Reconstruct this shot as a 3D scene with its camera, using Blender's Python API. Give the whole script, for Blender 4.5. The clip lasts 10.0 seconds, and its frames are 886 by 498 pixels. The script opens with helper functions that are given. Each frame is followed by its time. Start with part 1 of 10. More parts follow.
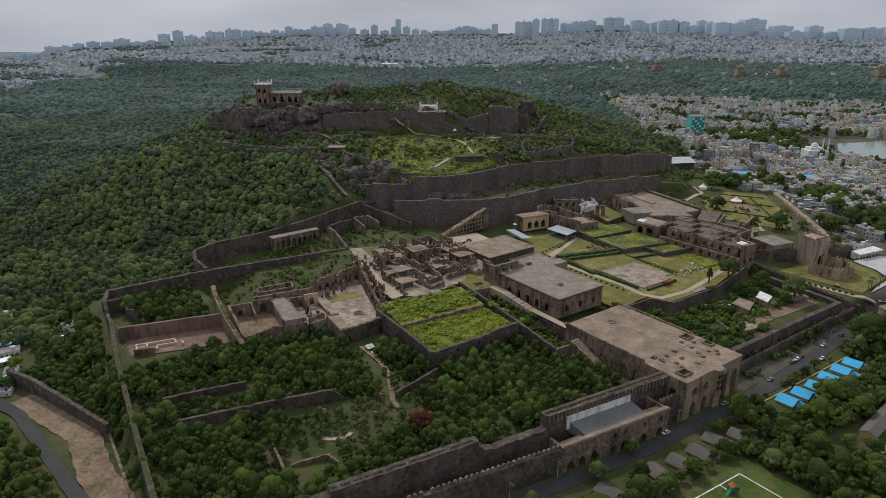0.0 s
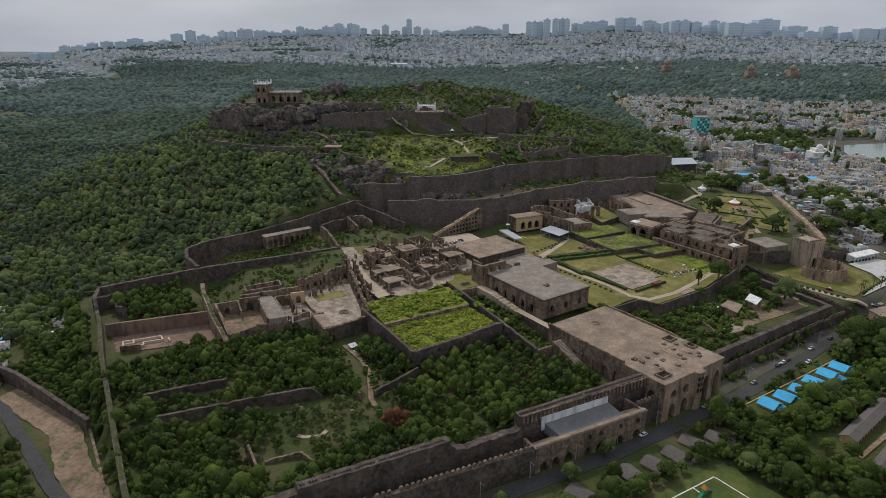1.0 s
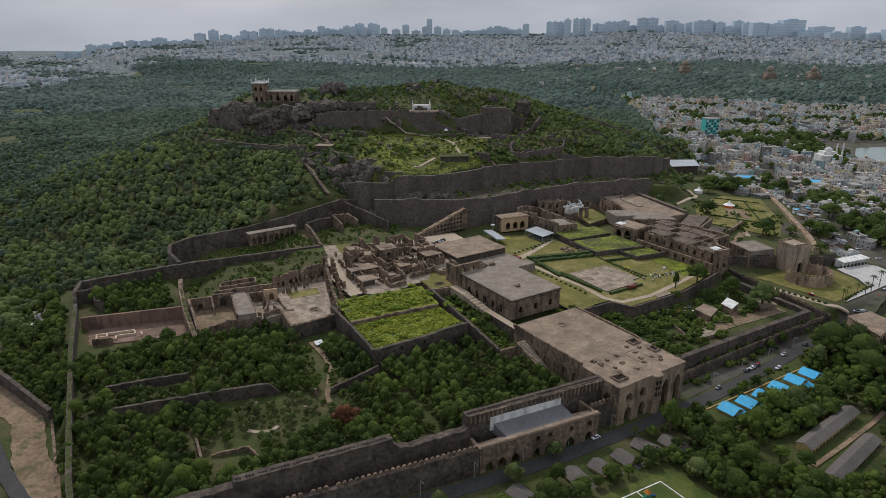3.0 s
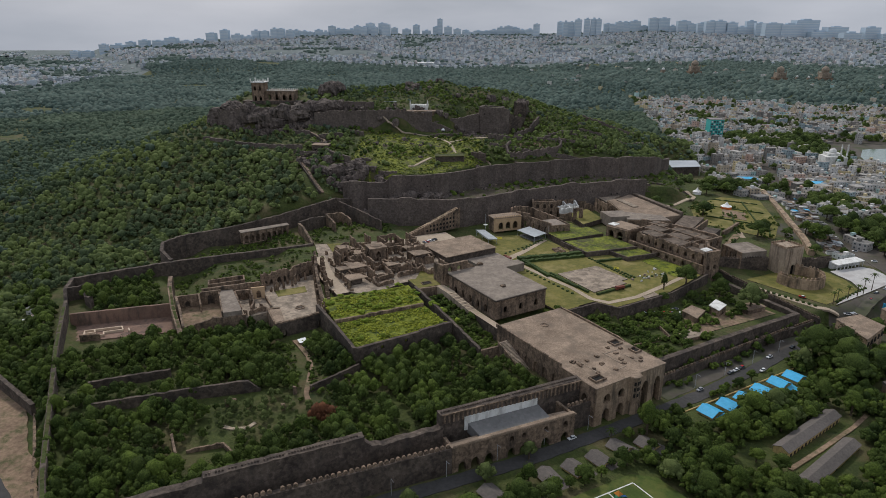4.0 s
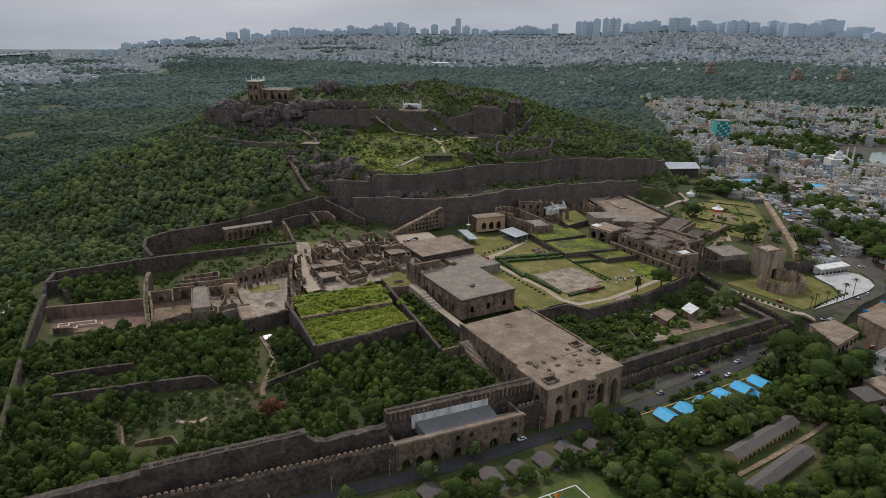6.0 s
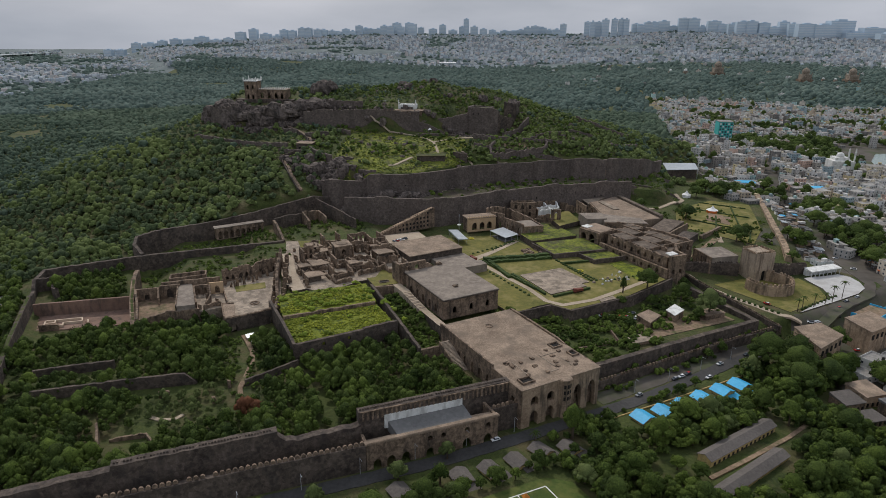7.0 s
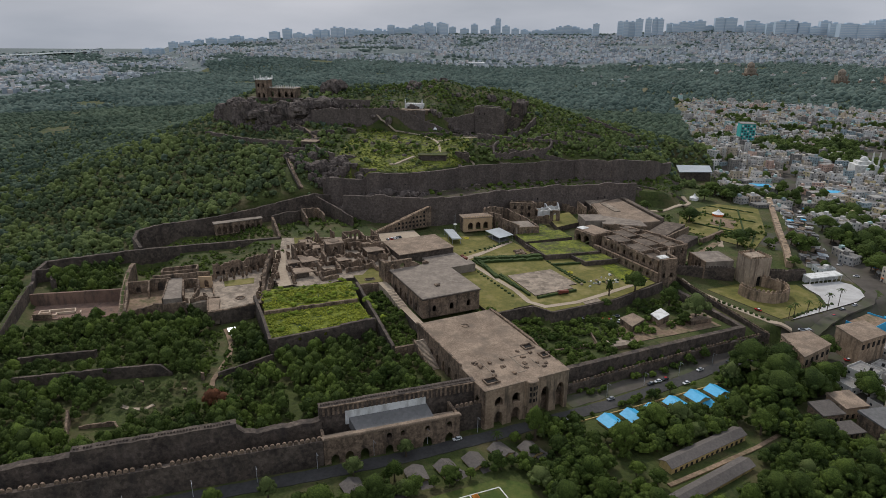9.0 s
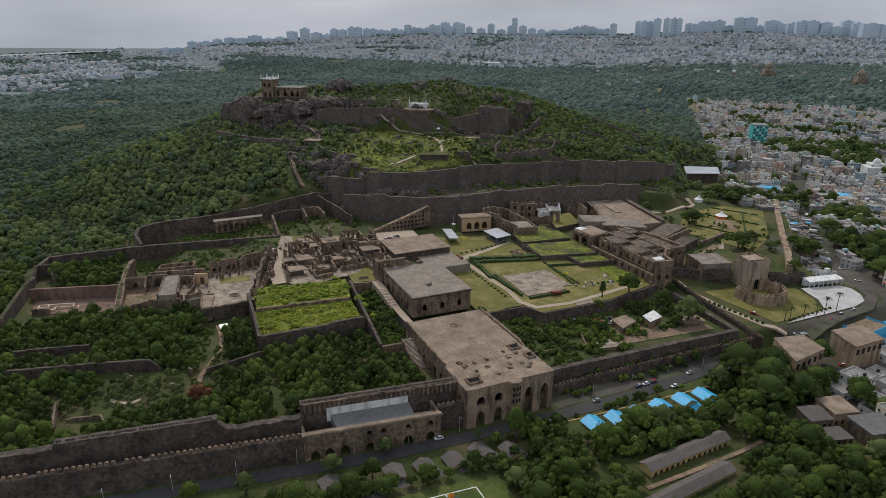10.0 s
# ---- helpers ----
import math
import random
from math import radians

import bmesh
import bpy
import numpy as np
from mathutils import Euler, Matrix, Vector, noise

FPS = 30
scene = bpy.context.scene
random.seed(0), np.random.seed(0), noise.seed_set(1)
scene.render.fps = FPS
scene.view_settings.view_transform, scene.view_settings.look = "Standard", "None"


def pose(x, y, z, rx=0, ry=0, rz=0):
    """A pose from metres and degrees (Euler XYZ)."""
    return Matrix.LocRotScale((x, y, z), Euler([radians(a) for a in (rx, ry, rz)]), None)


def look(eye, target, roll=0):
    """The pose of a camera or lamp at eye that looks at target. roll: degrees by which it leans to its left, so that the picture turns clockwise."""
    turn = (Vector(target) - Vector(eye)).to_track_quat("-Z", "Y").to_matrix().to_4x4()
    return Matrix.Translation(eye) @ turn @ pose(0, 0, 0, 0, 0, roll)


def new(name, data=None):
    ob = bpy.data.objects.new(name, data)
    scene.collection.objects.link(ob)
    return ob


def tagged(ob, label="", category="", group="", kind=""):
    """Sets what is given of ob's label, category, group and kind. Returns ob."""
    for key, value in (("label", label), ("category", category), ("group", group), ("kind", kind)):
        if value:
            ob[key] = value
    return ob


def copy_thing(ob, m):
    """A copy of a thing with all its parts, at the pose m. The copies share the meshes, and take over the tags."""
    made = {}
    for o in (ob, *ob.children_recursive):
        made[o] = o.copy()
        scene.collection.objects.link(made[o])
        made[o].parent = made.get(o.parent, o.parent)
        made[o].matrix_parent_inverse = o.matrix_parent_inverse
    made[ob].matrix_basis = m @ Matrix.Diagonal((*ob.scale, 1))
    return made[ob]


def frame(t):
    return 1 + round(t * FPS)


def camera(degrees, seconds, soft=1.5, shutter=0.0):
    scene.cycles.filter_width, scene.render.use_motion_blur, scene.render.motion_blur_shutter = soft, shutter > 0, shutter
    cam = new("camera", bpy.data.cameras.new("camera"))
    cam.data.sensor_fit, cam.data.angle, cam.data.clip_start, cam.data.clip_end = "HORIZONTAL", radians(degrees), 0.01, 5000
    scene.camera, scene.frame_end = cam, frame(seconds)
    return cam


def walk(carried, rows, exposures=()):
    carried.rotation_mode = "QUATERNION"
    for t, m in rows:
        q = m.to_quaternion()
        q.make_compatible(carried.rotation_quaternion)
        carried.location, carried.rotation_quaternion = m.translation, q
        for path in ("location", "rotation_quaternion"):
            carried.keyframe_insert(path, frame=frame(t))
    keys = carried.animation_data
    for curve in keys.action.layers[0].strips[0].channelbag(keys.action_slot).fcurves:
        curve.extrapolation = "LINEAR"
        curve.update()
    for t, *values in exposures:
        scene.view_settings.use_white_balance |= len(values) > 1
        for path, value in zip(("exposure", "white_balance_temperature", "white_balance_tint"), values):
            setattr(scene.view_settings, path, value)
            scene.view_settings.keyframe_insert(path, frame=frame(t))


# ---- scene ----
cam = camera(69.5, 10.0, soft=0.9)
METRES, EYE, TILT, LEAN, TURN = 150.0, 150.0, -19.0, 0.0, 0.0
ROWS = [
    (0.0, 0.0, 0.0, 0.0, 0.0, 0.0, -0.0),
    (0.5, 0.0505, -0.0018, -0.0002, 0.54, -0.0, -0.21),
    (1.0, 0.1009, -0.0027, -0.0006, 1.03, -0.0, -0.4),
    (1.5, 0.1512, -0.0031, -0.0003, 1.51, -0.01, -0.59),
    (2.0, 0.2013, -0.003, -0.0006, 1.99, -0.01, -0.8),
    (2.5, 0.2515, -0.0025, -0.0001, 2.48, -0.02, -0.98),
    (4.0, 0.4026, 0.0006, 0.0015, 3.97, -0.08, -1.56),
    (4.5, 0.4523, 0.0029, 0.0025, 4.47, -0.1, -1.77),
    (5.0, 0.5024, 0.0057, 0.0037, 4.96, -0.12, -1.97),
    (5.5, 0.5525, 0.0089, 0.005, 5.36, -0.14, -2.12),
    (7.0, 0.7031, 0.0222, 0.0107, 6.56, -0.19, -2.59),
    (7.5, 0.7522, 0.0273, 0.0125, 7.07, -0.21, -2.78),
    (8.0, 0.8004, 0.0326, 0.0144, 7.9, -0.27, -3.07),
    (8.5, 0.8493, 0.0384, 0.0167, 8.67, -0.32, -3.35),
    (9.0, 0.8983, 0.0446, 0.019, 9.43, -0.37, -3.61),
    (9.5, 0.9472, 0.0512, 0.0215, 10.19, -0.43, -3.9),
    (10.0, 0.9964, 0.0581, 0.0243, 10.93, -0.48, -4.15),
]
walk(cam, [(t, pose(0, 0, EYE, TILT, LEAN, TURN) @ pose(METRES * x, METRES * y, METRES * z, 90 + pitch, roll, yaw)) for t, x, y, z, yaw, pitch, roll in ROWS], ((0.0, 0.0, 6350, 12), (10.0, 0.0, 6350, 12)))


# World: high thin cloud, hazy sun beyond the hill
world = bpy.data.worlds.new("sky")
scene.world = world
world.use_nodes = True
wn, wl = world.node_tree.nodes, world.node_tree.links
wn.clear()
w_out = wn.new("ShaderNodeOutputWorld")
w_bg = wn.new("ShaderNodeBackground")
w_sky = wn.new("ShaderNodeTexSky")
w_sky.sky_type, w_sky.sun_disc = "NISHITA", False
w_sky.sun_elevation, w_sky.sun_rotation = radians(46), radians(-27)
w_sky.air_density, w_sky.dust_density = 1.2, 4.0
w_gain = wn.new("ShaderNodeMixRGB")
w_gain.blend_type, w_gain.inputs[0].default_value = "MULTIPLY", 1.0
w_gain.inputs[2].default_value = (0.06, 0.06, 0.06, 1)
w_co = wn.new("ShaderNodeTexCoord")
w_map = wn.new("ShaderNodeMapping")
w_map.inputs["Scale"].default_value = (1.2, 1.2, 5.0)
w_cloud = wn.new("ShaderNodeTexNoise")
w_cloud.inputs["Scale"].default_value, w_cloud.inputs["Detail"].default_value = 2.2, 6
w_ramp = wn.new("ShaderNodeValToRGB")
w_ramp.color_ramp.elements[0].position, w_ramp.color_ramp.elements[0].color = 0.30, (0.385, 0.427, 0.486, 1)
w_ramp.color_ramp.elements[1].position, w_ramp.color_ramp.elements[1].color = 0.72, (0.60, 0.628, 0.682, 1)
w_mix = wn.new("ShaderNodeMixRGB")
w_mix.inputs[0].default_value = 0.86
wl.new(w_co.outputs["Generated"], w_map.inputs[0])
wl.new(w_map.outputs[0], w_cloud.inputs["Vector"])
wl.new(w_cloud.outputs["Fac"], w_ramp.inputs[0])
wl.new(w_sky.outputs[0], w_gain.inputs[1])
wl.new(w_gain.outputs[0], w_mix.inputs[1])
wl.new(w_ramp.outputs[0], w_mix.inputs[2])
w_sep = wn.new("ShaderNodeSeparateXYZ")
w_high = wn.new("ShaderNodeMapRange")
w_high.inputs["To Min"].default_value, w_high.inputs["To Max"].default_value = 0.84, 1.19
w_over = wn.new("ShaderNodeMixRGB")
w_over.blend_type, w_over.inputs[0].default_value = "MULTIPLY", 1.0
wl.new(w_co.outputs["Generated"], w_sep.inputs[0])
wl.new(w_sep.outputs[2], w_high.inputs[0])
wl.new(w_mix.outputs[0], w_over.inputs[1])
wl.new(w_high.outputs[0], w_over.inputs[2])
wl.new(w_over.outputs[0], w_bg.inputs[0])
wl.new(w_bg.outputs[0], w_out.inputs[0])
w_bg.inputs[1].default_value = 1.14

sun = new("sun", bpy.data.lights.new("sun", "SUN"))
sun.data.energy, sun.data.angle, sun.data.color = 1.75, radians(5), (1.0, 0.94, 0.84)
sun.matrix_world = look((0, 0, 900), (600 * 0.37, -600 * 0.72, 900 - 600 * 0.84))


# ---- materials ----
def material(name, dark, light, scale=1.0, rough=0.9, bump=0.4, patch=0.05, stain=None, island=0.0, cell=0.0, metal=0.0, spread=(0.35, 0.65), depth=0.3):
    """Two colours mixed by fine grain (scale per metre) and wide patches, optional stains and stone courses."""
    m = bpy.data.materials.new(name)
    m.use_nodes = True
    n, l = m.node_tree.nodes, m.node_tree.links
    b = n["Principled BSDF"]
    b.inputs["Roughness"].default_value, b.inputs["Metallic"].default_value = rough, metal
    b.inputs["Specular IOR Level"].default_value = 0.25
    geo = n.new("ShaderNodeNewGeometry")

    def tex(s, detail=6, z=1.0):
        mp = n.new("ShaderNodeMapping")
        mp.inputs["Scale"].default_value = (s, s, s * z)
        t = n.new("ShaderNodeTexNoise")
        t.inputs["Scale"].default_value, t.inputs["Detail"].default_value, t.inputs["Roughness"].default_value = 1.0, detail, 0.65
        l.new(geo.outputs["Position"], mp.inputs[0])
        l.new(mp.outputs[0], t.inputs["Vector"])
        return t

    grain, wide = tex(scale), tex(patch, 4)
    add = n.new("ShaderNodeMath")
    add.operation = "ADD"
    l.new(grain.outputs["Fac"], add.inputs[0])
    l.new(wide.outputs["Fac"], add.inputs[1])
    half = n.new("ShaderNodeMath")
    half.operation, half.inputs[1].default_value = "MULTIPLY", 0.5
    l.new(add.outputs[0], half.inputs[0])
    ramp = n.new("ShaderNodeValToRGB")
    ramp.color_ramp.elements[0].position, ramp.color_ramp.elements[0].color = spread[0], (*dark, 1)
    ramp.color_ramp.elements[1].position, ramp.color_ramp.elements[1].color = spread[1], (*light, 1)
    l.new(half.outputs[0], ramp.inputs[0])
    col, height = ramp.outputs[0], grain.outputs["Fac"]

    def blend(kind, fac, colour, first):
        mx = n.new("ShaderNodeMixRGB")
        mx.blend_type = kind
        if isinstance(fac, float):
            mx.inputs[0].default_value = fac
        else:
            l.new(fac, mx.inputs[0])
        l.new(first, mx.inputs[1])
        if isinstance(colour, tuple):
            mx.inputs[2].default_value = (*colour, 1)
        else:
            l.new(colour, mx.inputs[2])
        return mx.outputs[0]

    if stain:
        st = tex(stain[3], 5, stain[4])
        rp = n.new("ShaderNodeValToRGB")
        rp.color_ramp.elements[0].position, rp.color_ramp.elements[1].position = 0.48, 0.66
        l.new(st.outputs["Fac"], rp.inputs[0])
        col = blend("MIX", rp.outputs[0], stain[:3], col)
    if cell:
        vo = n.new("ShaderNodeTexVoronoi")
        vo.inputs["Scale"].default_value = cell
        l.new(geo.outputs["Position"], vo.inputs["Vector"])
        sep = n.new("ShaderNodeSeparateColor")
        l.new(vo.outputs["Color"], sep.inputs[0])
        tone = n.new("ShaderNodeMapRange")
        tone.inputs["To Min"].default_value, tone.inputs["To Max"].default_value = 0.72, 1.2
        l.new(sep.outputs[0], tone.inputs[0])
        col = blend("MULTIPLY", 1.0, tone.outputs[0], col)
    if island:
        isl = n.new("ShaderNodeMapRange")
        isl.inputs["To Min"].default_value, isl.inputs["To Max"].default_value = 1 - island, 1 + island
        l.new(geo.outputs["Random Per Island"], isl.inputs[0])
        col = blend("MULTIPLY", 1.0, isl.outputs[0], col)
    l.new(col, b.inputs["Base Color"])
    if bump:
        bp = n.new("ShaderNodeBump")
        bp.inputs["Strength"].default_value, bp.inputs["Distance"].default_value = bump, depth
        l.new(height, bp.inputs["Height"])
        l.new(bp.outputs[0], b.inputs["Normal"])
    return m


def tinted(m, low, high, by="ShaderNodeObjectInfo", colours=()):
    """Varies a material from object to object, or from piece to piece, over a row of colours."""
    n, l = m.node_tree.nodes, m.node_tree.links
    b = n["Principled BSDF"]
    src = n.new(by)
    out = src.outputs["Random"] if by == "ShaderNodeObjectInfo" else src.outputs["Random Per Island"]
    rp = n.new("ShaderNodeValToRGB")
    rp.color_ramp.interpolation = "CONSTANT" if colours else "LINEAR"
    els = rp.color_ramp.elements
    if colours:
        while len(els) < len(colours):
            els.new(0.5)
        for i, c in enumerate(colours):
            els[i].position, els[i].color = i / len(colours), (*c, 1)
    else:
        els[0].color, els[1].color = (low, low, low, 1), (high, high, high, 1)
    mx = n.new("ShaderNodeMixRGB")
    mx.blend_type, mx.inputs[0].default_value = "MULTIPLY", 1.0
    old = b.inputs["Base Color"].links[0].from_socket
    l.new(out, rp.inputs[0])
    l.new(old, mx.inputs[1])
    l.new(rp.outputs[0], mx.inputs[2])
    l.new(mx.outputs[0], b.inputs["Base Color"])
    return m


STONE = material("old_granite_masonry", (0.046, 0.036, 0.030), (0.150, 0.118, 0.094), 0.5, bump=0.9, patch=0.11, stain=(0.062, 0.051, 0.044, 0.16, 0.35), cell=0.7, spread=(0.38, 0.62), depth=0.5)
# Granite for the hill walls, lightened with painted distance haze.
HAZEDSTONE = material("haze_painted_granite_masonry", (0.080, 0.065, 0.057), (0.182, 0.146, 0.124), 0.6, bump=0.6, patch=0.06, stain=(0.098, 0.080, 0.070, 0.10, 0.30), cell=0.8, spread=(0.33, 0.67), depth=0.3)
RUIN = material("lime_plastered_rubble", (0.108, 0.077, 0.055), (0.308, 0.222, 0.155), 0.8, bump=0.9, patch=0.12, stain=(0.062, 0.048, 0.037, 0.28, 0.25), cell=0.9, spread=(0.38, 0.62))
PLASTER = material("weathered_lime_plaster", (0.205, 0.143, 0.096), (0.425, 0.315, 0.216), 0.7, bump=0.4, patch=0.12, stain=(0.095, 0.075, 0.055, 0.28, 0.14), spread=(0.38, 0.62))
ROOF = material("weathered_lime_terrace", (0.165, 0.122, 0.088), (0.352, 0.266, 0.194), 1.3, bump=0.4, patch=0.10, stain=(0.165, 0.128, 0.096, 0.11, 1.0), spread=(0.39, 0.61))
ROOFGREY = material("grey_lichen_terrace", (0.145, 0.12, 0.10), (0.28, 0.235, 0.19), 0.6, bump=0.4, patch=0.05, stain=(0.29, 0.245, 0.20, 0.2, 1.0))
PAVE = material("pale_court_paving", (0.21, 0.168, 0.128), (0.40, 0.325, 0.25), 0.7, bump=0.3, patch=0.09, stain=(0.19, 0.155, 0.12, 0.2, 1.0), cell=0.4)
TAN = material("ochre_plaster", (0.40, 0.27, 0.155), (0.52, 0.37, 0.23), 0.6, bump=0.2)
REDP = material("red_brown_plaster", (0.16, 0.10, 0.075), (0.25, 0.165, 0.125), 0.6, bump=0.3, stain=(0.11, 0.08, 0.065, 0.3, 0.3))
CREAM = material("cream_stone_footing", (0.50, 0.38, 0.28), (0.62, 0.50, 0.38), 0.8, bump=0.2)
WHITE = material("whitewash", (0.60, 0.60, 0.57), (0.78, 0.78, 0.75), 0.5, bump=0.15, stain=(0.46, 0.45, 0.42, 0.3, 0.3))
CONCRETE = material("grey_concrete", (0.11, 0.108, 0.105), (0.20, 0.195, 0.19), 0.5, bump=0.2, stain=(0.15, 0.15, 0.145, 0.3, 1.0))
ROCK = material("dark_pink_granite", (0.060, 0.050, 0.045), (0.205, 0.165, 0.142), 0.5, bump=1.0, patch=0.13, stain=(0.040, 0.034, 0.030, 0.25, 0.2), depth=1.2, spread=(0.38, 0.62))
ASPHALT = material("asphalt", (0.040, 0.039, 0.038), (0.075, 0.072, 0.070), 0.6, bump=0.1)
SOIL = material("bare_earth", (0.15, 0.103, 0.068), (0.32, 0.225, 0.152), 0.5, bump=0.5, patch=0.08, stain=(0.075, 0.078, 0.032, 0.16, 1.0), spread=(0.40, 0.60))
PATHM = material("trodden_stone_path", (0.30, 0.235, 0.17), (0.47, 0.385, 0.29), 0.6, bump=0.3)
LAWN = material("mown_lawn", (0.080, 0.088, 0.020), (0.192, 0.168, 0.044), 0.4, bump=0.3, patch=0.06, stain=(0.24, 0.20, 0.075, 0.08, 1.0))
MEADOW = material("bright_rank_grass", (0.06, 0.088, 0.010), (0.26, 0.285, 0.028), 0.5, bump=1.0, patch=0.14, stain=(0.04, 0.06, 0.012, 0.16, 1.0), depth=1.0)
GRASS = material("scrub_and_grass", (0.024, 0.038, 0.010), (0.080, 0.098, 0.024), 0.5, bump=1.0, patch=0.04, stain=(0.10, 0.085, 0.04, 0.05, 1.0), depth=0.9)
SLOPE = material("mottled_slope_grass", (0.042, 0.062, 0.012), (0.23, 0.25, 0.034), 0.35, bump=1.0, patch=0.09, stain=(0.075, 0.068, 0.040, 0.13, 1.0), depth=1.2, spread=(0.40, 0.62))
ROOFDARK = material("dark_weathered_roof", (0.062, 0.048, 0.038), (0.156, 0.120, 0.092), 0.9, bump=0.5, patch=0.12, stain=(0.19, 0.152, 0.118, 0.25, 1.0))
SCREE = material("rocky_scree", (0.045, 0.037, 0.028), (0.125, 0.10, 0.072), 0.6, bump=1.0, patch=0.05, stain=(0.055, 0.068, 0.018, 0.09, 1.0), depth=0.9)
HEDGE = material("clipped_hedge", (0.018, 0.036, 0.010), (0.062, 0.092, 0.024), 0.9, bump=0.8)
LEAF = material("tree_leaves", (0.024, 0.043, 0.010), (0.110, 0.152, 0.029), 1.6, spread=(0.40, 0.60), bump=1.0, patch=0.035, island=0.22, rough=0.8, depth=0.8)
LEAFDARK = material("dark_tree_leaves", (0.020, 0.035, 0.010), (0.084, 0.118, 0.026), 1.6, spread=(0.40, 0.60), bump=1.0, patch=0.04, island=0.22, rough=0.8, depth=0.8)
LEAFPALE = material("pale_tree_leaves", (0.045, 0.066, 0.02), (0.12, 0.145, 0.05), 1.3, bump=0.8, patch=0.05, island=0.2, rough=0.8, depth=0.5)
# Distance haze is painted into the next four leaf colours as extra blue.
LEAFFAR = material("hazed_far_woodland", (0.052, 0.083, 0.072), (0.128, 0.166, 0.138), 0.06, bump=0.4, patch=0.004, island=0.22, rough=0.9, depth=1.5)
WOODLEAF = material("hazed_scrub_leaves", (0.046, 0.070, 0.027), (0.162, 0.198, 0.063), 0.5, bump=1.0, patch=0.014, island=0.18, rough=0.85, depth=0.9)
WOODDARK = material("hazed_dark_scrub_leaves", (0.034, 0.053, 0.028), (0.096, 0.125, 0.055), 0.5, bump=1.0, patch=0.014, island=0.18, rough=0.85, depth=0.9)
WOODMID = material("hazed_plain_leaves", (0.039, 0.063, 0.045), (0.108, 0.142, 0.092), 0.25, bump=0.7, patch=0.008, island=0.20, rough=0.9, depth=1.0)
for m_ in (LEAF, LEAFDARK, WOODLEAF, WOODDARK, WOODMID, LEAFFAR, LEAFPALE):
    m_.node_tree.nodes["Principled BSDF"].inputs["Specular IOR Level"].default_value = 0.08
RUST = material("rust_red_leaves", (0.075, 0.03, 0.014), (0.16, 0.06, 0.025), 0.6, bump=0.8, island=0.2)
BARK = material("bark", (0.06, 0.045, 0.03), (0.13, 0.10, 0.07), 3.0, bump=0.5)
BLUE = material("blue_sheet_roof", (0.035, 0.33, 0.58), (0.075, 0.46, 0.74), 0.6, rough=0.45, bump=0.1)
YELLOW = material("yellow_wash", (0.42, 0.30, 0.12), (0.56, 0.42, 0.19), 0.5, bump=0.15, stain=(0.30, 0.22, 0.12, 0.3, 0.3))
TILE = material("old_dark_roof_tiles", (0.085, 0.075, 0.068), (0.165, 0.145, 0.13), 0.9, bump=0.5)
# Near-black colour that paints the shade inside windows, doorways and niches.
DARK = material("painted_opening_shade", (0.012, 0.011, 0.010), (0.03, 0.027, 0.024), 0.6, bump=0.0)
GLASS = material("dim_window_glass", (0.03, 0.04, 0.05), (0.07, 0.085, 0.10), 0.3, rough=0.15, bump=0.0)
SHEET = material("galvanised_sheet", (0.36, 0.39, 0.41), (0.52, 0.55, 0.57), 0.5, rough=0.4, bump=0.1, metal=0.25)
TENT = material("white_canvas", (0.75, 0.74, 0.72), (0.86, 0.85, 0.83), 0.5, bump=0.05)
ORANGE = material("orange_canvas", (0.60, 0.13, 0.03), (0.72, 0.20, 0.05), 0.5, bump=0.05)
METAL = material("painted_steel", (0.30, 0.31, 0.32), (0.42, 0.43, 0.44), 1.0, rough=0.5, bump=0.0)
RUBBER = material("black_rubber", (0.015, 0.015, 0.015), (0.03, 0.03, 0.03), 1.0, bump=0.0)
CITYWALL = tinted(material("town_wall_paint", (0.46, 0.445, 0.42), (0.82, 0.81, 0.78), 0.25, bump=0.1, patch=0.03, stain=(0.42, 0.40, 0.37, 0.2, 0.4)), 0, 0, "ShaderNodeNewGeometry",
                  ((0.97, 0.97, 0.97), (0.66, 0.65, 0.64), (0.95, 0.86, 0.72), (0.40, 0.38, 0.36), (0.94, 0.95, 0.97), (0.92, 0.66, 0.56), (0.30, 0.29, 0.28), (0.62, 0.88, 0.90), (0.97, 0.96, 0.93), (0.70, 0.60, 0.48), (0.48, 0.62, 0.70), (0.90, 0.91, 0.92), (0.55, 0.52, 0.48), (0.96, 0.96, 0.96), (0.80, 0.74, 0.66), (0.90, 0.78, 0.50)))
# Far city colours: distance haze painted in as pale blue-grey.
FARWALL = tinted(material("hazed_far_town_wall", (0.50, 0.53, 0.555), (0.68, 0.70, 0.715), 0.05, bump=0.0, patch=0.004), 0, 0, "ShaderNodeNewGeometry",
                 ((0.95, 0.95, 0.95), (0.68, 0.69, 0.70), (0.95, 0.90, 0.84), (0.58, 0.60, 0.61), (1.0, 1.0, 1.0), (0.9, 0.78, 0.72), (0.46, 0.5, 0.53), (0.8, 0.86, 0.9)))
TOWERM = tinted(material("hazed_tower_facade", (0.68, 0.72, 0.75), (0.78, 0.80, 0.82), 0.02, bump=0.0, patch=0.004), 0, 0, "ShaderNodeNewGeometry",
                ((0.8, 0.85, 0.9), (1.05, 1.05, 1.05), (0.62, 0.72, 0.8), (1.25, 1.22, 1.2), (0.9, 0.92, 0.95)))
FARGLASS = material("hazed_window_band", (0.55, 0.60, 0.64), (0.62, 0.67, 0.70), 0.02, bump=0.0)
# Blue-green street colour holds painted haze as well.
CITYGROUND = material("hazed_city_streets", (0.07, 0.095, 0.095), (0.17, 0.20, 0.20), 0.02, bump=0.0, patch=0.004)
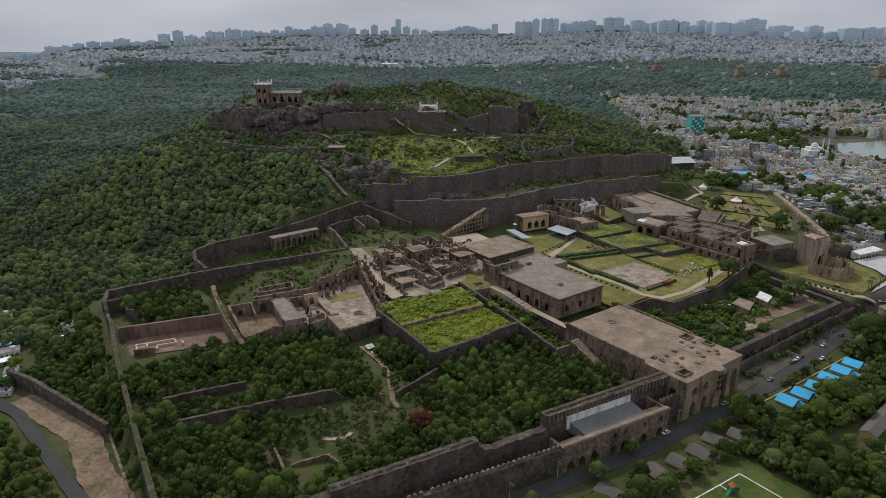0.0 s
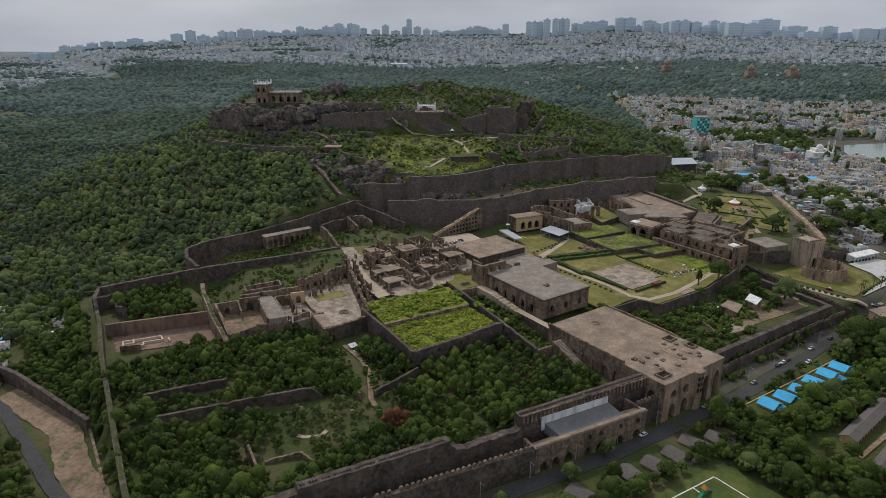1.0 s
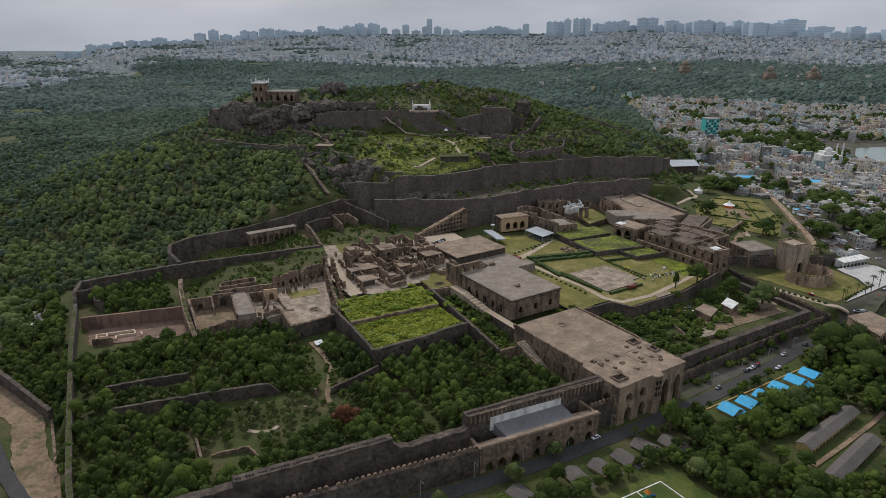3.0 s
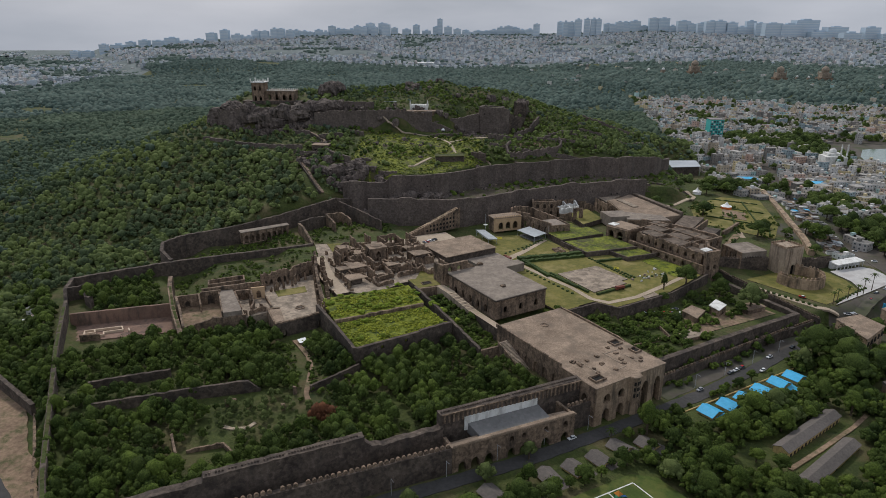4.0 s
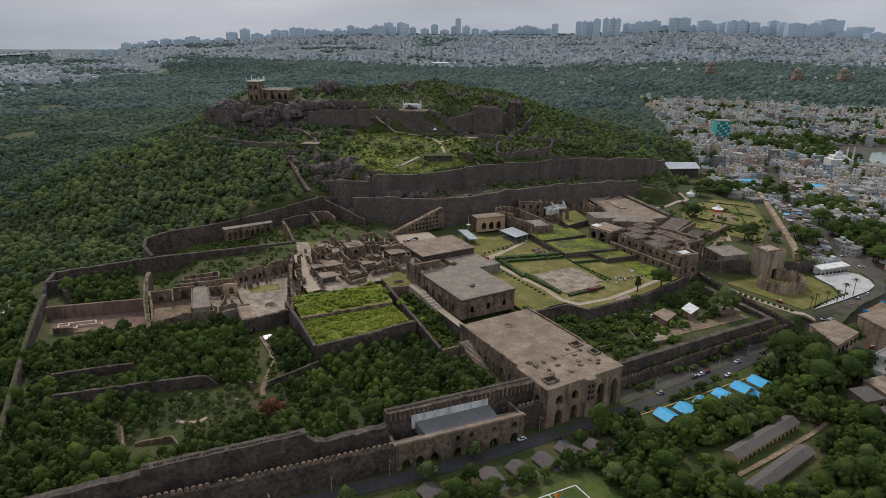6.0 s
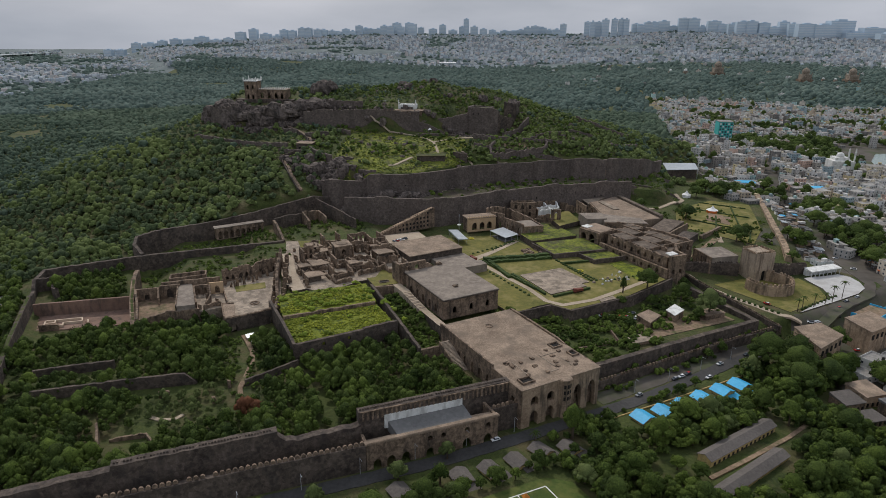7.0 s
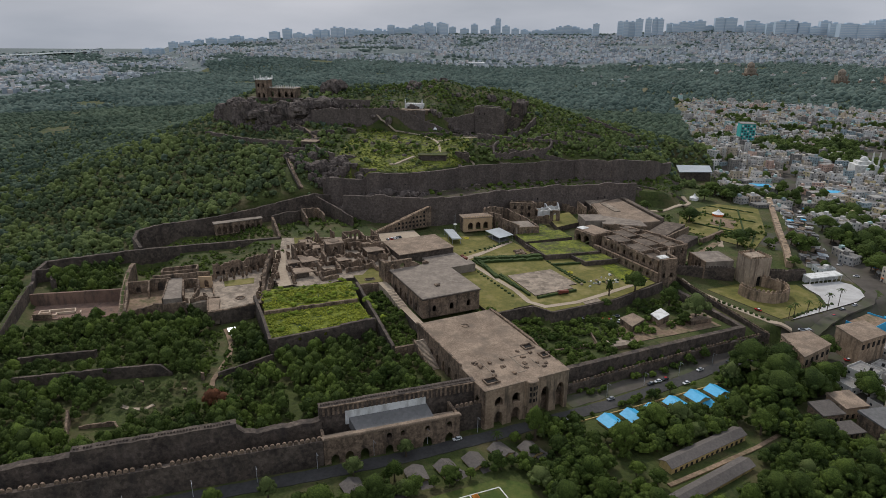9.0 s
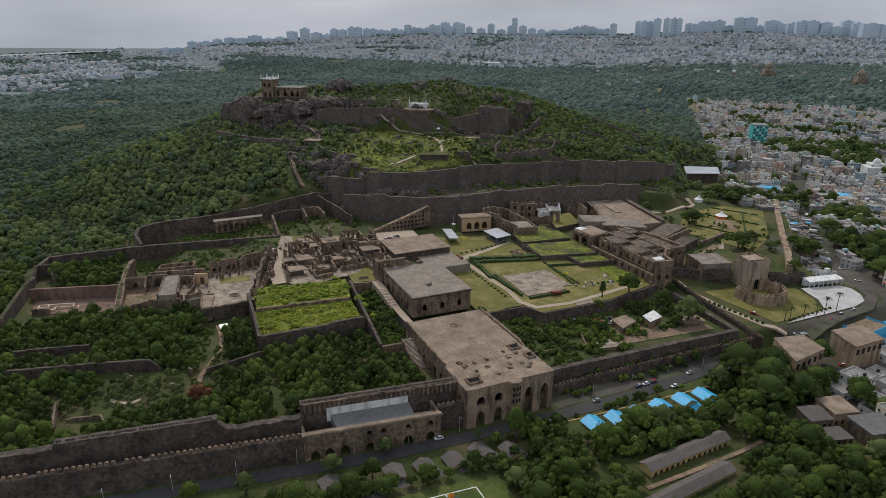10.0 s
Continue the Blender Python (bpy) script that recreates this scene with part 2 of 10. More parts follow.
PLAYGRASS = material("trodden_green_turf", (0.032, 0.056, 0.011), (0.076, 0.108, 0.021), 0.5, bump=0.5, patch=0.08, stain=(0.11, 0.12, 0.03, 0.10, 1.0))
PLAYGREEN = material("green_play_plastic", (0.02, 0.16, 0.07), (0.03, 0.22, 0.10), 1.0, rough=0.5, bump=0.0)
PLAYORANGE = material("orange_play_plastic", (0.42, 0.15, 0.02), (0.52, 0.20, 0.03), 1.0, rough=0.5, bump=0.0)
PLAYBLUE = material("blue_play_plastic", (0.02, 0.09, 0.24), (0.03, 0.12, 0.32), 1.0, rough=0.5, bump=0.0)
TOWNGROUND = material("dusty_town_ground", (0.058, 0.050, 0.042), (0.125, 0.110, 0.092), 0.1, bump=0.1, patch=0.02, stain=(0.06, 0.075, 0.03, 0.03, 1.0))
PLAZA = material("new_pale_concrete", (0.40, 0.39, 0.375), (0.54, 0.53, 0.51), 0.4, bump=0.1, stain=(0.40, 0.38, 0.36, 0.12, 1.0))
CARPAINT = tinted(material("car_paint", (0.75, 0.75, 0.75), (0.85, 0.85, 0.85), 0.5, rough=0.3, bump=0.0), 0, 0, "ShaderNodeObjectInfo",
                  ((0.9, 0.9, 0.9), (0.5, 0.02, 0.02), (0.06, 0.065, 0.07), (0.85, 0.86, 0.88), (0.35, 0.36, 0.38), (0.92, 0.92, 0.9)))

WATER = bpy.data.materials.new("lake_water")
WATER.use_nodes = True
WATER.node_tree.nodes["Principled BSDF"].inputs["Base Color"].default_value = (0.20, 0.26, 0.225, 1)
WATER.node_tree.nodes["Principled BSDF"].inputs["Roughness"].default_value = 0.15
WATER.node_tree.nodes["Principled BSDF"].inputs["Specular IOR Level"].default_value = 0.5

# ---- plan ----
FORT = radians(36)
CA, SA = math.cos(FORT), math.sin(FORT)


def smooth(e0, e1, x):
    t = np.clip((x - e0) / (e1 - e0), 0.0, 1.0)
    return t * t * (3 - 2 * t)


def fort_ab(x, y):
    """Fort coordinates: a along the front wall, b inwards, from the gatehouse's front corner."""
    dx, dy = x - 112.0, y - 257.0
    return dx * CA + dy * SA, -dx * SA + dy * CA


def wall_line(x):
    """The line of the great retaining wall across the south face of the hill."""
    return np.interp(x, (-90, -30, 18, 65, 111, 144, 191, 219, 235, 248), (536, 536, 546, 592, 611, 630, 646, 664, 684, 700))


def low_line(x):
    """The line of the lower retaining wall at the hill's foot."""
    return np.interp(x, (-60, -40, 40, 126, 210), (516, 513, 516, 583, 622))


def hill(x, y):
    """The granite hill: one crest line, a cliff below the summit, terraces cut into the south face."""
    t = np.clip(((x + 190) * 250 + (y - 722) * 48) / (250.0 ** 2 + 48.0 ** 2), 0, 1)
    dx, dy = x - (-190 + 250 * t), y - (722 + 48 * t)
    d = np.hypot(dx, dy)
    w = 270 + 150 * smooth(-200, -60, x) - 130 * smooth(90, 260, x) * smooth(120, -60, dy)
    w = np.where(dy > 0, np.minimum(w, 360), w)
    s = np.clip(d / w, 0, 1.4)
    z = 92 * (np.where(s < 0.12, 1 - 1.0 * s * s / 0.24, np.maximum(0, 1.06 - 1.0 * s)) + 0.02)
    crag = 662 + 14 * smooth(-160, -250, x) + 10 * np.sin(x / 23.0)
    z = z + smooth(-250, -222, x) * (1 - smooth(6, 34, x)) * (11 * smooth(crag - 3, crag + 3, y) * smooth(820, 760, y) - 3 * smooth(crag - 60, crag - 10, y) * smooth(crag + 3, crag - 3, y))
    z = z + 13 * np.exp(-(((x - 20) / 95) ** 2 + ((y - 790) / 45) ** 2))
    z = z * (1 - 0.9 * smooth(238, 292, x) * smooth(900, 840, y))
    z = z - 13 * smooth(14, 40, x) * smooth(130, 96, x) * smooth(640, 662, y) * smooth(716, 694, y)
    line, low = wall_line(x), low_line(x)
    zone = smooth(-92, -62, x) * (1 - smooth(238, 262, x))
    z = z + zone * (np.minimum(z, 53 + 0.55 * np.maximum(y - line, 0)) - z)
    shelf = np.minimum(z, 34 + 2 * np.clip((y - low) / np.maximum(line - low, 1), 0, 1) - 6 * smooth(150, 230, x))
    z = z + zone * smooth(line + 1.5, line - 1.5, y) * (shelf - z)
    z = z + zone * smooth(low + 1.5, low - 1.5, y) * (np.minimum(z, 15) - z)
    a, b = fort_ab(x, y)
    bw = np.interp(a, (-137, -118, -45, -10, 22), (292, 309, 311, 317, 319))
    cap = 23 + np.interp(a, (-136, -118, -80, -45, -10, 8, 22), (3, 4.4, 5.5, 8.5, 12, 13, 11)) + 0.5 * np.maximum(b - bw, 0)
    z = z + smooth(-150, -135, a) * smooth(45, 20, a) * smooth(380, 340, b) * (np.minimum(z, cap) - z)
    foot = smooth(319, 315, b - 0.15 * np.clip(a + 40, -100, 60)) * smooth(-150, -135, a) * smooth(60, 30, a)
    return z + foot * (np.minimum(z, 15) - z)


def ground(x, y):
    a, b = fort_ab(x, y)
    r = np.hypot(x, y - 60)
    z = -24.0 + 0.0 * x
    # far country rises gently to the horizon, most in the north
    far = np.clip((r - 2500) / 2300, 0, 1)
    az = np.degrees(np.arctan2(x, np.maximum(y, 1)))
    z = z + (146 * smooth(-48, -8, az) - 48 * smooth(12, 36, az)) * far ** 1.2
    z = z + 30 * smooth(1650, 2250, r) * smooth(2, 14, az)
    z = z - 0.6 * np.maximum(r - 4720, 0)
    z = z + 36 * np.exp(-(((x + 1250) / 420) ** 2 + ((y - 2700) / 380) ** 2))
    z = z + 26 * np.exp(-(((x + 850) / 380) ** 2 + ((y - 3350) / 260) ** 2))
    # berm between the two front walls, then the ward, stepping up towards the hill
    low_line = np.interp(a, (-300, -183.7, -74.7, -15, 43, 150, 190), (46, 24.6, 6.4, 2.5, 7.5, 5.5, 3))
    high_line = np.interp(a, (-216, -106, -72, -2, 43, 176), (37.5, 22.2, 18.5, 10.3, 13, 9.4))
    berm = smooth(0.6, 2.6, b - low_line) * smooth(-217, -213, a) * (1 - smooth(172, 178, a))
    inside = smooth(0.3, 2.3, b - high_line) * smooth(-217, -213, a) * (1 - smooth(172, 190, a))
    garden = 6.3 * np.maximum(smooth(-30, 12, a) * smooth(84, 100, b), smooth(44, 47, a) * smooth(-1.0, 2.0, b - np.interp(a, (46, 74, 79, 125, 150, 171), (76, 75, 62.5, 61.5, 66, 70))))
    court = 8.6 * smooth(135, 165, b) * smooth(-74, -52, a) * (1 - smooth(42, 47, a))
    level = -14 + np.maximum(garden, court) + 1.0 * smooth(200, 300, b) + 4 * smooth(150, 200, a) * smooth(80, 110, b)
    level = level - 2.6 * smooth(-200, -197, a) * smooth(-143, -146, a) * smooth(183, 187, b) * smooth(230, 226, b)
    back = np.interp(a, (-136, -35.4), (277.8, 262.5))
    level = level - 5.5 * smooth(-142, -137, a) * smooth(-58, -66, a) * smooth(213, 217, b) * smooth(0.5, 3, back - b)
    z = z + berm * (-19 - z)
    z = z + inside * (level - z) * (1 - smooth(330, 420, b))
    # gardens east of the palace and the green below the tower
    east = smooth(172, 190, a) * (1 - smooth(400, 440, a)) * smooth(3 - 18 * smooth(196, 216, a), 7 - 2 * smooth(196, 216, a), b)
    z = z + east * ((-14 + 5 * smooth(60, 90, b)) - z) * (1 - smooth(300, 380, b))
    return np.maximum(z, hill(x, y) - 24)


def gz(x, y):
    return float(ground(np.array(float(x)), np.array(float(y))))


def W(a, b):
    """Fort coordinates to the world's."""
    return 112 + a * CA - b * SA, 257 + a * SA + b * CA


def fz(a, b):
    return gz(*W(a, b))


ORIGIN = {}


def thing(name, x, y, z, label, category, group="", fort=True, kind="", turn=0.0):
    """An Empty at the base of a thing; its parts are built in fort (or world) coordinates, or round the Empty with fort=None."""
    e = new(name)
    if fort:
        wx, wy = W(x, y)
        e.matrix_basis = pose(wx, wy, z, 0, 0, 36)
        ORIGIN[e] = (x, y, z)
    elif fort is None:
        e.matrix_basis = pose(x, y, z, 0, 0, turn)
        ORIGIN[e] = (0, 0, 0)
    else:
        e.matrix_basis = pose(x, y, z)
        ORIGIN[e] = (x, y, z)
    e.empty_display_size = 0.5
    return tagged(e, label, category, group, kind)


class Shape:
    """A mesh in the making."""

    def __init__(self):
        self.v, self.f, self.m = [], [], []

    def add(self, verts, faces, mi=0):
        k = len(self.v)
        self.v.extend(verts)
        self.f.extend(tuple(i + k for i in f) for f in faces)
        self.m.extend([mi] * len(faces))
        return self

    def box(self, x0, x1, y0, y1, z0, z1, mi=0):
        return self.prism(((x0, y0), (x1, y0), (x1, y1), (x0, y1)), z0, z1, mi)

    def prism(self, poly, z0, z1, mi=0, top=None):
        n = len(poly)
        vs = [(x, y, z0) for x, y in poly] + [(x, y, z1 if top is None else top[i]) for i, (x, y) in enumerate(poly)]
        fs = [(i, (i + 1) % n, n + (i + 1) % n, n + i) for i in range(n)]
        return self.add(vs, fs + [tuple(range(n - 1, -1, -1)), tuple(range(n, 2 * n))], mi)

    def loft(self, rings, mi=0, cap=True):
        n = len(rings[0])
        vs = [p for r in rings for p in r]
        fs = [(j * n + i, j * n + (i + 1) % n, (j + 1) * n + (i + 1) % n, (j + 1) * n + i) for j in range(len(rings) - 1) for i in range(n)]
        if cap:
            fs += [tuple(range(n - 1, -1, -1)), tuple(range((len(rings) - 1) * n, len(rings) * n))]
        return self.add(vs, fs, mi)

    def round(self, x, y, profile, n=12, mi=0, x_scale=1.0):
        rings = [[(x + r * math.cos(2 * math.pi * i / n) * x_scale, y + r * math.sin(2 * math.pi * i / n), z) for i in range(n)] for r, z in profile]
        return self.loft(rings, mi)

    def wall(self, pts, thick, base, tops, rough=0.25, step=2.5, seed=0.0, mi=0, batter=0.0):
        """A masonry wall along pts with an uneven, worn top; tops: the height at each point."""
        P, T = [], []
        for i in range(len(pts) - 1):
            (x0, y0), (x1, y1) = pts[i], pts[i + 1]
            k = max(1, int(math.hypot(x1 - x0, y1 - y0) / step))
            for j in range(k + (i == len(pts) - 2)):
                s = j / k
                P.append((x0 + (x1 - x0) * s, y0 + (y1 - y0) * s))
                T.append(tops[i] + (tops[i + 1] - tops[i]) * s)
        rings = []
        for i, (x, y) in enumerate(P):
            (xa, ya), (xb, yb) = P[max(0, i - 1)], P[min(len(P) - 1, i + 1)]
            d = math.hypot(xb - xa, yb - ya) or 1
            nx, ny, h = -(yb - ya) / d, (xb - xa) / d, thick / 2
            w = noise.noise((x * 0.31 + seed, y * 0.31, seed)) + 0.6 * noise.noise((x * 0.9, y * 0.9 + seed, seed + 4))
            t = T[i] + rough * (w - max(0, w - 0.4)) * 1.4
            hb = h + batter
            rings.append([(x + nx * hb, y + ny * hb, base), (x + nx * h, y + ny * h, t), (x - nx * h, y - ny * h, t + 0.1 * rough * w), (x - nx * hb, y - ny * hb, base)])
        return self.loft(rings, mi)

    def arcade(self, p0, p1, thick, z0, z1, holes, mi=0, flat=False):
        """A wall from p0 to p1 with pointed openings cut through it: holes are (centre, width, sill, springing, crown), along the wall."""
        (x0, y0), (x1, y1) = p0, p1
        L = math.hypot(x1 - x0, y1 - y0)
        ux, uy = (x1 - x0) / L, (y1 - y0) / L
        nx, ny = -uy * thick / 2, ux * thick / 2

        def slab(s0, s1, za, zb, zc=None, zd=None):
            zc, zd = zb if zc is None else zc, za if zd is None else zd
            c = ((s0, za), (s1, zd), (s1, zc), (s0, zb))
            vs = [(x0 + ux * s + nx * e, y0 + uy * s + ny * e, z) for e in (-1, 1) for s, z in c]
            self.add(vs, [(0, 1, 2, 3), (7, 6, 5, 4), (0, 4, 5, 1), (3, 2, 6, 7), (0, 3, 7, 4), (1, 5, 6, 2)], mi)

        at = 0.0
        for c, w, sill, spring, crown in sorted(holes):
            a, e = c - w / 2, c + w / 2
            if a > at:
                slab(at, a, z0, z1)
            if sill > z0:
                slab(a, e, z0, sill)
            n = 8
            prof = []
            for i in range(n + 1):
                q = abs(2 * i / n - 1)
                prof.append((a + w * i / n, spring + (crown - spring) * (math.sqrt(max(0, 1 - q ** 2)) * 0.75 + (1 - q) * 0.25)))
            for (sa, za), (sb, zb) in zip(prof, prof[1:]):
                slab(sa, sb, za, z1, z1, zb)
            at = e
        if at < L:
            slab(at, L, z0, z1)
        return self

    def make(self, name, mats, parent=None, label="", smooth_faces=False, kind="", category=""):
        me = bpy.data.meshes.new(name)
        o = ORIGIN.get(parent, (0, 0, 0))
        vs = [(x - o[0], y - o[1], z - o[2]) for x, y, z in self.v] if any(o) else self.v
        me.from_pydata(vs, [], self.f)
        mats = mats if isinstance(mats, (list, tuple)) else [mats]
        for m in mats:
            me.materials.append(m)
        if len(mats) > 1:
            me.polygons.foreach_set("material_index", self.m)
        if smooth_faces:
            me.polygons.foreach_set("use_smooth", [True] * len(me.polygons))
        me.update()
        ob = new(name, me)
        ob.parent = parent
        ORIGIN[ob] = o
        return tagged(ob, label, category, "", kind)


def numpy_mesh(name, verts, quads, mats, label, category, kind="stuff", index=None, smooth_faces=False):
    """One mesh from arrays of triangles or quads."""
    me = bpy.data.meshes.new(name)
    n = quads.shape[1]
    me.vertices.add(len(verts))
    me.vertices.foreach_set("co", verts.astype(np.float32).ravel())
    me.loops.add(quads.size)
    me.loops.foreach_set("vertex_index", quads.astype(np.int32).ravel())
    me.polygons.add(len(quads))
    me.polygons.foreach_set("loop_start", np.arange(0, quads.size, n, dtype=np.int32))
    for m in mats if isinstance(mats, (list, tuple)) else [mats]:
        me.materials.append(m)
    if index is not None:
        me.polygons.foreach_set("material_index", index.astype(np.int32))
    me.polygons.foreach_set("use_smooth", np.full(len(quads), smooth_faces))
    me.update(calc_edges=True)
    return tagged(new(name, me), label, category, "", kind)


def share(ob, name, parent, m):
    """Another object on the same mesh."""
    o = bpy.data.objects.new(name, ob.data)
    scene.collection.objects.link(o)
    o.parent = parent
    o.matrix_basis = m
    return o


# ---- ground: one sheet to the horizon ----
def stations(lo, hi, step, far_lo, far_hi, grow=1.07):
    mid = list(np.arange(lo, hi + 0.1, step))
    s, up = step, [hi]
    while up[-1] < far_hi:
        s = min(s * grow, 90)
        up.append(up[-1] + s)
    s, dn = step, [lo]
    while dn[-1] > far_lo:
        s = min(s * grow, 90)
        dn.append(dn[-1] - s)
    return np.array(dn[:0:-1] + mid + up[1:])


gx, gy = stations(-300, 400, 3.0, -4900, 4900, 1.09), stations(130, 760, 3.0, -900, 5200, 1.09)
GX, GY = np.meshgrid(gx, gy)
GZ = ground(GX, GY)
ruff = np.sin(GX * 0.11 + 2 * np.sin(GY * 0.07)) * np.sin(GY * 0.13 + 1.5 * np.sin(GX * 0.05))
GA, GB = fort_ab(GX, GY)
GZ = GZ + 0.3 * ruff * (1 - smooth(-230, -215, GA) * smooth(-20, -10, GB) * (1 - smooth(300, 340, GB)) * (1 - smooth(400, 440, GA))) + 0.35 * ruff * np.clip(hill(GX, GY) / 60, 0, 1) * smooth(380, 620, GY)
ni, nj = GX.shape
idx = np.arange(ni * nj).reshape(ni, nj)
gq = np.stack([idx[:-1, :-1], idx[:-1, 1:], idx[1:, 1:], idx[1:, :-1]], -1).reshape(-1, 4)
cx, cy = GX.ravel()[gq].mean(1), GY.ravel()[gq].mean(1)


def town_end(x):
    """How far the town below the hill reaches north."""
    return 1785 - 0.42 * (x - 364) + 26 * np.sin(x / 47.0) + 18 * np.sin(x / 19.0)


def city_edge(az):
    """How far off the far city begins, by compass bearing."""
    return np.interp(az, (-50, -37.7, -34, -30, -26, -22, -14, -3.5, 2, 6.7, 11, 19.5, 27, 40), (1550, 1960, 2190, 2500, 2760, 2930, 2980, 2820, 2820, 2860, 2800, 2950, 2900, 2700))


caz = np.degrees(np.arctan2(cx, np.maximum(cy, 1)))
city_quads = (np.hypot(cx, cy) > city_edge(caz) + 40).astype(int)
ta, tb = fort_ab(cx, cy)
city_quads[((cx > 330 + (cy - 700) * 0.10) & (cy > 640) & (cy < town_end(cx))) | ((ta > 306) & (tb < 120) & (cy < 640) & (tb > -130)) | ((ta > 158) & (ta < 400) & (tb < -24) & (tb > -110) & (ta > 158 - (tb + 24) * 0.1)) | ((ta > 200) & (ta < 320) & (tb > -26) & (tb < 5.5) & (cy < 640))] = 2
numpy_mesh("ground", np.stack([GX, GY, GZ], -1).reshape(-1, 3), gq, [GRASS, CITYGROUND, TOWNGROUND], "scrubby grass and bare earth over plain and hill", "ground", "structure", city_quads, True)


def sheet(name, pts, width, mat, label, category, lift=0.15, fort=True, step=3.0, thick=0.0):
    """A road or path laid on the ground along pts."""
    S = Shape()
    P = []
    for (x0, y0), (x1, y1) in zip(pts, pts[1:]):
        k = max(1, int(math.hypot(x1 - x0, y1 - y0) / step))
        P += [(x0 + (x1 - x0) * j / k, y0 + (y1 - y0) * j / k) for j in range(k)]
    P.append(pts[-1])
    if fort:
        P = [W(*p) for p in P]
    rings = []
    for i, (x, y) in enumerate(P):
        (xa, ya), (xb, yb) = P[max(0, i - 1)], P[min(len(P) - 1, i + 1)]
        d = math.hypot(xb - xa, yb - ya) or 1
        nx, ny = -(yb - ya) / d * width / 2, (xb - xa) / d * width / 2
        z = max(gz(x, y), gz(x + nx, y + ny), gz(x - nx, y - ny)) + lift
        wob = 1 + 0.06 * math.sin(i * 1.7)
        rings.append([(x + nx * wob, y + ny * wob, z), (x + nx, y + ny, z - 1.2), (x - nx, y - ny, z - 1.2), (x - nx * wob, y - ny * wob, z)])
    return S.loft(rings).make(name, mat, None, label, kind="structure", category=category)


def plate(name, poly, z, mat, label, category, fort=True, depth=1.2):
    """A level paved or grown surface with an outline."""
    P = [W(*p) for p in poly] if fort else poly
    S = Shape().prism(P, z - depth, z, 1)
    S.m[-1] = 0
    return S.make(name, [mat, STONE], None, label, kind="structure", category=category)


MERLON = {}


def merlon(w, h, t, mat):
    key = (w, h, t, mat.name)
    if key not in MERLON:
        prof = [(-w / 2, 0), (w / 2, 0), (w / 2, h * 0.5), (w * 0.36, h * 0.82), (0, h), (-w * 0.36, h * 0.82), (-w / 2, h * 0.5)]
        n = len(prof)
        me = bpy.data.meshes.new("merlon")
        me.from_pydata([(x, -t / 2, z) for x, z in prof] + [(x, t / 2, z) for x, z in prof], [],
                       [tuple(range(n)), tuple(range(2 * n - 1, n - 1, -1))] + [(i, n + i, n + (i + 1) % n, (i + 1) % n) for i in range(n)])
        me.materials.append(mat)
        MERLON[key] = me
    return MERLON[key]


def merlons(parent, p0, p1, z0, z1, spacing, w, h, t, mat, gaps=0.06, off=0.0, rnd=random.Random(5)):
    """A row of merlons on a wall's top, some of them lost."""
    L = math.hypot(p1[0] - p0[0], p1[1] - p0[1])
    ang = math.degrees(math.atan2(p1[1] - p0[1], p1[0] - p0[0]))
    o = ORIGIN[parent]
    for i in range(int(L / spacing)):
        if rnd.random() < gaps:
            continue
        s = (i + 0.5) * spacing / L
        ob = new("merlon", merlon(w, h, t, mat))
        ob.parent = parent
        ob.matrix_basis = pose(p0[0] + (p1[0] - p0[0]) * s - o[0] + off * SA * 0, p0[1] + (p1[1] - p0[1]) * s - o[1] + off, z0 + (z1 - z0) * s - o[2] - 0.1, rnd.uniform(-2, 2), rnd.uniform(-3, 3), ang)



# ---- roads, paths, lawns ----
sheet("road", [(-330, 38), (-200, 18), (-127, 8.5), (-80, 1), (-40, -4.5), (8, -7.5), (46, -9), (65, -9.6), (114, -8), (129, -6.6), (163, -6), (190, -8), (210, -8)], 7.2, ASPHALT, "grey asphalt road along the outer wall", "road", 0.25)
sheet("road_side", [(-225, 60), (-238, 110), (-243, 140), (-251, 185), (-270, 230)], 5.5, ASPHALT, "narrow asphalt lane beside bare earth", "road", 0.65)
sheet("bare_ground", [(-222, 70), (-229, 115), (-229, 150), (-240, 178), (-250, 200)], 13, SOIL, "bare brown earth beside the lane", "ground", 0.55)
sheet("path_ward", [(-95, 136), (-94.8, 128), (-95, 115), (-98, 102), (-104, 90), (-109, 80), (-110, 74)], 2.4, SOIL, "sandy footpath through the scrub", "path", 0.9)
sheet("path_glade", [(-150, 76), (-146, 71), (-140, 68), (-136, 70)], 1.8, PATHM, "short sandy path in the scrub", "path", 0.5)
plate("lawn", [(46, 79), (75, 78), (80, 65), (125, 64), (150, 69), (168, 73), (168, 130), (128, 145), (128, 205), (72, 222), (72, 180), (46, 140)], -6.85, LAWN, "dry mown lawn of the palace garden", "lawn")
plate("lawn_low", [(150, 80), (171, 80), (171, 113), (155, 113)], -6.7, MEADOW, "bright green lawn below the palace", "lawn", True, 1.0)
plate("path_garden", [(73.8, 82), (77.4, 82), (79.4, 102), (77.8, 132), (76.8, 166), (73.2, 166), (74.4, 132), (76, 102)], -6.75, PATHM, "pale garden path", "path")
plate("path_cross", [(60, 160), (77, 163.5), (95, 170.5), (128, 184.5), (126.4, 188.5), (93.5, 174.8), (74, 169), (60, 166)], -6.72, PATHM, "pale path across the garden", "path")
plate("path_south", [(73.8, 82), (79, 70.5), (102, 67.6), (122, 70), (165, 77), (165, 80), (122, 73.6), (102, 71), (82, 73.6), (77.4, 82)], -6.72, PATHM, "pale path along the garden terrace", "path")
plate("small_court", [(104, 64.5), (116, 64), (117, 68.6), (105, 67.4)], -6.6, PAVE, "small pale paved court by the garden edge", "terrace")
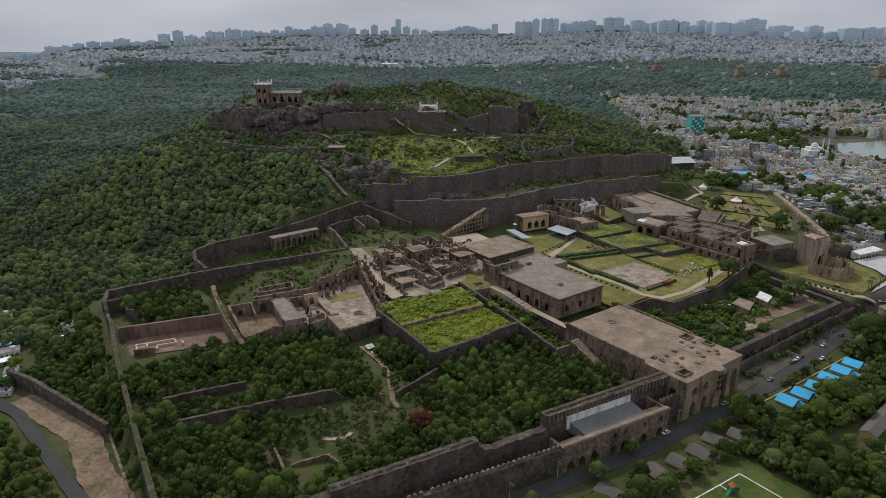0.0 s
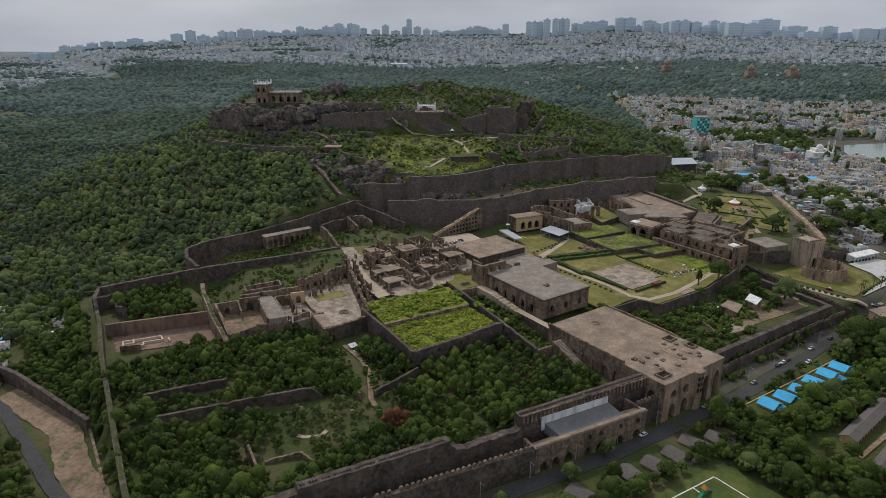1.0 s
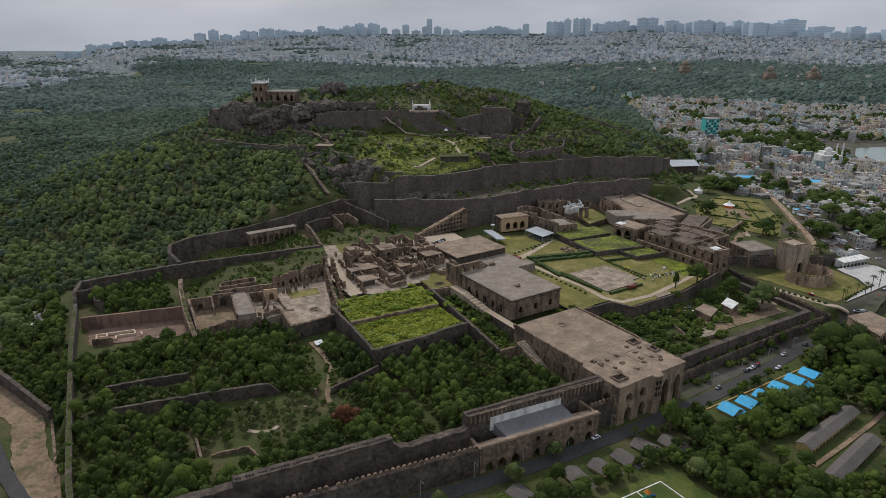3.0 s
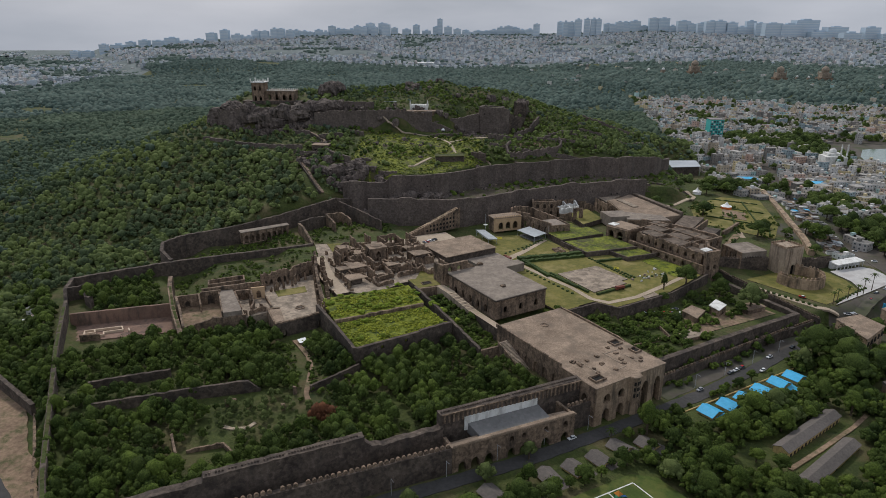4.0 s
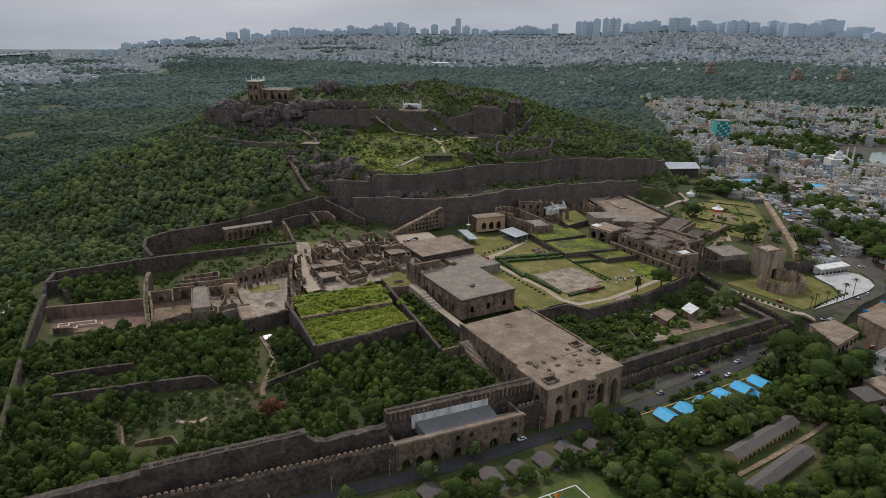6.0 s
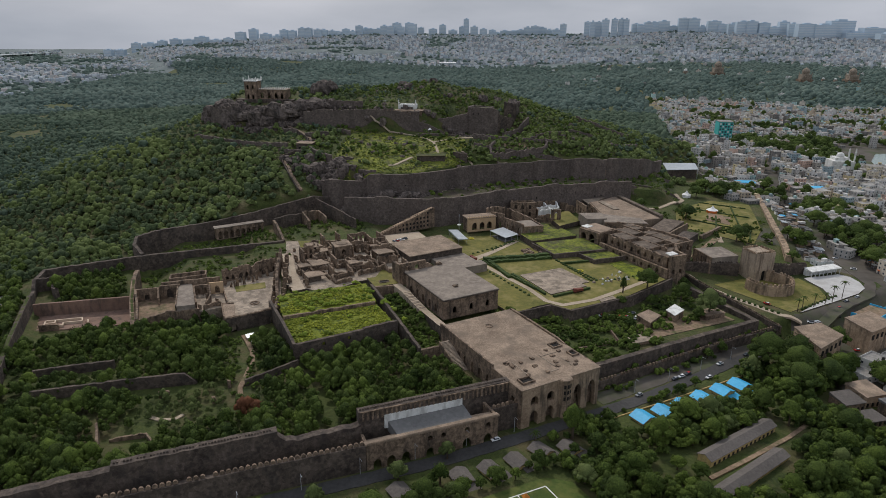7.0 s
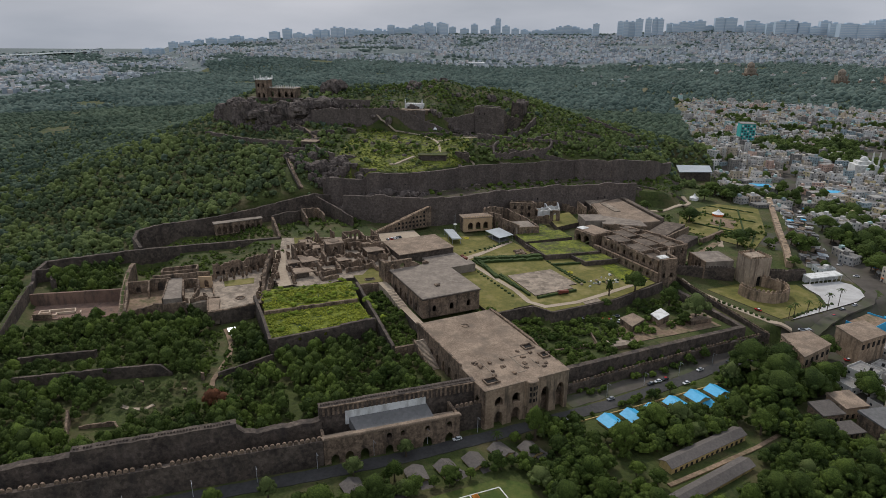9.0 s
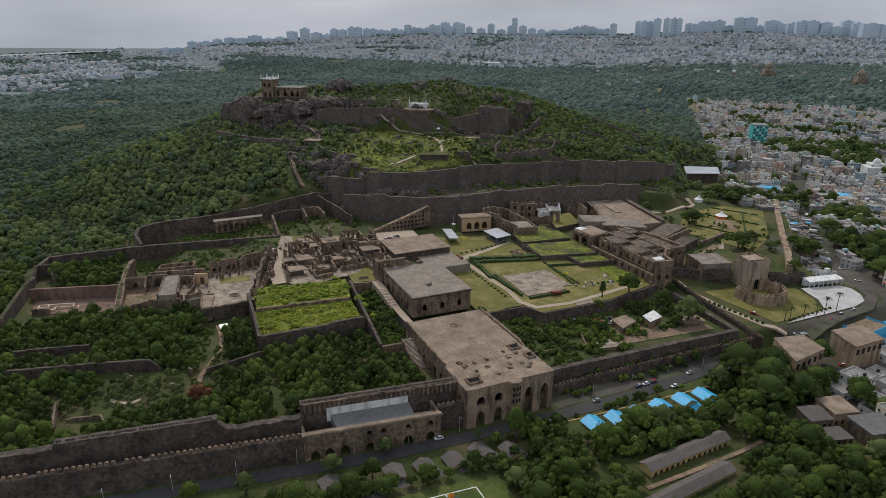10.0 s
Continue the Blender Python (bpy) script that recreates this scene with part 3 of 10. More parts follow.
plate("stone_plaza", [(84, 88), (113, 88), (113, 93), (119.5, 93), (119.5, 122), (86, 124.5)], -6.4, PAVE, "pale stone platform in the lawn", "terrace")
plate("green_terrace", [(128, 140), (168, 130), (172, 160), (131, 168)], -3.4, SLOPE, "grassy raised terrace with stone edge", "terrace", True, 6)
plate("green_terrace", [(130, 171), (170, 166), (172, 186), (133, 190)], -2.8, SLOPE, "grassy raised terrace behind the first", "terrace", True, 6)
plate("dry_court", [(178, 197), (204, 201), (215, 231), (189, 228)], -4.6, LAWN, "dry grass court among ruins", "lawn", True, 4)
plate("ruin_green", [(138, 192), (168, 189), (172, 206), (141, 210)], -4.6, SLOPE, "weedy grass court among ruins", "lawn", True, 4)
plate("walkway", [(0.4, 62), (4.6, 62), (5.0, 107), (5.0, 140), (12, 153), (8, 158), (0.8, 142), (0.8, 108)], -6.0, PATHM, "pale walkway beside the great hall", "path", True, 8)
plate("garden_south", [(47, 77.5), (62, 77.5), (66, 140), (47, 140)], -6.8, LAWN, "strip of lawn beside the hall", "lawn", True, 1.0)

# Dull dusty strip put here in place of the wall's long cast shadow.
sheet("verge", [(45, 0.6), (80, 0.4), (117, 0.8), (150, 0.4), (172, -1)], 9.5, TOWNGROUND, "dusty verge strip standing in for the outer wall's shadow", "ground", 0.12)
# ---- outer walls ----
fw = thing("curtain_wall", -100, 25, -24, "high dark granite curtain wall with worn battlements", "fort wall", "front walls")
Shape().wall([(-216, 37.5), (-183.5, 33), (-166, 30.7), (-165.5, 30.6), (-106, 22.2)], 4.0, -25, [-6, -4.6, -4.6, -2.4, -2.0], 0.35, 2.2, 3, 0, 0.5).make("wall_face", STONE, fw)
Shape().wall([(-106, 22.2), (-103, 21.8), (-98, 21.2), (-72, 18)], 3.6, -25, [-4, -7.0, -8.2, -7.6], 0.5, 2.0, 8, 0, 0.5).make("wall_broken", STONE, fw, "broken lower stretch of wall")
Shape().wall([(-72.5, 19.5), (-36, 14.5), (-2, 10.3)], 4.0, -25, [-2.3, -2.1, -2.0], 0.2, 2.2, 5, 0, 0.4).make("wall_face", STONE, fw)
rib = None
for i in range(33):
    s = (i + 0.5) / 33
    x, y = -72 + 69 * s, 17.35 - 9.2 * s
    if rib is None:
        rib = Shape().box(-0.45, 0.45, -0.35, 0.2, -4.6, -0.7).box(-1.0, 1.0, -0.45, 0.2, -0.75, -0.25).make("pier", RUIN, None)
        rib.parent = fw
    o = rib if i == 0 else share(rib, "pier", fw, pose(0, 0, 0))
    o.matrix_basis = pose(x + 100, y - 25, -2 + 24, 0, 0, -7.5)
merlons(fw, (-165, 30.2), (-107, 22), -2.4, -2.0, 1.15, 0.75, 0.8, 0.6, STONE, 0.12)
merlons(fw, (-72, 19), (-3, 10), -2.2, -2.0, 1.15, 0.75, 0.85, 0.6, STONE, 0.08)

ow = thing("outer_wall", -100, 10, -24, "low dark outer wall with rounded merlons", "fort wall", "front walls")
Shape().wall([(-300, 46), (-240, 34.5), (-183.7, 24.6), (-129, 15.4), (-74.7, 6.4)], 2.2, -25.5, [-10.5, -10.4, -10.3, -10.2, -10.2], 0.12, 3, 1, 0, 0.3).make("wall_face", STONE, ow)
merlons(ow, (-296, 45), (-183.7, 24.6), -10.5, -10.3, 2.35, 1.75, 1.75, 0.9, RUIN)
merlons(ow, (-183.7, 24.6), (-74.7, 6.4), -10.3, -10.2, 2.35, 1.75, 1.75, 0.9, RUIN)
Shape().wall([(-15, 3.5), (-1, 1.8)], 2.2, -25.5, [-10.0, -9.6], 0.1, 3, 2).make("wall_face", STONE, ow)
merlons(ow, (-15, 3.5), (-1.2, 1.8), -10.0, -9.6, 2.2, 1.75, 1.7, 0.9, RUIN, 0)

ew = thing("curtain_wall", 110, 12, -24, "dark curtain wall east of the gatehouse", "fort wall", "front walls")
Shape().wall([(43, 13), (60, 13), (120, 11.5), (176, 9.4)], 3.0, -25, [-10.5, -11.2, -11.5, -11.6], 0.3, 2.5, 11, 0, 0.3).make("wall_face", STONE, ew)
Shape().wall([(174.8, 9.4), (176.5, 52), (177, 62)], 3.0, -25, [-11.6, -9.6, -9.4], 0.3, 2.5, 12).make("wall_face", STONE, ew)
eo = thing("outer_wall", 110, 5, -24, "low outer wall with merlons beside the road", "fort wall", "front walls")
Shape().wall([(43.5, 7.5), (117, 7), (150, 5.5), (190, 3)], 1.8, -25.5, [-17.2, -16.8, -16.6, -16.2], 0.12, 3, 13, 0, 0.2).make("wall_face", STONE, eo)
merlons(eo, (44, 7.5), (150, 5.5), -17.2, -16.6, 2.2, 1.5, 1.4, 0.8, RUIN, 0.15)
merlons(eo, (150, 5.5), (190, 3), -16.6, -16.2, 2.2, 1.5, 1.4, 0.8, RUIN, 0.15)

# ---- arcade building on the road ----
ar = thing("arcade_building", -45, 2, -25, "weathered plastered arcade building on the road", "building")
S = Shape()
S.arcade((-74.5, 6.2), (-50, 2.9), 2.2, -25, -10.2, [(4.5, 3.6, -25, -19.6, -17.6), (10.5, 3.8, -25, -19.4, -17.2), (17.0, 3.8, -25, -19.4, -17.2)])
S.arcade((-50, 2.9), (-15.5, -1.7), 2.2, -25, -17.0, [(3, 3.6, -25, -20, -18), (9, 4.0, -25, -20, -18), (20, 4.2, -25, -20.2, -17.6), (30, 4.0, -25, -20.2, -17.6)])
S.arcade((-50, 2.9), (-15.5, -1.7), 2.2, -17.0, -9.8, [(3, 2.2, -14.6, -13, -12), (9, 2.2, -14.6, -13, -12), (20, 2.4, -14.8, -13, -11.9), (30, 2.4, -14.8, -13, -11.9)])
S.wall([(-16, -1.5), (-15.2, 10)], 1.2, -25, [-10, -10], 0.1)
S.wall([(-74, 6.4), (-73, 14)], 1.2, -25, [-10.4, -10.4], 0.1)
S.make("facade", RUIN, ar)
Shape().prism([(-75, 5.0), (-15, -3.0), (-15, -0.3), (-75, 7.7)], -10.2, -9.6).make("cornice", ROOF, ar, "pale weathered cornice")
Shape().prism([(-60, 6), (-26, 1.2), (-25.5, 12.5), (-60.5, 16.2)], -14, -9.2, 0, [-10.6, -10.6, -8.6, -8.6]).make("roof", CONCRETE, ar, "grey concrete lean-to roof")
Shape().prism([(-62, 15.2), (-26, 10.8), (-26, 11.4), (-62, 15.8)], -12, -5.6).make("screen_wall", WHITE, ar, "pale whitewashed screen wall")
Shape().prism([(-73.5, 7), (-60, 5.2), (-60, 9), (-73.5, 10.8)], -13, -11.4).make("terrace", ROOF, ar)
Shape().prism([(-26, 0.5), (-16.2, -0.8), (-15.6, 3), (-26, 5)], -13, -11).make("terrace", ROOF, ar)
S = Shape()
for a0, b0, L in ((-50, 2.9, 34.5), (-74.5, 6.2, 24.7)):
    for i in range(int(L / 0.9)):
        s = (i + 0.5) / int(L / 0.9)
        S.box(a0 + L * s - 0.3, a0 + L * s + 0.3, b0 - 0.134 * L * s - 1.1, b0 - 0.134 * L * s - 0.8, -9.65, -9.1)
S.make("battlement", ROOF, ar, kind="stuff")

# ---- gatehouse with its terrace ----
g = thing("gatehouse", 20, 30, -25.5, "massive plastered gatehouse with tall arches and flat terrace", "gatehouse")
S = Shape()
S.arcade((-2.2, -0.3), (18.8, -0.3), 2.6, -25.5, -13.2, [(7.0, 4.6, -25.5, -17.2, -14.4), (16.2, 4.6, -25.5, -17.2, -14.4)])
S.arcade((-2.2, -0.3), (18.8, -0.3), 2.6, -13.2, -2.2, [(7.0, 4.4, -11.6, -9.0, -6.8), (16.2, 4.4, -12.2, -9.0, -6.8)])
S.arcade((25.2, -0.3), (43, -0.3), 2.6, -25.5, -2.2, [(4.8, 4.6, -25.5, -11.5, -7.6), (13.4, 4.6, -25.5, -11.5, -7.6)])
S.box(18.7, 25.3, -1.6, 1.0, -25.5, -2.2)
S.make("facade", PLASTER, g, "weathered plaster facade with pointed arches")
S = Shape()
oct_ = [(18.9, -1.5), (19.6, -3.4), (21.2, -4.2), (22.8, -4.2), (24.4, -3.4), (25.1, -1.5)]
S.prism(oct_, -25.5, -2.2)
S.prism([(x + (x - 22) * 0.1, y - 0.5 if y < -2 else y) for x, y in oct_], -3.2, -2.3)
S.prism([(x + (x - 22) * 0.08, y - 0.4 if y < -2 else y) for x, y in oct_], -15.6, -15.0)
oriel = S.make("oriel_tower", PLASTER, g, "half-octagonal projecting bay")
win = None
for row, zc in enumerate((-5.6, -8.6, -11.8)):
    for (wx, wy, wr) in ((20.35, -3.86, -27), (22, -4.26, 0), (23.65, -3.86, 27)):
        if win is None:
            win = Shape().box(-0.5, 0.5, -0.08, 0.12, -0.9, 0.9).make("window", DARK, None)
            win.parent = oriel
            o = win
        else:
            o = share(win, "window", oriel, pose(0, 0, 0))
        o.matrix_basis = pose(wx - 20, wy - 30, zc + 25.5, 0, 0, wr)
S = Shape()
S.box(-2.0, 43, 1.6, 9, -25.5, -15.2).box(-2.0, 43, 8.0, 73, -14, -2.5)
S.make("core", RUIN, g)
Shape().box(-2.6, 43.4, -1.7, 74, -2.5, -2.05).prism([(x, y - 0.4 if y < -2 else y) for x, y in oct_], -2.6, -2.04).make("roof_terrace", ROOF, g, "broad weathered lime roof terrace")
S = Shape()
holes = [(12 + 7.0 * i, 3.0 if i % 2 else 3.8, -14.2, -9.5, -7.6) for i in range(9)]
S.arcade((-2.3, 73), (-2.3, -1), 1.0, -25.5, -2.2, [h for h in holes if h[0] < 72])
S.wall([(-2.4, 74), (-2.4, 22)], 0.8, -2.6, [-0.7, -0.5], 0.1, 3, 7)
S.make("side_wall", RUIN, g, "arched side wall above the stairs")
S = Shape()
S.wall([(43.2, -1), (43.2, 24), (43.2, 30), (43.2, 60), (43.2, 74)], 0.8, -14, [-2.1, -2.0, -1.0, -0.9, -1.4], 0.2, 2.5, 9)
S.wall([(43.2, 74), (46.5, 74), (46.5, 34), (43.5, 34)], 0.8, -14, [-1.2, -3.4, -3.4, -3.0], 0.3, 2.5, 19)
S.make("parapet", RUIN, g)
for (x, y, sx, sy, h) in ((4, 4.5, 7, 5, 1.0), (37.5, 26, 6, 5, 0.8), (40, 15, 4.5, 5, 0.9)):
    S = Shape()
    S.box(x - sx / 2, x + sx / 2, y - sy / 2, y - sy / 2 + 0.6, -2.05, -2.05 + h).box(x - sx / 2, x + sx / 2, y + sy / 2 - 0.6, y + sy / 2, -2.05, -2.05 + h)
    S.box(x - sx / 2, x - sx / 2 + 0.6, y - sy / 2 + 0.6, y + sy / 2 - 0.6, -2.05, -2.05 + h).box(x + sx / 2 - 0.6, x + sx / 2, y - sy / 2 + 0.6, y + sy / 2 - 0.6, -2.05, -2.05 + h * 0.7)
    S.make("roof_kerb", RUIN, g, "broken masonry kerb round a roof opening")
    # No hole here: a near-black sheet paints the opening's shade.
    Shape().box(x - sx / 2 + 0.7, x + sx / 2 - 0.7, y - sy / 2 + 0.7, y + sy / 2 - 0.7, -2.1, -2.0).make("roof_opening", DARK, g, "near-black sheet standing for a shaded roof opening")
rk = random.Random(3)
S = Shape()
for (x, y) in ((8, 8), (9, 12), (16, 14), (17, 6), (19, 20), (25, 9), (27, 12), (30, 18), (33, 10), (34, 6), (37, 8), (12, 20), (6, 18), (5, 22), (30, 24), (36, 20)):
    for k in range(3):
        sx, sy, sh = rk.uniform(0.3, 0.9), rk.uniform(0.3, 0.9), rk.uniform(0.3, 0.9)
        ox, oy = rk.uniform(-0.8, 0.8), rk.uniform(-0.8, 0.8)
        S.box(x + ox - sx, x + ox + sx, y + oy - sy, y + oy + sy, -2.05, -2.05 + sh)
S.make("rubble", RUIN, g, "rubble of broken turrets on the roof", kind="stuff")
S = Shape()
for (x0, y0, x1, y1) in ((8, 8, 8, 22), (16, 6, 24, 6.3), (24, 9, 24.3, 22), (32, 6, 32.3, 14), (24, 20, 34, 20.3)):
    S.box(x0, max(x1, x0 + 0.35), y0, max(y1, y0 + 0.35), -2.06, -1.85)
S.make("roof_seam", PAVE, g, "pale mortar seams on the roof")
Shape().round(20.4, 61, [(2.3, -2.1), (2.3, -1.75), (1.6, -1.75), (1.6, -2.0)], 8).make("fountain_rim", RUIN, g, "octagonal basin rim on the terrace")
st = thing("staircase", -5, 54, -14, "broad stone staircase along the gatehouse terrace", "stairs")
for i in range(26):
    Shape().box(-8.2, -2.9, 44 + i * 0.75, 64, -14 + i * 0.30, -14 + (i + 1) * 0.30).make("step", PAVE, st)
Shape().wall([(-8.6, 44), (-8.6, 64)], 0.6, -15, [-12.8, -5.4], 0.1, 2, 2).make("cheek_wall", RUIN, st)

wt = thing("walk_steps", 3, 100, -8, "long flight of worn steps beside the great hall", "stairs")
for i in range(13):
    Shape().box(0.2, 5.1, 104 + i * 1.75, 106.1 + i * 1.75, -8, -5.9 + i * 0.21).make("step", PAVE if i % 2 else PATHM, wt)
Shape().box(0.2, 5.4, 126.8, 141.8, -8, -3.05).make("landing", PATHM, wt)
# ---- great hall ----
h = thing("great_hall", 25, 115, -8, "great square hall with flat grey roof", "palace hall")
S = Shape()
S.arcade((8, 90.6), (44.5, 89.6), 1.6, -8, 0.2, [(7.5, 2.6, -5.0, -2.4, -0.6), (18.5, 2.6, -5.0, -2.4, -0.6), (29.5, 2.6, -5.0, -2.4, -0.6)])
S.prism([(8, 89.8), (44.5, 88.8), (44.5, 90.4), (8, 91.4)], 0.2, 4.6)
S.arcade((8.8, 139), (8.8, 91.4), 1.6, -8, 4.6, [(8, 3, -6.5, -3, -1), (16, 3, -6.5, -3, -1), (24, 3, -6.5, -3, -1), (32, 3, -6.5, -3, -1), (40, 3, -6.5, -3, -1)])
S.box(42.9, 44.5, 90.8, 140, -8, 4.6).box(9.6, 42.9, 138.4, 140, -8, 4.6)
S.make("masonry", RUIN, h, "stained plaster walls with arched openings")
Shape().box(7.5, 45, 88.6, 140.4, 4.6, 5.0).make("roof", ROOFGREY, h, "flat grey lichen-stained roof")
Shape().box(7.3, 45.1, 88.3, 88.8, 4.0, 4.6).box(7.2, 7.7, 88.9, 140, 4.0, 4.6).make("cornice", STONE, h)
# Floor coloured near-black to put the hall's inner shade into it.
Shape().box(9.7, 42.8, 92, 138, -8, -7).make("inner_floor", DARK, h)
S = Shape()
rk = random.Random(11)
for k in range(7):
    S.box(23.5 + rk.uniform(-1.3, 1.3), 24.5 + rk.uniform(0, 1.5), 103 + rk.uniform(-1, 1), 104 + rk.uniform(0, 1.2), 5.0, 5.3 + rk.uniform(0, 0.7))
S.make("roof_hatch", RUIN, h, "broken masonry hatch on the roof")
S = Shape()
S.arcade((5.5, 141), (23, 141), 2.0, -4, 10.2, [(4, 3.2, 5, 6.8, 8.4), (11, 3.4, 5, 6.8, 8.4)])
S.wall([(5.5, 141), (5.5, 152), (12, 153)], 1.8, -4, [10, 8.6, 6], 0.9, 1.2, 4)
S.wall([(23, 141), (26, 141), (28.5, 141)], 2.0, -4, [7.4, 7.8, 5.5], 0.8, 1.0, 6)
S.wall([(31, 141), (35, 141)], 1.8, -4, [7.2, 6.6], 0.8, 1.0, 7)
S.make("ruined_storey", RUIN, h, "ruined arched upper storey at the back")

bh = thing("terraced_block", 50, 190, -6, "long flat-roofed stone block behind the hall", "palace block")
Shape().box(29, 71, 175.5, 208, -8, 0.0).make("masonry", STONE, bh)
Shape().box(28.5, 71.5, 175, 208.5, 0.0, 0.45).make("roof", ROOF, bh, "flat lime roof")
Shape().box(47, 71, 142, 150, -8, -1.2).box(45.5, 72, 150, 175, -8, -4.0).make("annex", ROOFGREY, bh)

# ---- garden terraces between the walls ----
gt = thing("garden_terrace", -48, 110, -14, "overgrown square garden terraces inside ruined stone walls", "terrace")
S = Shape()
S.arcade((-77.5, 92.5), (-40, 92.5), 1.8, -15, -3.4, [(15, 1.9, -7.5, -5.8, -5.2), (29, 1.9, -7.5, -5.8, -5.2)])
S.wall([(-40, 92.5), (-38, 92.6), (-20, 92.4)], 1.8, -15, [-3.2, -2.6, -2.6], 0.4, 1.6, 3)
S.wall([(-78, 91.6), (-76, 122), (-75, 152)], 1.6, -15, [-3.0, -2.7, -2.2], 0.35, 1.6, 5)
S.make("retaining_wall", STONE, gt)
Shape().wall([(-74, 128), (-20, 123)], 1.4, -6, [-3.0, -3.0], 0.5, 1.6, 15).make("cross_wall", RUIN, gt)
Shape().prism([(-77, 93), (-21, 93), (-19, 124), (-75, 128)], -14, -5.0).make("lower_bed", MEADOW, gt, "rank bright green grass")
Shape().prism([(-74, 128.5), (-19, 123.8), (-14, 152), (-68, 160)], -14, -3.2).make("upper_bed", MEADOW, gt, "rank grass and shrubs")
dw = thing("garden_wall", -17, 105, -14, "tall dark wall stepping down beside the walkway", "wall")
Shape().wall([(-12.6, 146), (-16.5, 108), (-20, 68), (-20.3, 64)], 1.6, -15, [-1.8, -3.0, -5.8, -6.2], 0.4, 1.8, 6).make("wall_face", STONE, dw)
Shape().wall([(-12, 143), (2, 141)], 1.4, -15, [-2.6, -3.4], 0.2, 2, 7).wall([(-20, 66), (2, 62)], 1.4, -15, [-8.5, -8.0], 0.3, 2, 8).make("cross_wall", RUIN, dw)
plate("tank_terrace", [(-11, 144), (4, 142), (8, 156), (-10, 160)], -3.0, LAWN, "small grassy terrace with a sunken tank", "terrace", True, 8)
tk = thing("sunken_tank", -3, 150, -3, "small sunken stone tank", "water tank")
Shape().wall([(-6, 147.5), (0, 146.8), (0.6, 150.2), (-5.4, 151), (-6, 147.5)], 0.5, -3.4, [-2.6] * 5, 0.03, 2).make("rim", RUIN, tk)
# Tank floor painted near-black for the shade of its depth.
Shape().box(-5.4, 0.1, 147.6, 150.2, -3.05, -2.97).make("floor", DARK, tk)

# ---- inner walls of the west ward ----
iw = thing("ward_wall", -150, 115, -14, "ruined stone wall crossing the wooded ward", "wall", "ward walls")
Shape().wall([(-196, 116), (-160, 106), (-135, 98), (-131, 97), (-126, 95.5)], 1.4, -15, [-9.2, -8.2, -7.5, -7.8, -13], 0.3, 2, 21).make("wall_face", STONE, iw)
iw = thing("ward_wall", -178, 135, -14, "shorter ruined wall in the wooded ward", "wall", "ward walls")
Shape().wall([(-196, 139), (-180, 135), (-160, 131)], 1.4, -15, [-9.8, -9.2, -9.6], 0.4, 2, 22).make("wall_face", STONE, iw)
iw = thing("ward_wall", -170, 66, -14, "lone upright slab of ruined wall", "wall", "ward walls")
Shape().wall([(-169.8, 71), (-170.2, 64), (-170.4, 58)], 1.0, -15, [-7.6, -9.5, -12.5], 0.2, 1.2, 23).make("wall_face", RUIN, iw)
iw = thing("ward_wall", -92, 85, -14, "low retaining wall below the garden terrace", "wall", "ward walls")
Shape().wall([(-106, 82), (-94, 84), (-78, 87.5)], 1.2, -15, [-10.6, -10.2, -9.6], 0.2, 2, 24).make("wall_face", STONE, iw)
iw = thing("ward_wall", -152, 62, -14, "tumbled low enclosure of a ruined hut", "wall", "ward walls")
Shape().wall([(-166, 64), (-152, 60), (-150, 52)], 0.8, -15, [-12.4, -11.6, -12.6], 0.5, 1.2, 25).make("wall_face", RUIN, iw)
for (pa, pb, ph) in ((-140, 88, 4.2), (-143, 90, 3.4), (-113, 84, 4.4), (-122, 74, 3.2)):
    ps = thing("stone_pillar", pa, pb, -14, "broken rubble pillar standing in the scrub", "pillar", "broken pillars")
    Shape().wall([(pa - 0.8, pb), (pa + 0.8, pb)], 1.3, -14.3, [-14 + ph, -14 + ph * 0.85], 0.3, 0.8, pa).make("shaft", RUIN, ps)

# west boundary wall and the red court
wb = thing("boundary_wall", -208, 140, -16, "long narrow boundary wall with grass along its top", "fort wall")
Shape().wall([(-201, 232), (-207, 180), (-213, 104), (-215.5, 70), (-216, 38)], 2.2, -25, [-5, -6.2, -7.6, -7.8, -6.5], 0.4, 2.2, 31, 0, 0.4).make("wall_face", STONE, wb)
Shape().wall([(-201, 232), (-207, 180), (-213, 104), (-215.5, 70), (-216, 40)], 1.4, -9, [-4.8, -6.0, -7.4, -7.6, -6.4], 0.5, 1.5, 33).make("grass_top", GRASS, wb, "grass and weeds on the wall head")
rc = thing("red_court", -172, 205, -16, "walled court with red plastered rear wall", "courtyard")
Shape().wall([(-199, 227), (-149, 212.5), (-146, 211.5)], 1.6, -17, [-8.2, -7.8, -7.8], 0.15, 3, 41).make("rear_wall", REDP, rc, "red-brown plastered wall")
Shape().wall([(-146, 212), (-144, 188)], 1.2, -17, [-7.8, -9.5], 0.15, 3, 42).make("side_wall", REDP, rc)
Shape().wall([(-196, 203), (-186, 200)], 1.0, -17, [-12.5, -13], 0.2, 2, 43).make("front_wall", RUIN, rc)
Shape().prism([(-199, 226), (-198, 203), (-146, 187), (-147, 211)], -18, -16.0).make("floor", REDP, rc, "trampled red earth floor")
ff = thing("house_footing", -182, 208, -15.4, "cream stone footings of a small house plan", "ruin footing")
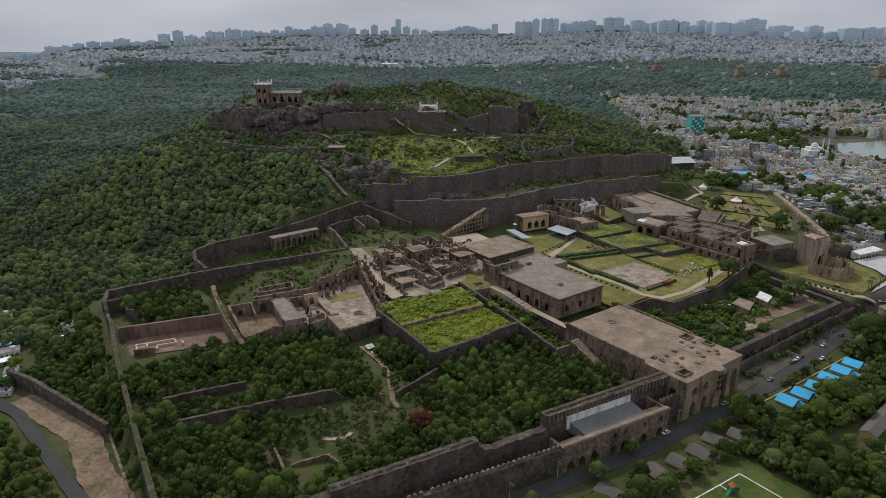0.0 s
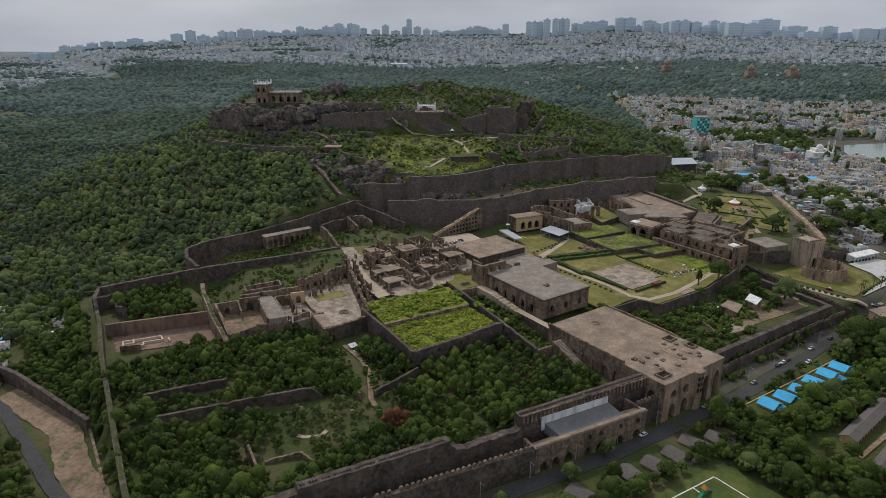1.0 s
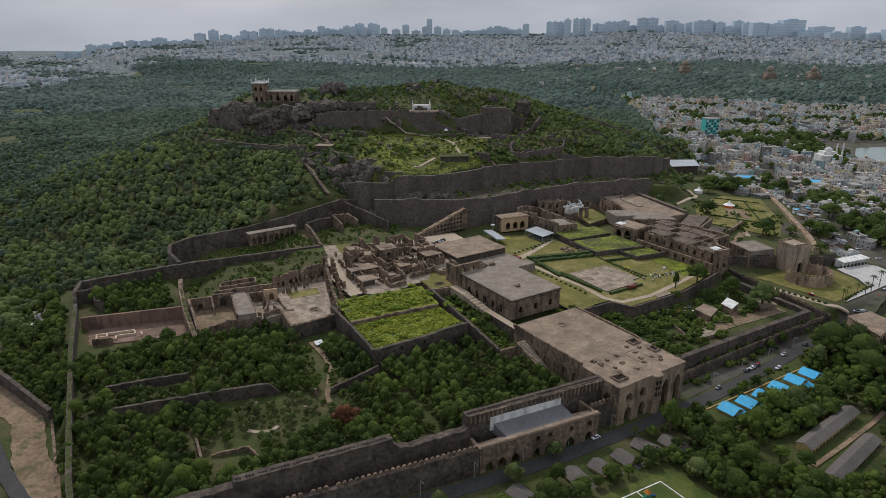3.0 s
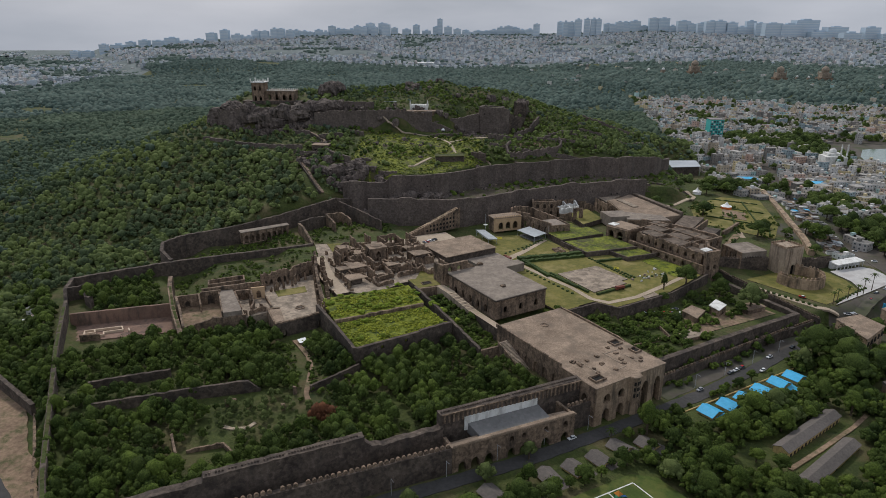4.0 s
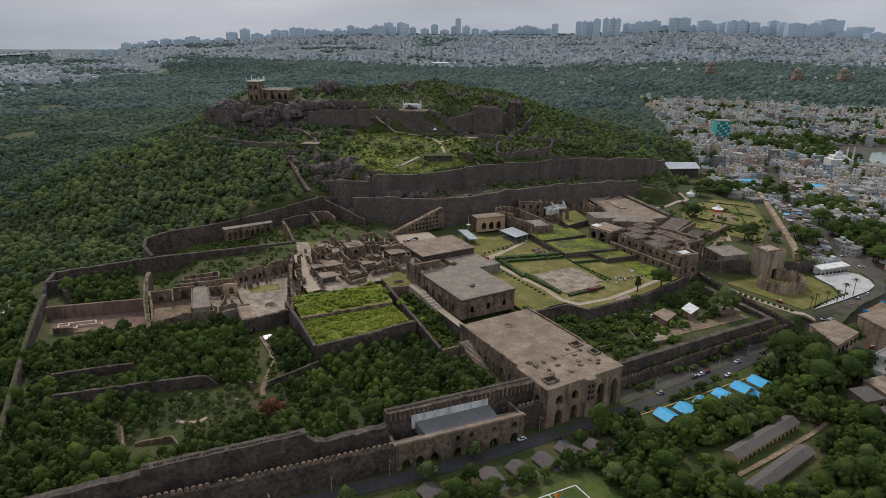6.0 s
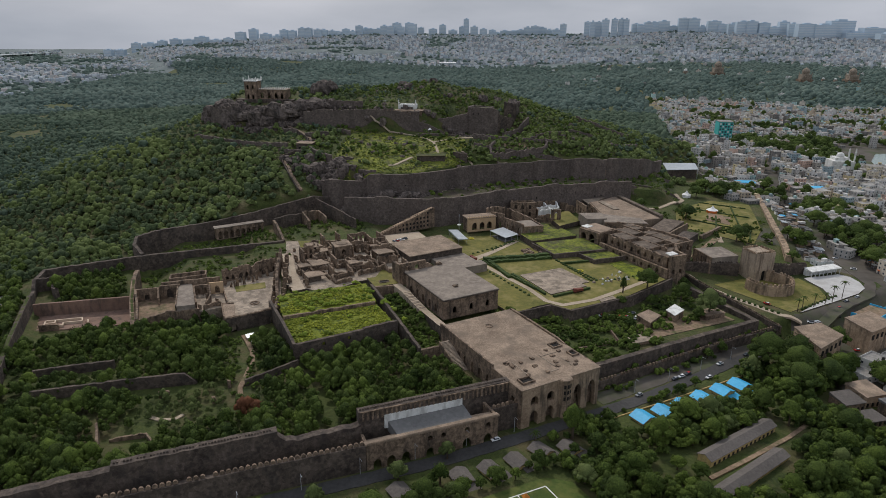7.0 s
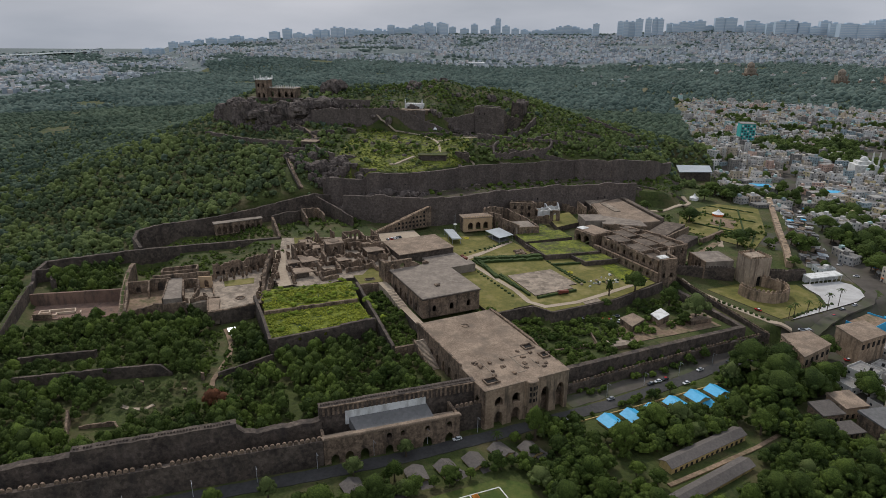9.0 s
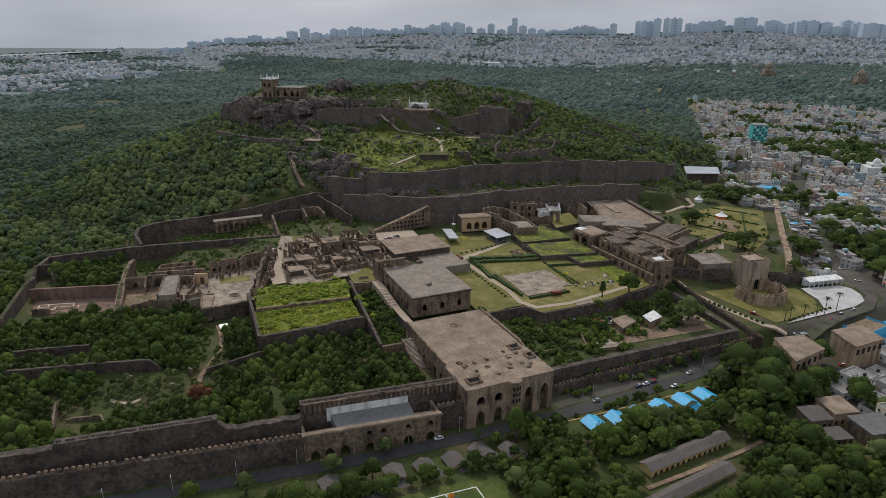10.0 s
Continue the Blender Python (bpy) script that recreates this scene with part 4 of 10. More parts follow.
for (p, q) in (((-193, 213), (-174, 208.5)), ((-193, 213), (-194, 205)), ((-194, 205), (-184, 202.5)), ((-184, 202.5), (-184, 206)), ((-184, 206), (-174, 203.6)), ((-174, 208.5), (-174, 203.6)), ((-188, 212), (-188, 208)), ((-188, 208), (-193.6, 209.2)), ((-171, 204), (-171, 200))):
    Shape().wall([p, q], 0.7, -16.8, [-14.6, -14.6], 0.03, 3).make("footing", CREAM, ff)

# high cross walls behind the ward
ca = thing("cross_wall", -110, 272, -14, "long high dark wall across the ward", "fort wall")
Shape().wall([(-201, 232), (-200, 250), (-199, 262)], 2.0, -16, [-5.5, -9.0, -4.5], 0.9, 1.5, 51).make("wall_face", STONE, ca)
Shape().wall([(-199, 262), (-189, 262), (-189, 250), (-186, 240)], 1.6, -16, [-4.5, -4.0, -8.5, -5.0], 0.9, 1.5, 52).make("bastion_wall", STONE, ca)
Shape().wall([(-199, 268), (-194, 283.3), (-170, 281.5), (-136, 277.8), (-35.4, 262.5)], 2.4, -26, [-6.5, -5.8, -5.0, -3.8, -3.4], 0.3, 2.5, 53, 0, 0.3).make("wall_face", STONE, ca)
Shape().wall([(-35.4, 262.5), (-35, 284), (-34, 296)], 1.8, -8, [-3, 4.6, 4.0], 0.3, 1.6, 54).make("spur_wall", RUIN, ca)
cb = thing("upper_wall", -70, 300, -10, "high curving wall at the foot of the hill", "fort wall")
Shape().wall([(-133, 279), (-137, 292), (-134, 303), (-118, 309), (-80, 309), (-45, 311), (-10, 317), (8, 322), (22, 319)], 2.4, -14, [-3, 1, 3.4, 4.4, 5.5, 8.5, 12, 13, 11], 0.4, 2.5, 55, 0, 0.3).make("wall_face", STONE, cb)
Shape().wall([(-34, 296), (-20, 300), (-8, 303)], 1.4, -6, [5.0, 5.6, 4.0], 0.5, 1.6, 56).make("inner_wall", STONE, cb)
Shape().wall([(-8, 284), (-8, 303), (6, 305), (8, 290)], 1.4, -6, [3.0, 6, 5.0, 2.5], 0.7, 1.4, 57).make("inner_wall", RUIN, cb)
Shape().wall([(10, 320), (20, 292), (26, 270)], 1.4, -6, [11, 6.5, 3], 0.6, 1.4, 58).make("inner_wall", STONE, cb)
ga = thing("gallery", -60, 300, -5, "low arcaded gallery with pale flat roof", "building")
Shape().arcade((-79, 295.5), (-42, 297.5), 1.0, -6, 3.2, [(3 + 4.4 * i, 3.0, -5.5, -1.2, 0.6) for i in range(8)]).box(-79, -42, 299.5, 302, -6, 3.2).make("masonry", RUIN, ga)
Shape().prism([(-80, 294.6), (-41.5, 296.6), (-41.5, 302.5), (-80, 301.5)], 3.2, 3.7).make("roof", ROOFGREY, ga, "grey weathered flat roof")

# ---- court palace ruins on the west ----
cp = thing("court_palace", -85, 165, -14, "roofless palace ruin round a paved court", "palace ruin")
Shape().arcade((-102, 144.8), (-72.5, 146.4), 1.8, -15, -5.6, [(4, 3.0, -14, -10.6, -9.2), (25.5, 1.6, -14, -10.6, -9.6)]).make("front_wall", STONE, cp, "tall stained front wall with a low arch")
Shape().wall([(-102.6, 144.8), (-88, 145.6), (-72, 146.5)], 1.5, -5.8, [-4.7, -5.0, -4.6], 0.35, 1.4, 60).make("parapet", RUIN, cp)
Shape().prism([(-101, 145.8), (-72, 147.4), (-67, 158), (-58, 190), (-56, 210), (-93, 206), (-97, 166)], -15, -6.4).make("court_floor", PAVE, cp, "pale paved court floor")
plate("court_grass", [(-88, 184), (-70, 182), (-68, 192), (-87, 194)], -6.28, LAWN, "dry grass along the court's rear wall", "lawn", True, 0.3)
Shape().prism([(-102.4, 145.8), (-96.5, 146.2), (-93.4, 163.5), (-99.8, 165.8)], -15, -4.7).make("corner_block", ROOF, cp, "flat-roofed corner block")
Shape().wall([(-102.6, 145.8), (-100.2, 165.5), (-93.6, 163.4)], 0.9, -15, [-3.9, -4.0, -4.4], 0.7, 1.1, 61).make("west_wall", RUIN, cp)
Shape().wall([(-96.2, 168), (-94.6, 190)], 0.7, -8, [-5.6, -5.2], 0.3, 1.4, 62).make("kerb_wall", RUIN, cp, "low pale wall beside the court")
rn_ = random.Random(12)
Shape().arcade((-92, 205), (-56, 209.5), 1.6, -9, -1.6, [(2.6 + 4.5 * i + rn_.uniform(-0.5, 0.5), rn_.choice((1.4, 2.0, 2.7)), -6.6 + rn_.choice((0, 0.4, 1.6)), -4.0 + rn_.uniform(-0.4, 0.5), -2.6 + rn_.uniform(-0.3, 0.6)) for i in range(8) if i != 4]).make("rear_wall", RUIN, cp, "tall ruined rear wall with uneven niches")
Shape().wall([(-92, 205), (-86, 205.8), (-79, 206.6), (-72, 207.5), (-65, 208.4), (-56, 209.5)], 1.5, -1.7, [2.6, 1.0, 2.8, 0.6, 3.0, 3.6], 1.6, 0.8, 88).make("upper_storey", RUIN, cp, "broken upper storey")
Shape().prism([(-92, 206.1), (-56, 210.6), (-56, 211.3), (-92, 206.8)], -22, 0.2).make("niche_back", STONE, cp)
rk = random.Random(21)
for i in range(15):
    x, y = -93 + 2.1 * i + rk.uniform(-0.6, 0.6), 191.5 + 0.5 * i + rk.uniform(0, 10)
    Shape().wall([(x - 0.7, y), (x + 0.6, y + 0.3)], 1.1, -7.2, [rk.uniform(-5.0, -0.5), rk.uniform(-4.5, 0.0)], 0.7, 0.6, i).make("pillar", RUIN, cp)
S = Shape()
S.wall([(-71, 148.5), (-69, 158), (-66, 170)], 1.8, -12, [-4.6, -3.2, -1.8], 1.8, 1.0, 62)
S.wall([(-66, 170), (-62, 184), (-57, 200), (-51, 216), (-48.5, 224)], 1.8, -9, [-1.0, 1.0, 2.4, 3.2, 3.0], 2.4, 1.0, 65)
S.make("spine_wall", RUIN, cp, "jagged ruined spine wall")
for i in range(19):
    s = i / 18
    x, y = -71.6 + 22 * s, 152 + 68 * s
    zt = -4.2 + 7.0 * s + rk.uniform(-1.6, 1.8)
    Shape().wall([(x - 2.8, y - 0.2), (x - 0.9, y + 0.5)], rk.uniform(0.9, 1.4), -8, [zt, zt - rk.uniform(0, 2.4)], 0.7, 0.7, i * 1.7).make("pillar", RUIN, cp)
for i in range(9):
    s = i / 8
    x, y = -66.5 + 19 * s, 158 + 58 * s
    Shape().wall([(x, y), (x + 2.4, y + rk.uniform(-0.5, 0.8))], 1.1, -7, [-1.5 + 4.5 * s + rk.uniform(-2, 0.6), -2.5 + 4 * s], 0.8, 0.7, i * 2.3).make("cross_spur", RUIN, cp)
Shape().round(-81.9, 161.5, [(3.0, -6.6), (3.0, -5.9), (2.2, -5.9), (2.2, -6.3)], 6).make("fountain_rim", RUIN, cp, "hexagonal broken basin")
Shape().round(-81.9, 161.5, [(1.3, -6.4), (1.2, -6.0), (0.4, -5.8)], 6).make("fountain_bowl", STONE, cp)
fp = thing("west_palace", -122, 190, -10, "ruined palace rooms with arched niches", "palace ruin")
Shape().arcade((-143.5, 203.5), (-130, 201), 1.2, -10, -1.0, [(6, 2.8, -8.6, -6.0, -4.6)]).make("niche_wall", RUIN, fp)
Shape().arcade((-130, 201.6), (-118.4, 199), 1.2, -10, -0.4, [(5.4, 3.4, -8.8, -4.6, -2.6)]).make("niche_wall", RUIN, fp, "tall wall with a pointed doorway")
Shape().prism([(-143.5, 204.6), (-118.4, 200), (-118.4, 201), (-143.5, 205.6)], -10, -2.2).make("niche_back", STONE, fp)
Shape().wall([(-146, 172), (-144, 190), (-143.5, 204)], 1.3, -15, [-7.0, -3.6, -0.6], 0.5, 1.4, 64).make("west_wall", RUIN, fp)
Shape().wall([(-131, 201), (-132, 192)], 1.0, -10, [-0.8, -4.5], 0.6, 1.2, 66).make("inner_wall", RUIN, fp)
Shape().wall([(-146, 173.5), (-136, 174), (-130, 172.3)], 1.3, -15, [-8.0, -7.6, -5.4], 0.6, 1.3, 65).make("front_wall", RUIN, fp)
Shape().wall([(-130, 172.3), (-124, 166), (-113, 164.5)], 1.3, -15, [-4.8, -4.4, -4.2], 0.4, 1.4, 67).make("front_wall", RUIN, fp)
Shape().prism([(-119, 201), (-111.4, 199), (-115, 165), (-124.8, 167)], -10, -1.6).make("vault_roof", ROOFGREY, fp, "flat grey vault roof")
Shape().wall([(-119.4, 201), (-125.2, 167)], 0.7, -10, [-0.9, -1.1], 0.2, 1.5, 68).make("roof_kerb", RUIN, fp)
S = Shape()
S.wall([(-111.2, 195), (-113.6, 172)], 1.0, -10, [-1.0, -2.6], 0.5, 1.1, 69)
S.make("inner_wall", RUIN, fp)
Shape().arcade((-111, 193.8), (-102.4, 191.4), 1.0, -9, -0.8, [(2.4, 1.8, -7, -4, -2.6), (6.2, 1.8, -7, -4, -2.6)]).make("room_wall", RUIN, fp)
Shape().wall([(-102.4, 191.2), (-104.4, 178), (-108, 172)], 1.0, -9, [-0.8, -3.4, -4.0], 1.0, 1.0, 70).make("inner_wall", RUIN, fp)
for (x, y, zt) in ((-104, 184, -1.2), (-105.6, 180, -2.4), (-103.4, 187, -1.6), (-101, 175, -4.6), (-104, 172, -4.4), (-108, 169, -4.0), (-112, 169, -3.6)):
    Shape().wall([(x - 0.9, y), (x + 0.8, y + 0.5)], 1.2, -9, [zt, zt - 1], 0.6, 0.6, x).make("pillar", RUIN, fp)
Shape().wall([(-110, 168), (-104, 171), (-100, 168.5)], 1.0, -12, [-4.4, -4.8, -4.2], 1.2, 0.9, 72).make("arch_stub", RUIN, fp)
Shape().arcade((-102.4, 190.8), (-94.6, 188.6), 1.0, -9, 0.4, [(4.4, 2.8, -7, -3.4, -1.6)]).make("tan_wall", TAN, fp, "ochre plastered wall with pointed arch")
Shape().wall([(-128.5, 204.4), (-112, 200.5), (-95, 196)], 1.4, -10, [0.4, 0.8, 1.4], 0.35, 1.8, 71).make("rear_wall", RUIN, fp)
Shape().wall([(-123, 210), (-102, 207), (-100.3, 214.2), (-121.4, 217), (-123, 210)], 1.0, -22, [0.2, 0.3, 0.4, 0.4, 0.2], 0.25, 2, 68).make("rear_room", RUIN, fp, "roofless small room behind the palace")
Shape().prism([(-145.4, 174.6), (-131, 173), (-124, 167.4), (-118, 200), (-143, 203)], -15, -9.0).make("floor", SOIL, fp, "earthen floor of the roofless room")
Shape().prism([(-112, 194), (-115, 166), (-101, 167), (-97, 168), (-95, 190), (-102, 192)], -15, -7.2).make("floor", PAVE, fp, "pale floor of the small court")
bw = thing("thick_wall", -144, 200, -14, "thick weedy wall between the courts", "wall")
Shape().wall([(-148.5, 168), (-146.5, 200), (-142.5, 232), (-139, 248)], 2.6, -16, [-8.2, -5.6, -3.8, -3.6], 0.6, 1.6, 73).make("wall_face", RUIN, bw)
Shape().wall([(-148, 172), (-146.3, 200), (-142.5, 230)], 1.4, -9, [-7.8, -5.2, -3.5], 0.7, 1.2, 74).make("grass_top", GRASS, bw, "grass on the wall head")
ht = thing("hut", -92, 131, -14, "small shack with a pale blue tarpaulin roof", "shack")
Shape().box(-94, -90.5, 129, 132, -14, -12).make("masonry", RUIN, ht)
Shape().prism([(-94.5, 128.6), (-90, 128.6), (-90, 132.4), (-94.5, 132.4)], -12, -11.8, 0, [-11.9, -11.9, -11.2, -11.2]).make("roof", SHEET, ht, "pale blue sheet roof")
Shape().box(-93.4, -91, 126, 128, -14, -13.2).make("box", WHITE, ht, "white box")

# ---- central ruins: broken rooms, lanes and pillars ----
plate("ruin_floor", [(-40, 152), (-15, 160), (8, 157), (29, 176), (30, 238), (-5, 250), (-34, 262), (-48, 214), (-60, 178)], -4.2, PAVE, "trodden earth and paving among the ruins", "ground", True, 8)
plate("ruin_grass", [(-30, 236), (-8, 226), (4, 244), (-26, 258)], -3.95, LAWN, "dry grass patch among the ruins", "lawn", True, 3)
plate("ruin_grass", [(-6, 158), (8, 157.5), (20, 170), (6, 172)], -3.95, LAWN, "dry grass patch beside the ruins", "lawn", True, 3)
plate("lane", [(-58, 163), (-50, 163), (-47.5, 190), (-38, 233), (-46, 235), (-56.5, 194)], -3.9, PATHM, "pale lane between ruined walls", "path", True, 4)
rk = random.Random(44)
ROOMS = [(-46, 186, 9, 8), (-37, 206, 10, 10), (-30, 200, 9, 9), (-22, 216, 10, 9), (4, 212, 9, 9), (16, 188, 11, 9), (-14, 180, 9, 8), (-30, 162, 11, 8), (-12, 236, 12, 10), (20, 206, 8, 8), (-34, 218, 8, 8), (0, 172, 8, 8), (-45, 172, 14, 12), (-28, 172, 13, 10), (-12, 170, 16, 9), (-36, 190, 13, 14), (-20, 188, 12, 12), (-6, 184, 12, 14), (8, 182, 14, 12), (-16, 206, 12, 12), (-2, 204, 12, 12), (14, 200, 13, 14), (-10, 224, 14, 14), (6, 222, 14, 12), (-26, 228, 11, 14), (8, 164, 14, 10), (20, 218, 9, 16)]
for i, (ra, rb, rw, rd) in enumerate(ROOMS):
    rt = thing("ruined_room", ra + rw / 2, rb + rd / 2, -4, ("roofless ruined room with broken stone walls", "ruined chamber with part of its flat roof")[i % 3 == 0], "ruin", "palace ruins")
    hh = rk.uniform(2.0, 7.0)
    p = [(ra, rb), (ra + rw, rb + rk.uniform(-1, 1)), (ra + rw, rb + rd), (ra, rb + rd)]
    tops = [rk.uniform(-2.6, hh - 2) for _ in range(5)]
    for k in range(4):
        if rk.random() < 0.12:
            continue
        q0, q1 = p[k], p[(k + 1) % 4]
        L = math.hypot(q1[0] - q0[0], q1[1] - q0[1])
        if rk.random() < 0.45 and max(tops[k], tops[k + 1]) > -0.5:
            zt = max(tops[k], tops[k + 1]) + 1.0
            hl = [(s, 1.9, -4.2, zt - 3.2, zt - 1.6) for s in np.arange(2.4, L - 1.6, 3.6)]
            Shape().arcade(q0, q1, 1.0, -5, zt, hl).wall([q0, q1], 1.02, zt - 0.2, [zt + 0.5, zt + 0.3], 0.7, 1.0, i + k).make("wall", RUIN, rt)
        else:
            Shape().wall([q0, q1], rk.uniform(0.9, 1.5), -5, [tops[k], tops[k + 1]], 1.3, 1.1, i * 3.7 + k).make("wall", RUIN, rt)
    if i % 3 == 0:
        zt = max(tops[0], tops[1], -1.0) + 0.3
        Shape().prism([(ra - 0.4, rb - 0.4), (ra + rw * 0.9, rb - 0.3), (ra + rw * 0.7, rb + rd * 0.7), (ra - 0.4, rb + rd * 0.9)], zt, zt + 0.5).make("roof", ROOF, rt, "remains of a flat lime roof")
        Shape().wall([(ra + 1, rb + 1), (ra + rw * 0.6, rb + 1), (ra + rw * 0.6, rb + rd * 0.6)], 1.0, -5, [zt, zt, zt], 0.0, 2).make("inner_wall", STONE, rt)
pv = thing("domed_pavilion", -8, 212, -4, "ruined square pavilion with open arches", "pavilion")
S = Shape()
for (p, q) in (((-14, 206), (-3, 205)), ((-3, 205), (-2, 215)), ((-2, 215), (-13, 216)), ((-13, 216), (-14, 206))):
    S.arcade(p, q, 1.3, -4.5, 4.6, [(5.3, 3.2, -4.2, 0.6, 2.8)])
S.make("arcade_front", RUIN, pv)
Shape().prism([(-14.8, 205.2), (-2.2, 204.2), (-1.2, 215.8), (-13.8, 216.8)], 4.6, 5.3).round(-8, 210.5, [(4.6, 5.2), (4.0, 6.0), (2.0, 6.5), (0.3, 6.6)], 10).make("roof", ROOF, pv)
for i in range(80):
    t = rk.random()
    a_, b_ = (-48.5 + 10 * t + rk.choice((-9.5, 1.0)) + rk.uniform(-1, 1), 164 + 68 * t) if i < 40 else (rk.uniform(-38, 27), rk.uniform(168, 240))
    ps = thing("stone_pillar", a_, b_, -4.2, "broken stub of a rubble pillar among ruins", "pillar", "broken pillars")
    hgt = rk.uniform(1.0, 6.0)
    Shape().wall([(a_ - rk.uniform(0.5, 1.6), b_), (a_ + rk.uniform(0.5, 1.4), b_ + rk.uniform(-1, 1))], rk.uniform(0.8, 1.3), -5, [-4.2 + hgt, -4.2 + hgt * rk.uniform(0.4, 1)], 0.6, 0.7, i).make("shaft", RUIN, ps)

# ---- stair building, arched hall, pavilions at the hill's foot ----
sb = thing("stair_ramp", 62, 243, -4, "great stair ramp climbing on an arcaded wall", "stairs")
for i in range(24):
    s = i / 24
    Shape().prism([(36 + 49 * s, 241 + 4 * s), (38.04 + 49 * s, 241.17 + 4 * s), (38.04 + 49 * s, 246.17 + 4 * s), (36 + 49 * s, 246 + 4 * s)], -5, -3.5 + 14.5 * (s + 1 / 24)).make("ramp_step", PLASTER, sb)
for i in range(24):
    s = i / 24
    Shape().prism([(36 + 49 * s, 240.2 + 4 * s), (38.2 + 49 * s, 240.4 + 4 * s), (38.2 + 49 * s, 241.1 + 4 * s), (36 + 49 * s, 240.9 + 4 * s)], -5, -2.7 + 14.5 * (s + 1 / 24)).make("stepped_parapet", RUIN, sb)
S = Shape()
for i in range(9):
    s = (i + 5) / 15
    x, y, zt = 36 + 49 * s, 240.0 + 4 * s, -3.5 + 14.5 * s
    for zz in np.arange(-3.0, zt - 1.6, 3.4):
        # Near-black block on the wall face, painting a niche's shade.
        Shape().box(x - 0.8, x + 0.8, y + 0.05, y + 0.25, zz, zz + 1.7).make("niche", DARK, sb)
ah = thing("arched_hall", 115, 224, -6, "ochre hall with three arches facing the lawn", "palace hall")
Shape().arcade((103.5, 222), (127.5, 217.5), 1.4, -6, 5.0, [(6, 4.2, -4.6, -0.6, 1.6), (12.5, 4.2, -4.6, -0.6, 1.6), (19, 4.2, -4.6, -0.6, 1.6)]).make("front_wall", TAN, ah, "ochre plastered arched front")
Shape().prism([(104, 223), (105.5, 232), (129, 227.5), (127.5, 218.6), (126, 219), (127, 226), (107, 230), (105.6, 222.8)], -6, 5.0).make("masonry", RUIN, ah)
Shape().prism([(103, 221), (128, 216.2), (130, 228.5), (105, 233)], 5.0, 5.6).make("roof", ROOF, ah)
for i in range(12):
    Shape().prism([(103.4 + 2 * i, 221.2 - 0.38 * i), (104.6 + 2 * i, 221.0 - 0.38 * i), (104.6 + 2 * i, 221.5 - 0.38 * i), (103.4 + 2 * i, 221.7 - 0.38 * i)], 5.6, 6.5).make("merlon", TAN, ah)
S = Shape()
S.arcade((129, 226), (134, 214), 1.2, -6, 7.0, [(4, 2.2, -5, 0, 2), (9, 2.2, -5, 0, 2)])
S.arcade((134, 214), (136, 190), 1.2, -6, 4.5, [(5, 2.2, -4, -1, 0.6), (12, 2.2, -4, -1, 0.6), (19, 2.2, -4, -1, 0.6)])
S.arcade((136, 190), (152, 186), 1.2, -6, 2.6, [(5, 2.2, -4, -1, 0.6), (11, 2.2, -4, -1, 0.6)])
S.wall([(127, 230), (138, 236), (150, 232)], 1.4, -6, [9, 8, 6], 1.0, 1.4, 81).wall([(152, 186), (155, 206), (150, 232)], 1.2, -6, [2.6, 2.8, 6.0], 0.8, 1.4, 82)
S.make("ruined_wing", RUIN, ah, "ruined arcaded wing")
Shape().prism([(135, 191), (151, 187), (154, 205), (138, 209)], -6, 1.8).make("wing_roof", ROOFGREY, ah)
cn = thing("canopy", 115, 202, -6.8, "flat white sheet canopy on thin posts", "canopy", "canopies")
Shape().prism([(115, 206.5), (129.5, 209), (130, 188), (115.5, 185)], -2.3, -2.0).make("roof", SHEET, cn)
for (x, y) in ((115.6, 206), (129, 208.4), (129.4, 188.6), (116, 185.8), (115.8, 196), (129.2, 198.4), (122, 207), (122.8, 187.4)):
    Shape().round(x, y, [(0.14, -6.9), (0.14, -2.3)], 6).make("post", METAL, cn)
Shape().prism([(116.4, 205), (128.4, 207), (128.8, 190), (116.8, 187.6)], -6.85, -6.2).make("platform", CONCRETE, cn)
cn = thing("canopy", 88, 215, -6.8, "long pale sheet-roofed shelter beside the lawn", "canopy", "canopies")
Shape().prism([(87, 224), (94.5, 222.5), (89.5, 198), (82, 199.5)], -3.0, -2.5, 0, [-2.0, -2.6, -2.6, -2.0]).make("roof", SHEET, cn)
for (x, y) in ((87.5, 223.5), (94, 222), (89, 198.6), (82.6, 200), (85, 211.5), (91.5, 210)):
    Shape().round(x, y, [(0.14, -6.9), (0.14, -2.7)], 6).make("post", METAL, cn)
fm = thing("flag_mast", 98, 226, -6.8, "tall thin steel mast with a white lamp head", "mast")
Shape().round(98, 226, [(0.22, -6.9), (0.14, 9)], 6).make("pole", METAL, fm)
Shape().round(98, 226, [(1.6, -0.2), (1.8, 0.2), (1.2, 0.4)], 10).make("lamp_head", WHITE, fm)

# ---- east palace ----
ep = thing("east_palace", 190, 120, -9, "long ruined palace block with broken upper storeys", "palace ruin")
S = Shape()
S.arcade((171, 140), (171, 74), 2.2, -15, -1.0, [(8 + 7 * i, 2.2, -5.6, -3.6, -2.4) for i in range(8)])
S.arcade((174, 135), (174, 78), 1.8, -1, 5.0, [(5 + 6.5 * i, 2.4, 0.2, 2.4, 3.8) for i in range(8)])
S.make("west_front", RUIN, ep, "two-storey ruined front with arches")
Shape().wall([(174, 135), (174, 110), (174, 78)], 1.5, 5, [6.0, 6.4, 5.6], 1.1, 1.2, 91).make("parapet_wall", RUIN, ep)
Shape().arcade((171, 74), (184, 72), 1.8, -15, 8.5, [(3.5, 2.4, -4.4, -2.4, -1), (9, 2.4, -4.4, -2.4, -1)]).make("bay_front", RUIN, ep)
